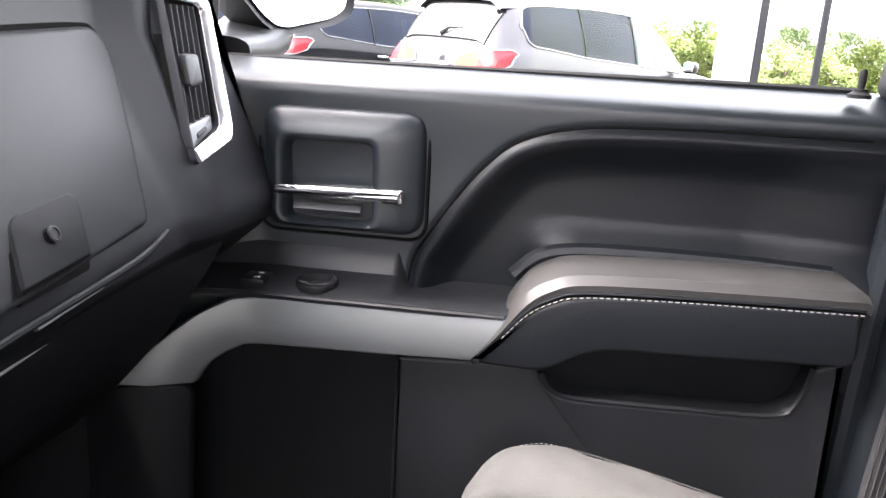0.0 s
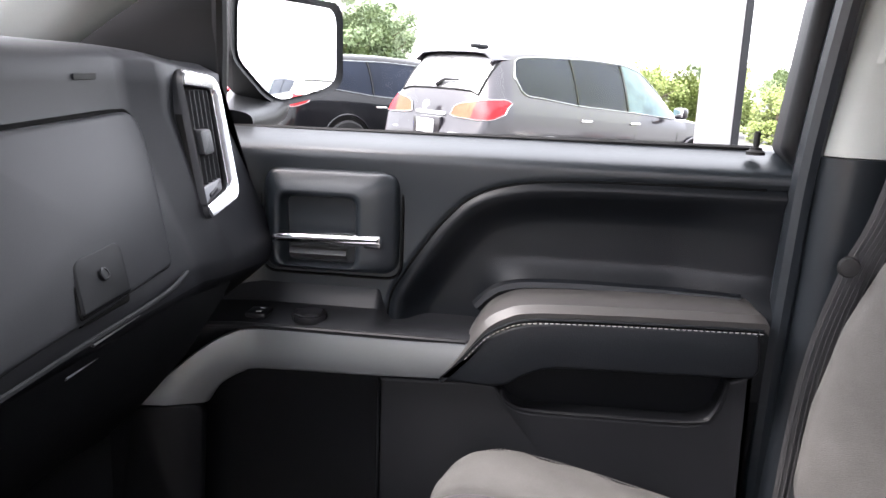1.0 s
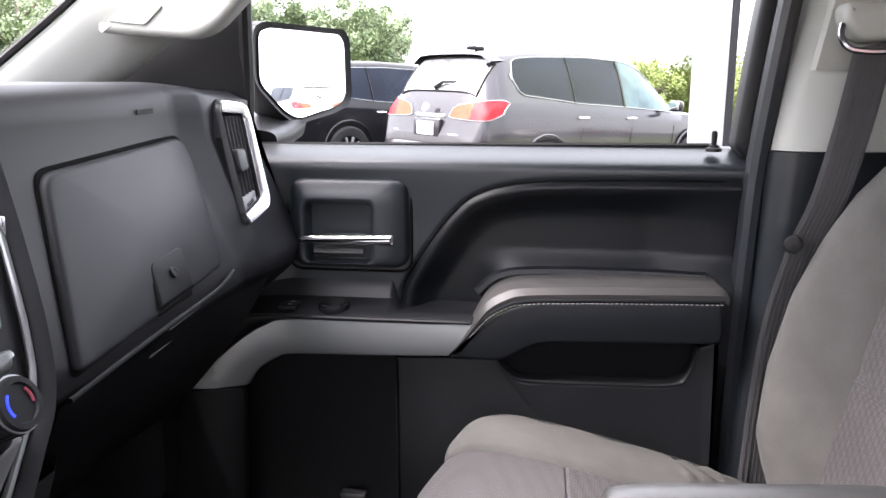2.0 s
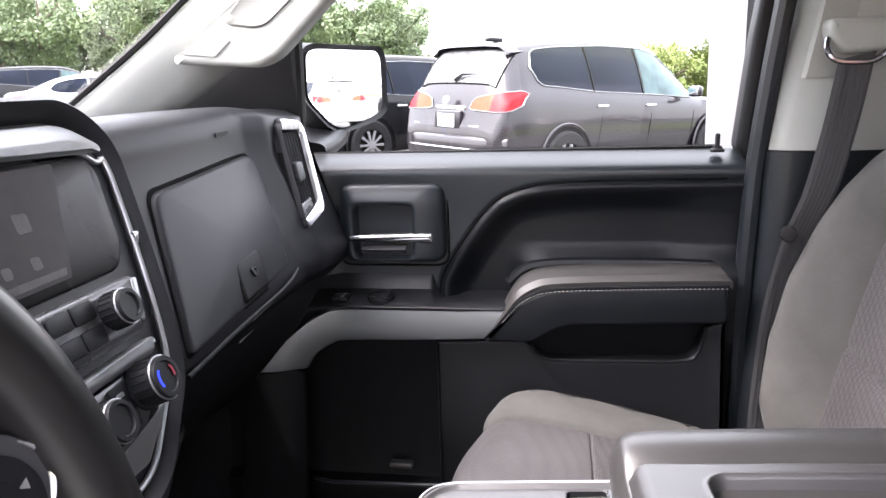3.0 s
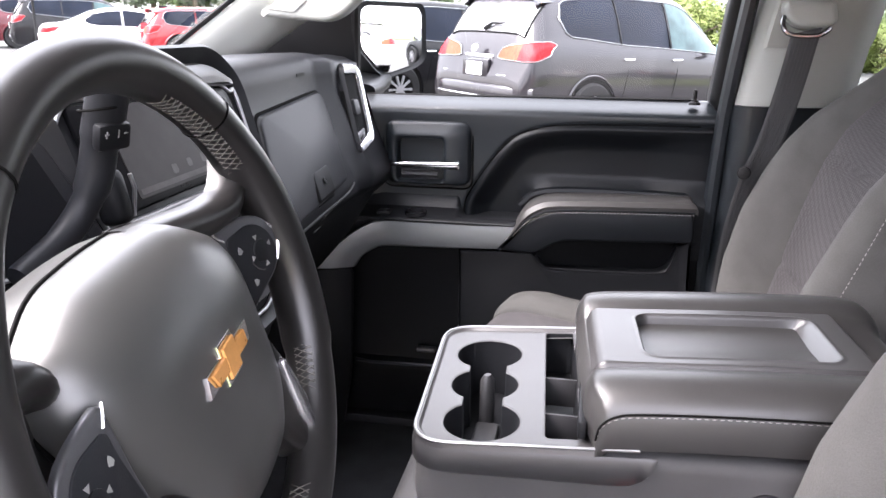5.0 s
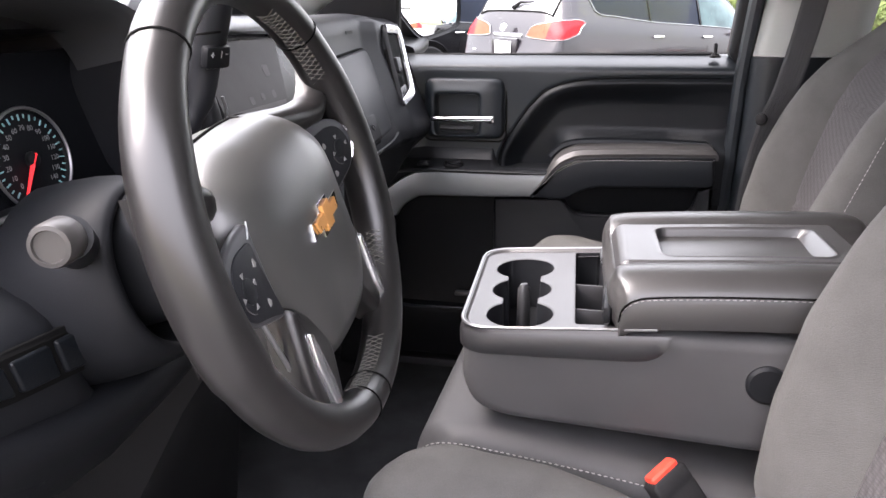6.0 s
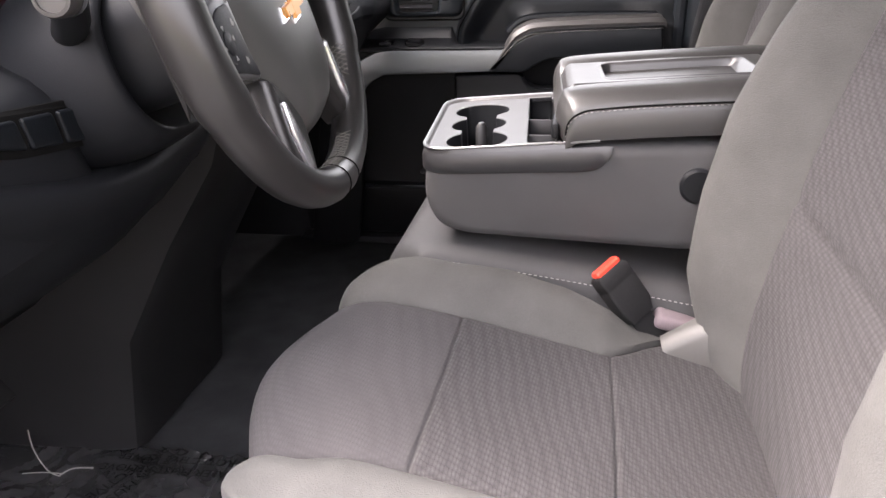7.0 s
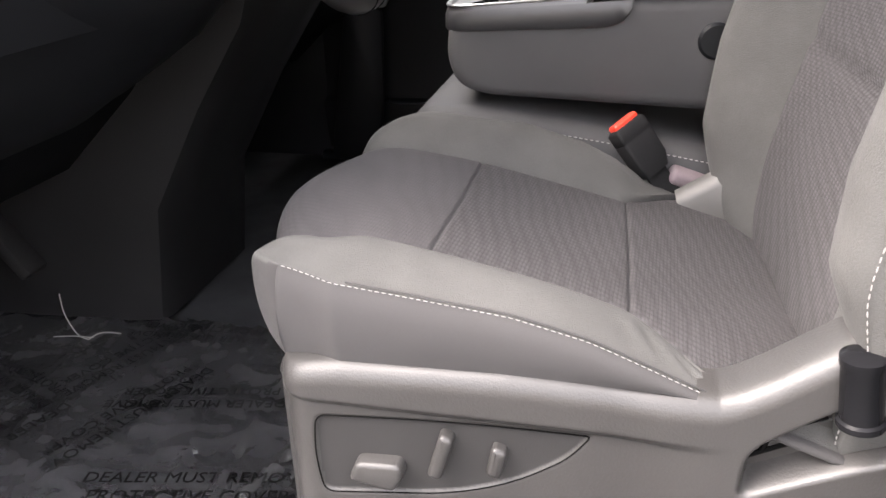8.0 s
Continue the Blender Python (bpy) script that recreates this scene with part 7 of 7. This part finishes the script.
    cols = [np.interp(fine, tab[:, 0], tab[:, k]) for k in range(1, 5)]
    ker = np.hanning(15)
    ker /= ker.sum()
    cols = [np.convolve(np.pad(c, 7, mode="edge"), ker, mode="valid") for c in cols]

    def section(x):
        """Half of the outline across the car at x, from the floor to the middle of the roof."""
        q = x / sx
        w_, zb_, zr, zf = (float(np.interp(q, fine, c)) for c in cols)
        w_, zb_, zr, zf = w_ * hw, zb_ * sz, zr * sz, zf * sz
        cab = zr - zb_
        tuck = min(1.0, max(0.0, cab / (0.6 * sz)))
        pts = [(w_ * 0.80, zf), (w_ * 0.94, zf + 0.02), (w_ * 0.985, zf + 0.13), (w_ * 1.0, zf + (zb_ - zf) * 0.42), (w_ * 0.997, zf + (zb_ - zf) * 0.65), (w_ * 0.985, zf + (zb_ - zf) * 0.85), (w_ * 0.962, zb_)]
        for f in (0.12, 0.3, 0.5, 0.7, 0.88, 1.0):
            y = w_ * (0.945 - (0.20 + 0.02 * tuck) * f - 0.03 * f * f)
            pts.append((y + 0.02 * math.sin(math.pi * f), zb_ + (cab - 0.075 * tuck) * f * (0.86 + 0.14 * tuck)))
        top = pts[-1]
        pts += [(top[0] * 0.93, top[1] + (zr - top[1]) * 0.55), (top[0] * 0.78, top[1] + (zr - top[1]) * 0.82), (top[0] * 0.45, top[1] + (zr - top[1]) * 0.97), (0.0, zr)]
        return pts

    xs_ = [-a + 0.001 + (L - 0.002) * (0.5 - 0.5 * math.cos(math.pi * k / 70)) for k in range(71)]
    rows = []
    for x in xs_:
        h_ = section(x)
        rows.append([(x, y, z) for y, z in h_] + [(x, -y, z) for y, z in h_[-2::-1]])
    part("body", loft(rows, closed_v=True, caps=True), colour, car, sharp=50)

    def side_point(x, f, s, lift):
        """On the cabin's side: f = 0 at the belt, 1 at the roof."""
        h_ = section(x)[6:13]
        t = f * 6
        k = min(int(t), 5)
        (y0, z0), (y1, z1) = h_[k], h_[k + 1]
        y, z = y0 + (y1 - y0) * (t - k), z0 + (z1 - z0) * (t - k)
        n_ = Vector((0, z1 - z0, -(y1 - y0))).normalized()
        return Vector((x, s * (y + n_.y * lift), z + n_.z * lift))

    def skin(x, z, s, lift=0.008):
        """On the flank at the height z."""
        h_ = section(x)
        for (y0, z0), (y1, z1) in zip(h_[2:], h_[3:]):
            if z0 <= z <= z1:
                y = y0 + (y1 - y0) * (z - z0) / max(z1 - z0, 1e-6)
                return Vector((x - (lift if x < -a + 0.25 * sx else 0), s * (y + lift), z))
        return Vector((x - lift, s * h_[-1][0], min(z, h_[-1][1])))

    def half_width(x, z):
        h_ = section(x)
        for (y0, z0), (y1, z1) in zip(h_[1:], h_[2:]):
            if z0 <= z <= z1:
                return y0 + (y1 - y0) * (z - z0) / max(z1 - z0, 1e-6)
        return 0.0

    def rear(y, z):
        """Where the tail of the body lies at y, z."""
        for k in range(160):
            if half_width(-a + 0.005 * k, z) >= abs(y):
                return -a + 0.005 * k
        return -a + 0.6

    def top_point(x, u, lift):
        """On the roof or rear glass: u from -1 to 1 across."""
        h_ = section(x)[11:]
        ys = [p[0] for p in h_][::-1]
        zz = [p[1] for p in h_][::-1]
        y = abs(u) * ys[-1]
        return Vector((x, math.copysign(y, u) if u else 0.0, float(np.interp(y, ys, zz)))) + Vector((-0.75, 0, 0.6)) * lift

    gl = M["car_glass"]
    if suv:
        spans = [(-1.98, -1.00), (-0.95, -0.04), (0.02, 1.04)]
        lo, hi = 0.10, 0.90
    else:
        spans = [(-1.25, -0.32), (-0.26, 0.88)]
        lo, hi = 0.16, 0.90
    first, last = spans[0][0] * sx, spans[-1][1] * sx

    def bounds(x):
        """Lower and upper edge of the side glass at x, closing at both ends."""
        r0, r1 = (0.20, 0.75) if suv else (0.55, 0.7)
        e0 = min(1.0, max(0.0, (x - first) / r0))
        e1 = min(1.0, max(0.0, (last - x) / r1))
        up = lo + (hi - lo) * (0.5 + 0.5 * math.sqrt(1 - (1 - e0) ** 2)) if e0 < 1 else hi
        dn = lo + (0.5 * (hi - lo)) * (1 - math.sqrt(1 - (1 - e0) ** 2)) if e0 < 1 else lo
        dn += 0.14 * smooth(-0.7, -1.95, x / sx) if suv else 0.0
        return dn, up

    for s in (-1, 1):
        for b, e in spans:
            rows = []
            for i in range(13):
                x = (b + (e - b) * i / 12) * sx
                dn, up = bounds(x)
                rows.append([side_point(x, dn + (up - dn) * j / 7, s, 0.006) for j in range(8)])
            part("side_window", loft(rows), M["door_glass"] if suv and e == spans[-1][1] else gl, car, "pale green front side window" if suv and e == spans[-1][1] else "dark side window")
        lowl, upl = [], []
        for i in range(41):
            x = first + (last - first) * i / 40
            dn, up = bounds(x)
            lowl.append(side_point(x, dn - 0.02, s, 0.010))
            upl.append(side_point(x, up + 0.02, s, 0.010))
        part("window_trim", tube(lowl + upl[::-1], 0.007, 6, closed=True), M["silver"] if suv else M["black"], car, "bright window surround" if suv else "")
        for _, e in spans[:-1]:
            x = (e + 0.025) * sx
            part("pillar", tube([side_point(x, f, s, 0.006) for f in (0.08, 0.4, 0.7, 0.92)], 0.018, 6, flat=0.4), M["black"], car)
        zc, hh = (1.05 * sz, 0.112) if suv else (0.80 * sz, 0.080)
        lamp = []
        for i in range(9):
            v = i / 8 * 2 - 1
            row = []
            for j in range(19):
                u = j / 18
                endr = math.sqrt(max(0.0, 1 - max(0.0, (0.14 - u) / 0.14) ** 2 * v * v * 0.5)) * (1 - 0.45 * max(0.0, (u - 0.72) / 0.28) ** 1.5)
                z = zc + v * hh * (0.62 + 0.38 * min(1.0, u / 0.5)) * endr + 0.05 * u
                if u < 0.58:
                    y = hw * (0.38 + 0.03 * v + (0.50 - 0.03 * v) * u / 0.58)
                    p = Vector((rear(y, z) - 0.014, s * y, z))
                else:
                    x = rear(hw * 0.88, z) - 0.010 + 0.24 * ((u - 0.58) / 0.42) ** 1.2
                    p = Vector((x, s * (max(half_width(x, z), hw * 0.88) + 0.012), z))
                row.append(p)
            lamp.append(row)
        lr = part("tail_lamp", loft([r_[7:] for r_ in lamp]), M["tail_red"], car, "red tail lamp")
        part("lamp_inner", loft([r_[:8] for r_ in lamp]), M["tail_amber"] if suv else M["tail_red"], lr, "pale amber inner lens" if suv else "")
        edge = lamp[0] + [r_[-1] for r_ in lamp[1:]] + lamp[-1][-2::-1] + [r_[0] for r_ in lamp[-2:0:-1]]
        part("lamp_trim", tube(edge, 0.006, 5, closed=True), M["silver"], lr)
        part("head_lamp", slab(rounded([(-0.15, -0.07), (0.13, -0.05), (0.15, 0.05), (-0.12, 0.07)], 0.03, 4), lambda u, v, w, s=s: (a - 0.34 * sx - 0.5 * abs(u) + w, s * hw * 0.72 + u, 0.74 * sz + v), 0.10, 0.03), M["bright"], car, "clear head lamp")
        zm = (1.12 if suv else 0.98) * sz
        dm = part("door_mirror", rbox((0.90 * sx, s * (hw + 0.10), zm), (0.12, 0.20, 0.15), 0.05, 3), colour, car)
        part("mirror_glass", rbox((0.84 * sx, s * (hw + 0.10), zm), (0.008, 0.15, 0.10), 0.003), M["mirror"], dm)
        for x in ((0.10, -0.86) if suv else (0.10, -0.80)):
            zh = (0.97 if suv else 0.80) * sz - 0.02 * x
            p = skin(x * sx, zh, s, 0.016)
            part("door_handle", rbox(tuple(p), (0.19, 0.035, 0.034), 0.014, 3), M["chrome"] if suv else colour, car, "chrome door handle" if suv else "")
        for x in ((0.96, 0.0, -0.98) if suv else (0.80, -0.28, -1.05)):
            part("door_gap", tube([skin(x * sx + 0.03 * k, (0.34 + 0.13 * k) * sz, s, 0.0) for k in range(5)], 0.005, 4), M["gap"], car)
        part("sill_strip", tube([skin(x * sx, (0.36 if suv else 0.30) * sz, s, 0.004) for x in (-1.0, -0.5, 0, 0.5, 1.0)], 0.02, 6), M["black"], car)
        wb2 = (1.50 if suv else 1.36) * sx
        for x in (-wb2, wb2):
            R_ = 0.435 if suv else 0.38
            zc_ = 0.385 if suv else 0.335
            wheel_parts(car, x, s * (hw + 0.004), s, 0.375 if suv else 0.325)
            part("wheel_arch", lathe([(R_, 0.0), (R_, 0.008), (R_ * 0.96, 0.012), (R_ * 0.92, 0.004), (0.05, 0.003)], (x, s * (hw - 0.010), zc_), (0, s, 0), 36), M["gap"], car, "dark wheel arch")
            part("arch_lip", tube([Vector((x + R_ * 1.02 * math.cos(t), s * (hw + 0.002 - 0.02 * max(0, math.sin(t) - 0.5)), zc_ + R_ * 1.02 * math.sin(t))) for t in [math.pi * (-0.06 + 1.12 * k / 22) for k in range(23)]], 0.018, 6), colour, car)
    # rear glass and windscreen
    if suv:
        xr0, xr1, xf0, xf1 = -2.385, -2.13, 0.50, 1.18
    else:
        xr0, xr1, xf0, xf1 = -1.70, -1.00, 0.34, 1.10
    rg = part("rear_window", loft([[top_point((xr0 + (xr1 - xr0) * i / 8) * sx, -0.97 + 1.94 * j / 12, 0.008) for j in range(13)] for i in range(9)]), M["rear_glass"], car, "rear window with the white sky's reflection in its colour")
    edge = [top_point(xr0 * sx, -0.97 + 1.94 * j / 12, 0.010) for j in range(13)] + [top_point((xr0 + (xr1 - xr0) * i / 8) * sx, 0.97, 0.010) for i in range(1, 9)] + [top_point(xr1 * sx, 0.97 - 1.94 * j / 12, 0.010) for j in range(1, 13)] + [top_point((xr1 + (xr0 - xr1) * i / 8) * sx, -0.97, 0.010) for i in range(1, 8)]
    part("window_seal", tube(edge, 0.012, 5, closed=True), M["rubber"], rg)
    part("windscreen", loft([[top_point((xf0 + (xf1 - xf0) * i / 8) * sx, -0.97 + 1.94 * j / 12, 0.0) + Vector((0.006, 0, 0.006)) for j in range(13)] for i in range(9)]), gl, car)
    if suv:
        part("rear_spoiler", loft([[top_point((-2.06 + dx_) * sx, -0.98 + 1.96 * j / 10, 0.0) + Vector((ox, 0, oz)) for j in range(11)] for dx_, ox, oz in ((0.10, 0, 0.006), (0.0, -0.02, 0.030), (-0.03, -0.10, 0.035), (-0.04, -0.12, 0.020), (-0.02, -0.02, -0.01))]), colour, car)
        part("wiper", tube([top_point(-2.375 * sx, 0.05, 0.03), top_point(-2.345 * sx, -0.12, 0.045), top_point(-2.34 * sx, -0.45, 0.04)], [0.028, 0.018, 0.010], 6), M["rubber"], rg)
        fin = Vector((-1.85 * sx, 0, 1.755 * sz))
        part("aerial", join(rbox(fin + Vector((0.05, 0, 0.02)), (0.26, 0.07, 0.05), 0.02), tube([fin + Vector((0.05, 0, 0.03)), fin + Vector((-0.03, 0, 0.34))], 0.006, 5)), M["black"], car)
    zp = (0.86 if suv else 0.62) * sz
    xp = rear(0.16, zp - 0.07) - 0.012
    part("plate_recess", rbox((xp + 0.035, 0, zp), (0.06, 0.50, 0.22), 0.02), colour, car)
    pl = part("number_plate", rbox((xp - 0.004, 0, zp - 0.005), (0.012, 0.31, 0.155), 0.004), M["plate"], car, "white plate")
    part("plate_bar", rbox((xp - 0.0115, 0, zp - 0.005), (0.002, 0.22, 0.05), 0.0), M["grey"], pl)
    part("handle_bar", rbox((rear(0.25, zp + 0.145) + 0.005, 0, zp + 0.145), (0.06, 0.56, 0.050), 0.018), M["chrome"] if suv else colour, car)
    part("bumper", loft([[(-a - 0.045 + 0.16 * (y / hw) ** 4 + dx_, y, z * sz) for y in [hw * 0.97 * (k / 8 - 1) for k in range(17)]] for dx_, z in ((0.12, 0.70), (0.02, 0.685), (0.0, 0.66), (0.0, 0.56), (0.03, 0.44), (0.12, 0.34))]), colour, car, sharp=60)
    part("bumper_strip", tube([(-a - 0.052 + 0.16 * (y / hw) ** 4, y, 0.545 * sz) for y in [hw * 0.93 * (k / 8 - 1) for k in range(17)]], 0.010, 6), M["bright"] if suv else M["black"], car)
    if suv:
        part("badge", lathe([(0.055, 0), (0.05, 0.012), (0.03, 0.014)], (rear(0, zp + 0.235) - 0.004, 0, zp + 0.235), (-1, 0, 0.35), 20), M["chrome"], car)
        for y, l in ((-0.50, 0.17), (0.62, 0.09)):
            part("badge_bar", rbox((rear(y, zp - 0.06) - 0.004, y, zp - 0.06), (0.012, l, 0.020), 0.004), M["bright"], car, "small bright badge bar")
        part("tailgate_gap", tube([skin(-a + 0.30, 1.0 * sz, -1, 0.003), Vector((-a + 0.10, -hw * 0.72, 0.95 * sz)), Vector((-a + 0.05, -hw * 0.70, 0.70 * sz))], 0.005, 4), M["gap"], car)
    return car


def park(ob, x, y, deg):
    """Set a car down with its own origin at x, y of the lot, its nose turned by deg from the truck's rear."""
    ob.matrix_world = OUT @ Matrix.Translation((x, y, 0.0)) @ Matrix.Rotation(radians(deg), 4, "Z")
    return ob


def again(ob, x, y, deg, label=""):
    c = copy_thing(ob, OUT @ Matrix.Translation((x, y, 0.0)) @ Matrix.Rotation(radians(deg), 4, "Z"))
    return tagged(c, label)


suv_plum = make_car("parked_suv", M["plum"], "dark plum sport utility car with bright window surround", 5.12, 2.00, 1.86, True)
HEAD = radians(47)
hub = Vector((0.0, 8.95))
ctr = hub + 1.50 * Vector((math.cos(HEAD), math.sin(HEAD))) + 0.95 * Vector((-math.sin(HEAD), math.cos(HEAD)))
park(suv_plum, ctr.x, ctr.y, 47)
suv_black = make_car("parked_suv", M["jet"], "black sport utility car beside a plum one", 4.9, 1.92, 1.72, True)
park(suv_black, -2.7, 12.6, 50)
suv_white = make_car("parked_suv", M["white"], "white sport utility car seen in the door mirror", 4.8, 1.9, 1.70, True)
park(suv_white, 24.5, 8.4, -6)
sedan_white = make_car("parked_sedan", M["white"], "white sedan parked at the edge of the lot", 4.8, 1.84, 1.46, False)
park(sedan_white, -13.4, 20.3, 40)
suv_grey = make_car("parked_suv", M["jet"], "black sport utility car at the edge of the lot", 4.8, 1.9, 1.72, True)
park(suv_grey, -16.2, 22.6, 40)
sedan_red = make_car("parked_sedan", M["red"], "red hatchback parked beside a white sedan", 4.4, 1.8, 1.52, True)
park(sedan_red, -10.6, 20.4, 40)
again(suv_white, -9.3, 22.6, 40, "white sport utility car at the edge of the lot")
suv_maroon = make_car("parked_suv", M["maroon"], "maroon sport utility car in a row of parked cars", 4.8, 1.9, 1.72, True)
park(suv_maroon, -18.9, 24.6, 40)
again(suv_black, 25.5, 13.0, -6, "black sport utility car seen in the door mirror")

# silver panel post beside the truck
post = thing("panel_post", "upright silver square metal post, side shade coloured on", "post", (1.28, 5.9, GROUND))
part("panel", rbox((1.265, 5.93, 2.2), (0.26, 0.06, 4.4), 0.006), M["pole_metal"], post)
# the shade of the turned side, as a strip in dark colour
part("shade_strip", rbox((1.425, 5.95, 2.2), (0.055, 0.10, 4.4), 0.006), M["dash"], post, "dark strip giving the post's side its shade")
post2 = thing("thin_post", "thin dark metal post beside a silver one", "post", (1.85, 5.95, GROUND))
part("shaft", rbox((1.85, 5.95, 2.2), (0.045, 0.045, 4.4), 0.006), M["dash"], post2)
part("foot", rbox((1.85, 5.95, GROUND + 0.01), (0.14, 0.14, 0.03), 0.006), M["dash"], post2)

# trees
def tree(name, h, seed, leaf, label):
    rnd = random.Random(seed)
    t = thing(name, label, "tree", (0, 0, 0), "trees")
    limbs = [tube([(0, 0, -0.3), (0.06 * h * rnd.uniform(-0.3, 0.3), 0.03 * h * rnd.uniform(-1, 1), h * 0.35), (0.05 * h * rnd.uniform(-1, 1), 0, h * 0.8)], [h * 0.03, h * 0.022, h * 0.006], 7)]
    tips = []
    for k in range(9):
        a = 2 * math.pi * k / 9 + rnd.uniform(-0.3, 0.3)
        z0 = h * rnd.uniform(0.2, 0.6)
        ln = h * rnd.uniform(0.18, 0.34)
        e = Vector((math.cos(a) * ln, math.sin(a) * ln, z0 + h * rnd.uniform(0.08, 0.3)))
        limbs.append(tube([(0, 0, z0), (e.x * 0.5, e.y * 0.5, z0 + (e.z - z0) * 0.4), e], [h * 0.012, h * 0.008, h * 0.003], 5))
        tips.append(e)
    part("trunk", join(*limbs), M["bark"], t)
    clumps = [(e, h * rnd.uniform(0.09, 0.16)) for e in tips]
    clumps += [(Vector((rnd.uniform(-0.2, 0.2) * h, rnd.uniform(-0.2, 0.2) * h, h * rnd.uniform(0.25, 0.92))), h * rnd.uniform(0.08, 0.15)) for _ in range(16)]
    vs, fs = [], []
    for c, rad in clumps:
        for _ in range(260):
            d = Vector((rnd.gauss(0, 1), rnd.gauss(0, 1), rnd.gauss(0, 0.8)))
            d = d.normalized() * rad * rnd.uniform(0.55, 1.1)
            p = c + d
            s = h * rnd.uniform(0.011, 0.025)
            u = Vector((rnd.gauss(0, 1), rnd.gauss(0, 1), rnd.gauss(0, 1))).normalized()
            v = u.orthogonal().normalized()
            k = len(vs)
            vs += [p - u * s, p + v * s * 0.6, p + u * s, p - v * s * 0.6]
            fs.append((k, k + 1, k + 2, k + 3))
    me = bpy.data.meshes.new("crown")
    me.from_pydata([tuple(v) for v in vs], [], fs)
    me.materials.append(leaf)
    part("crown", me, leaf, t)
    return t


kinds = [tree("tree", 9.0, 5 + k, M["leaf"], "leafy green tree in a far wood") for k in range(3)]
rnd = random.Random(11)
spots = []
for k in range(90):
    f = k / 89
    x = -92 + 72 * f + rnd.uniform(-2, 2)
    y = 52 + 40 * f + rnd.uniform(-3, 12)
    spots.append((x, y, rnd.uniform(0.85, 1.25)))
for k in range(34):
    spots.append((4 + 1.6 * k + rnd.uniform(-1, 1), 62 + rnd.uniform(-5, 12), rnd.uniform(0.32, 0.46)))
for k in range(26):
    spots.append((-44 + 2.6 * k + rnd.uniform(-2, 2), 135 + rnd.uniform(-5, 8), rnd.uniform(0.42, 0.62)))
for k, (x, y, s) in enumerate(spots):
    src = kinds[k % 3]
    m4 = OUT @ Matrix.Translation((x, y, 0)) @ Matrix.Rotation(rnd.uniform(0, 6.28), 4, "Z")
    if k < 3:
        src.matrix_world = m4 @ Matrix.Scale(s, 4)
    else:
        c = copy_thing(src, m4)
        c.scale = (s, s, s)
bush = tree("bush", 3.0, 31, M["bush_leaf"], "bright green bush beyond the car park")
tagged(bush, category="bush")
bush["group"] = "bushes"
bush.matrix_world = OUT @ Matrix.Translation((2.4, 27, -0.7))
for k in range(9):
    c = copy_thing(bush, OUT @ Matrix.Translation((3.3 + 1.0 * k, 27 + rnd.uniform(-1, 2.5), -0.7)) @ Matrix.Rotation(rnd.uniform(0, 6.28), 4, "Z"))
    q = rnd.uniform(0.75, 1.15)
    c.scale = (q, q, q)

# poles and far building
for nm, x, y, h, r_, mat, lab in (("light_pole", -15.4, 33.0, 9.0, 0.11, "pole_white", "white light pole at the edge of the car park"), ("light_pole", 9.0, 46.0, 12.0, 0.10, "pole_white", "thin pale light pole beyond the car park"), ("utility_pole", -27.0, 33.0, 11.0, 0.20, "bark", "brown wooden utility pole")):
    pl = thing(nm, lab, "pole", (0, 0, 0))
    part("shaft", tube([(0, 0, -0.2), (0, 0, h)], [r_, r_ * 0.75], 12), M[mat], pl)
    if nm == "light_pole":
        part("base", lathe([(0.3, 0), (0.3, 0.6), (0.26, 0.65)], (0, 0, -0.05), (0, 0, 1), 16), M["roofing"], pl)
    pl.matrix_world = OUT @ Matrix.Translation((x, y, 0))
bld = thing("far_building", "low red building with grey roof far off", "building", (0, 0, 0))
part("wall", rbox((0, 0, 2.2), (15, 10, 4.4), 0.05), M["brick"], bld)
part("roof", loft([[(-8.0, y, z), (8.0, y, z)] for y, z in ((-5.6, 4.3), (0, 6.4), (5.6, 4.3))]), M["roofing"], bld)
for k in range(5):
    part("window", rbox((-6 + 3 * k, -5.02, 2.0), (1.4, 0.08, 1.4), 0.02), M["car_glass"], bld)
bld.matrix_world = OUT @ Matrix.Translation((-30, 118, 0.0)) @ Matrix.Rotation(radians(10), 4, "Z")

# the truck's own bonnet and aerial
truck = thing("truck_front", "dark painted truck bonnet seen over the dashboard", "truck body", (-1.6, 0.055, 0.9))
part("bonnet", loft([[(x, 0.055 + dy, z - 0.10 * (dy / 0.95) ** 4) for dy in (-0.95, -0.8, -0.5, 0.0, 0.5, 0.8, 0.95)] for x, z in ((-1.02, 1.43), (-1.3, 1.42), (-1.9, 1.38), (-2.3, 1.32), (-2.42, 1.22))]), M["truck"], truck)
for s in (-1, 1):
    part("wing", rbox((-1.72, 0.055 + s * 0.94, 0.95), (1.42, 0.06, 0.66), 0.03), M["truck"], truck)
part("grille", rbox((-2.44, 0.055, 0.95), (0.06, 1.9, 0.60), 0.03), M["black"], truck)
aer = part("aerial", tube([(-1.22, 0.86, 1.36), (-1.20, 0.86, 2.15)], [0.0035, 0.002], 6), M["rubber"], truck, "thin black aerial")
roof_out = solo("truck_roof", rbox((0.66, 0.055, 2.00), (1.96, 1.66, 0.03), 0.012), M["truck"], "dark painted truck roof panel", "truck body", kind="structure")
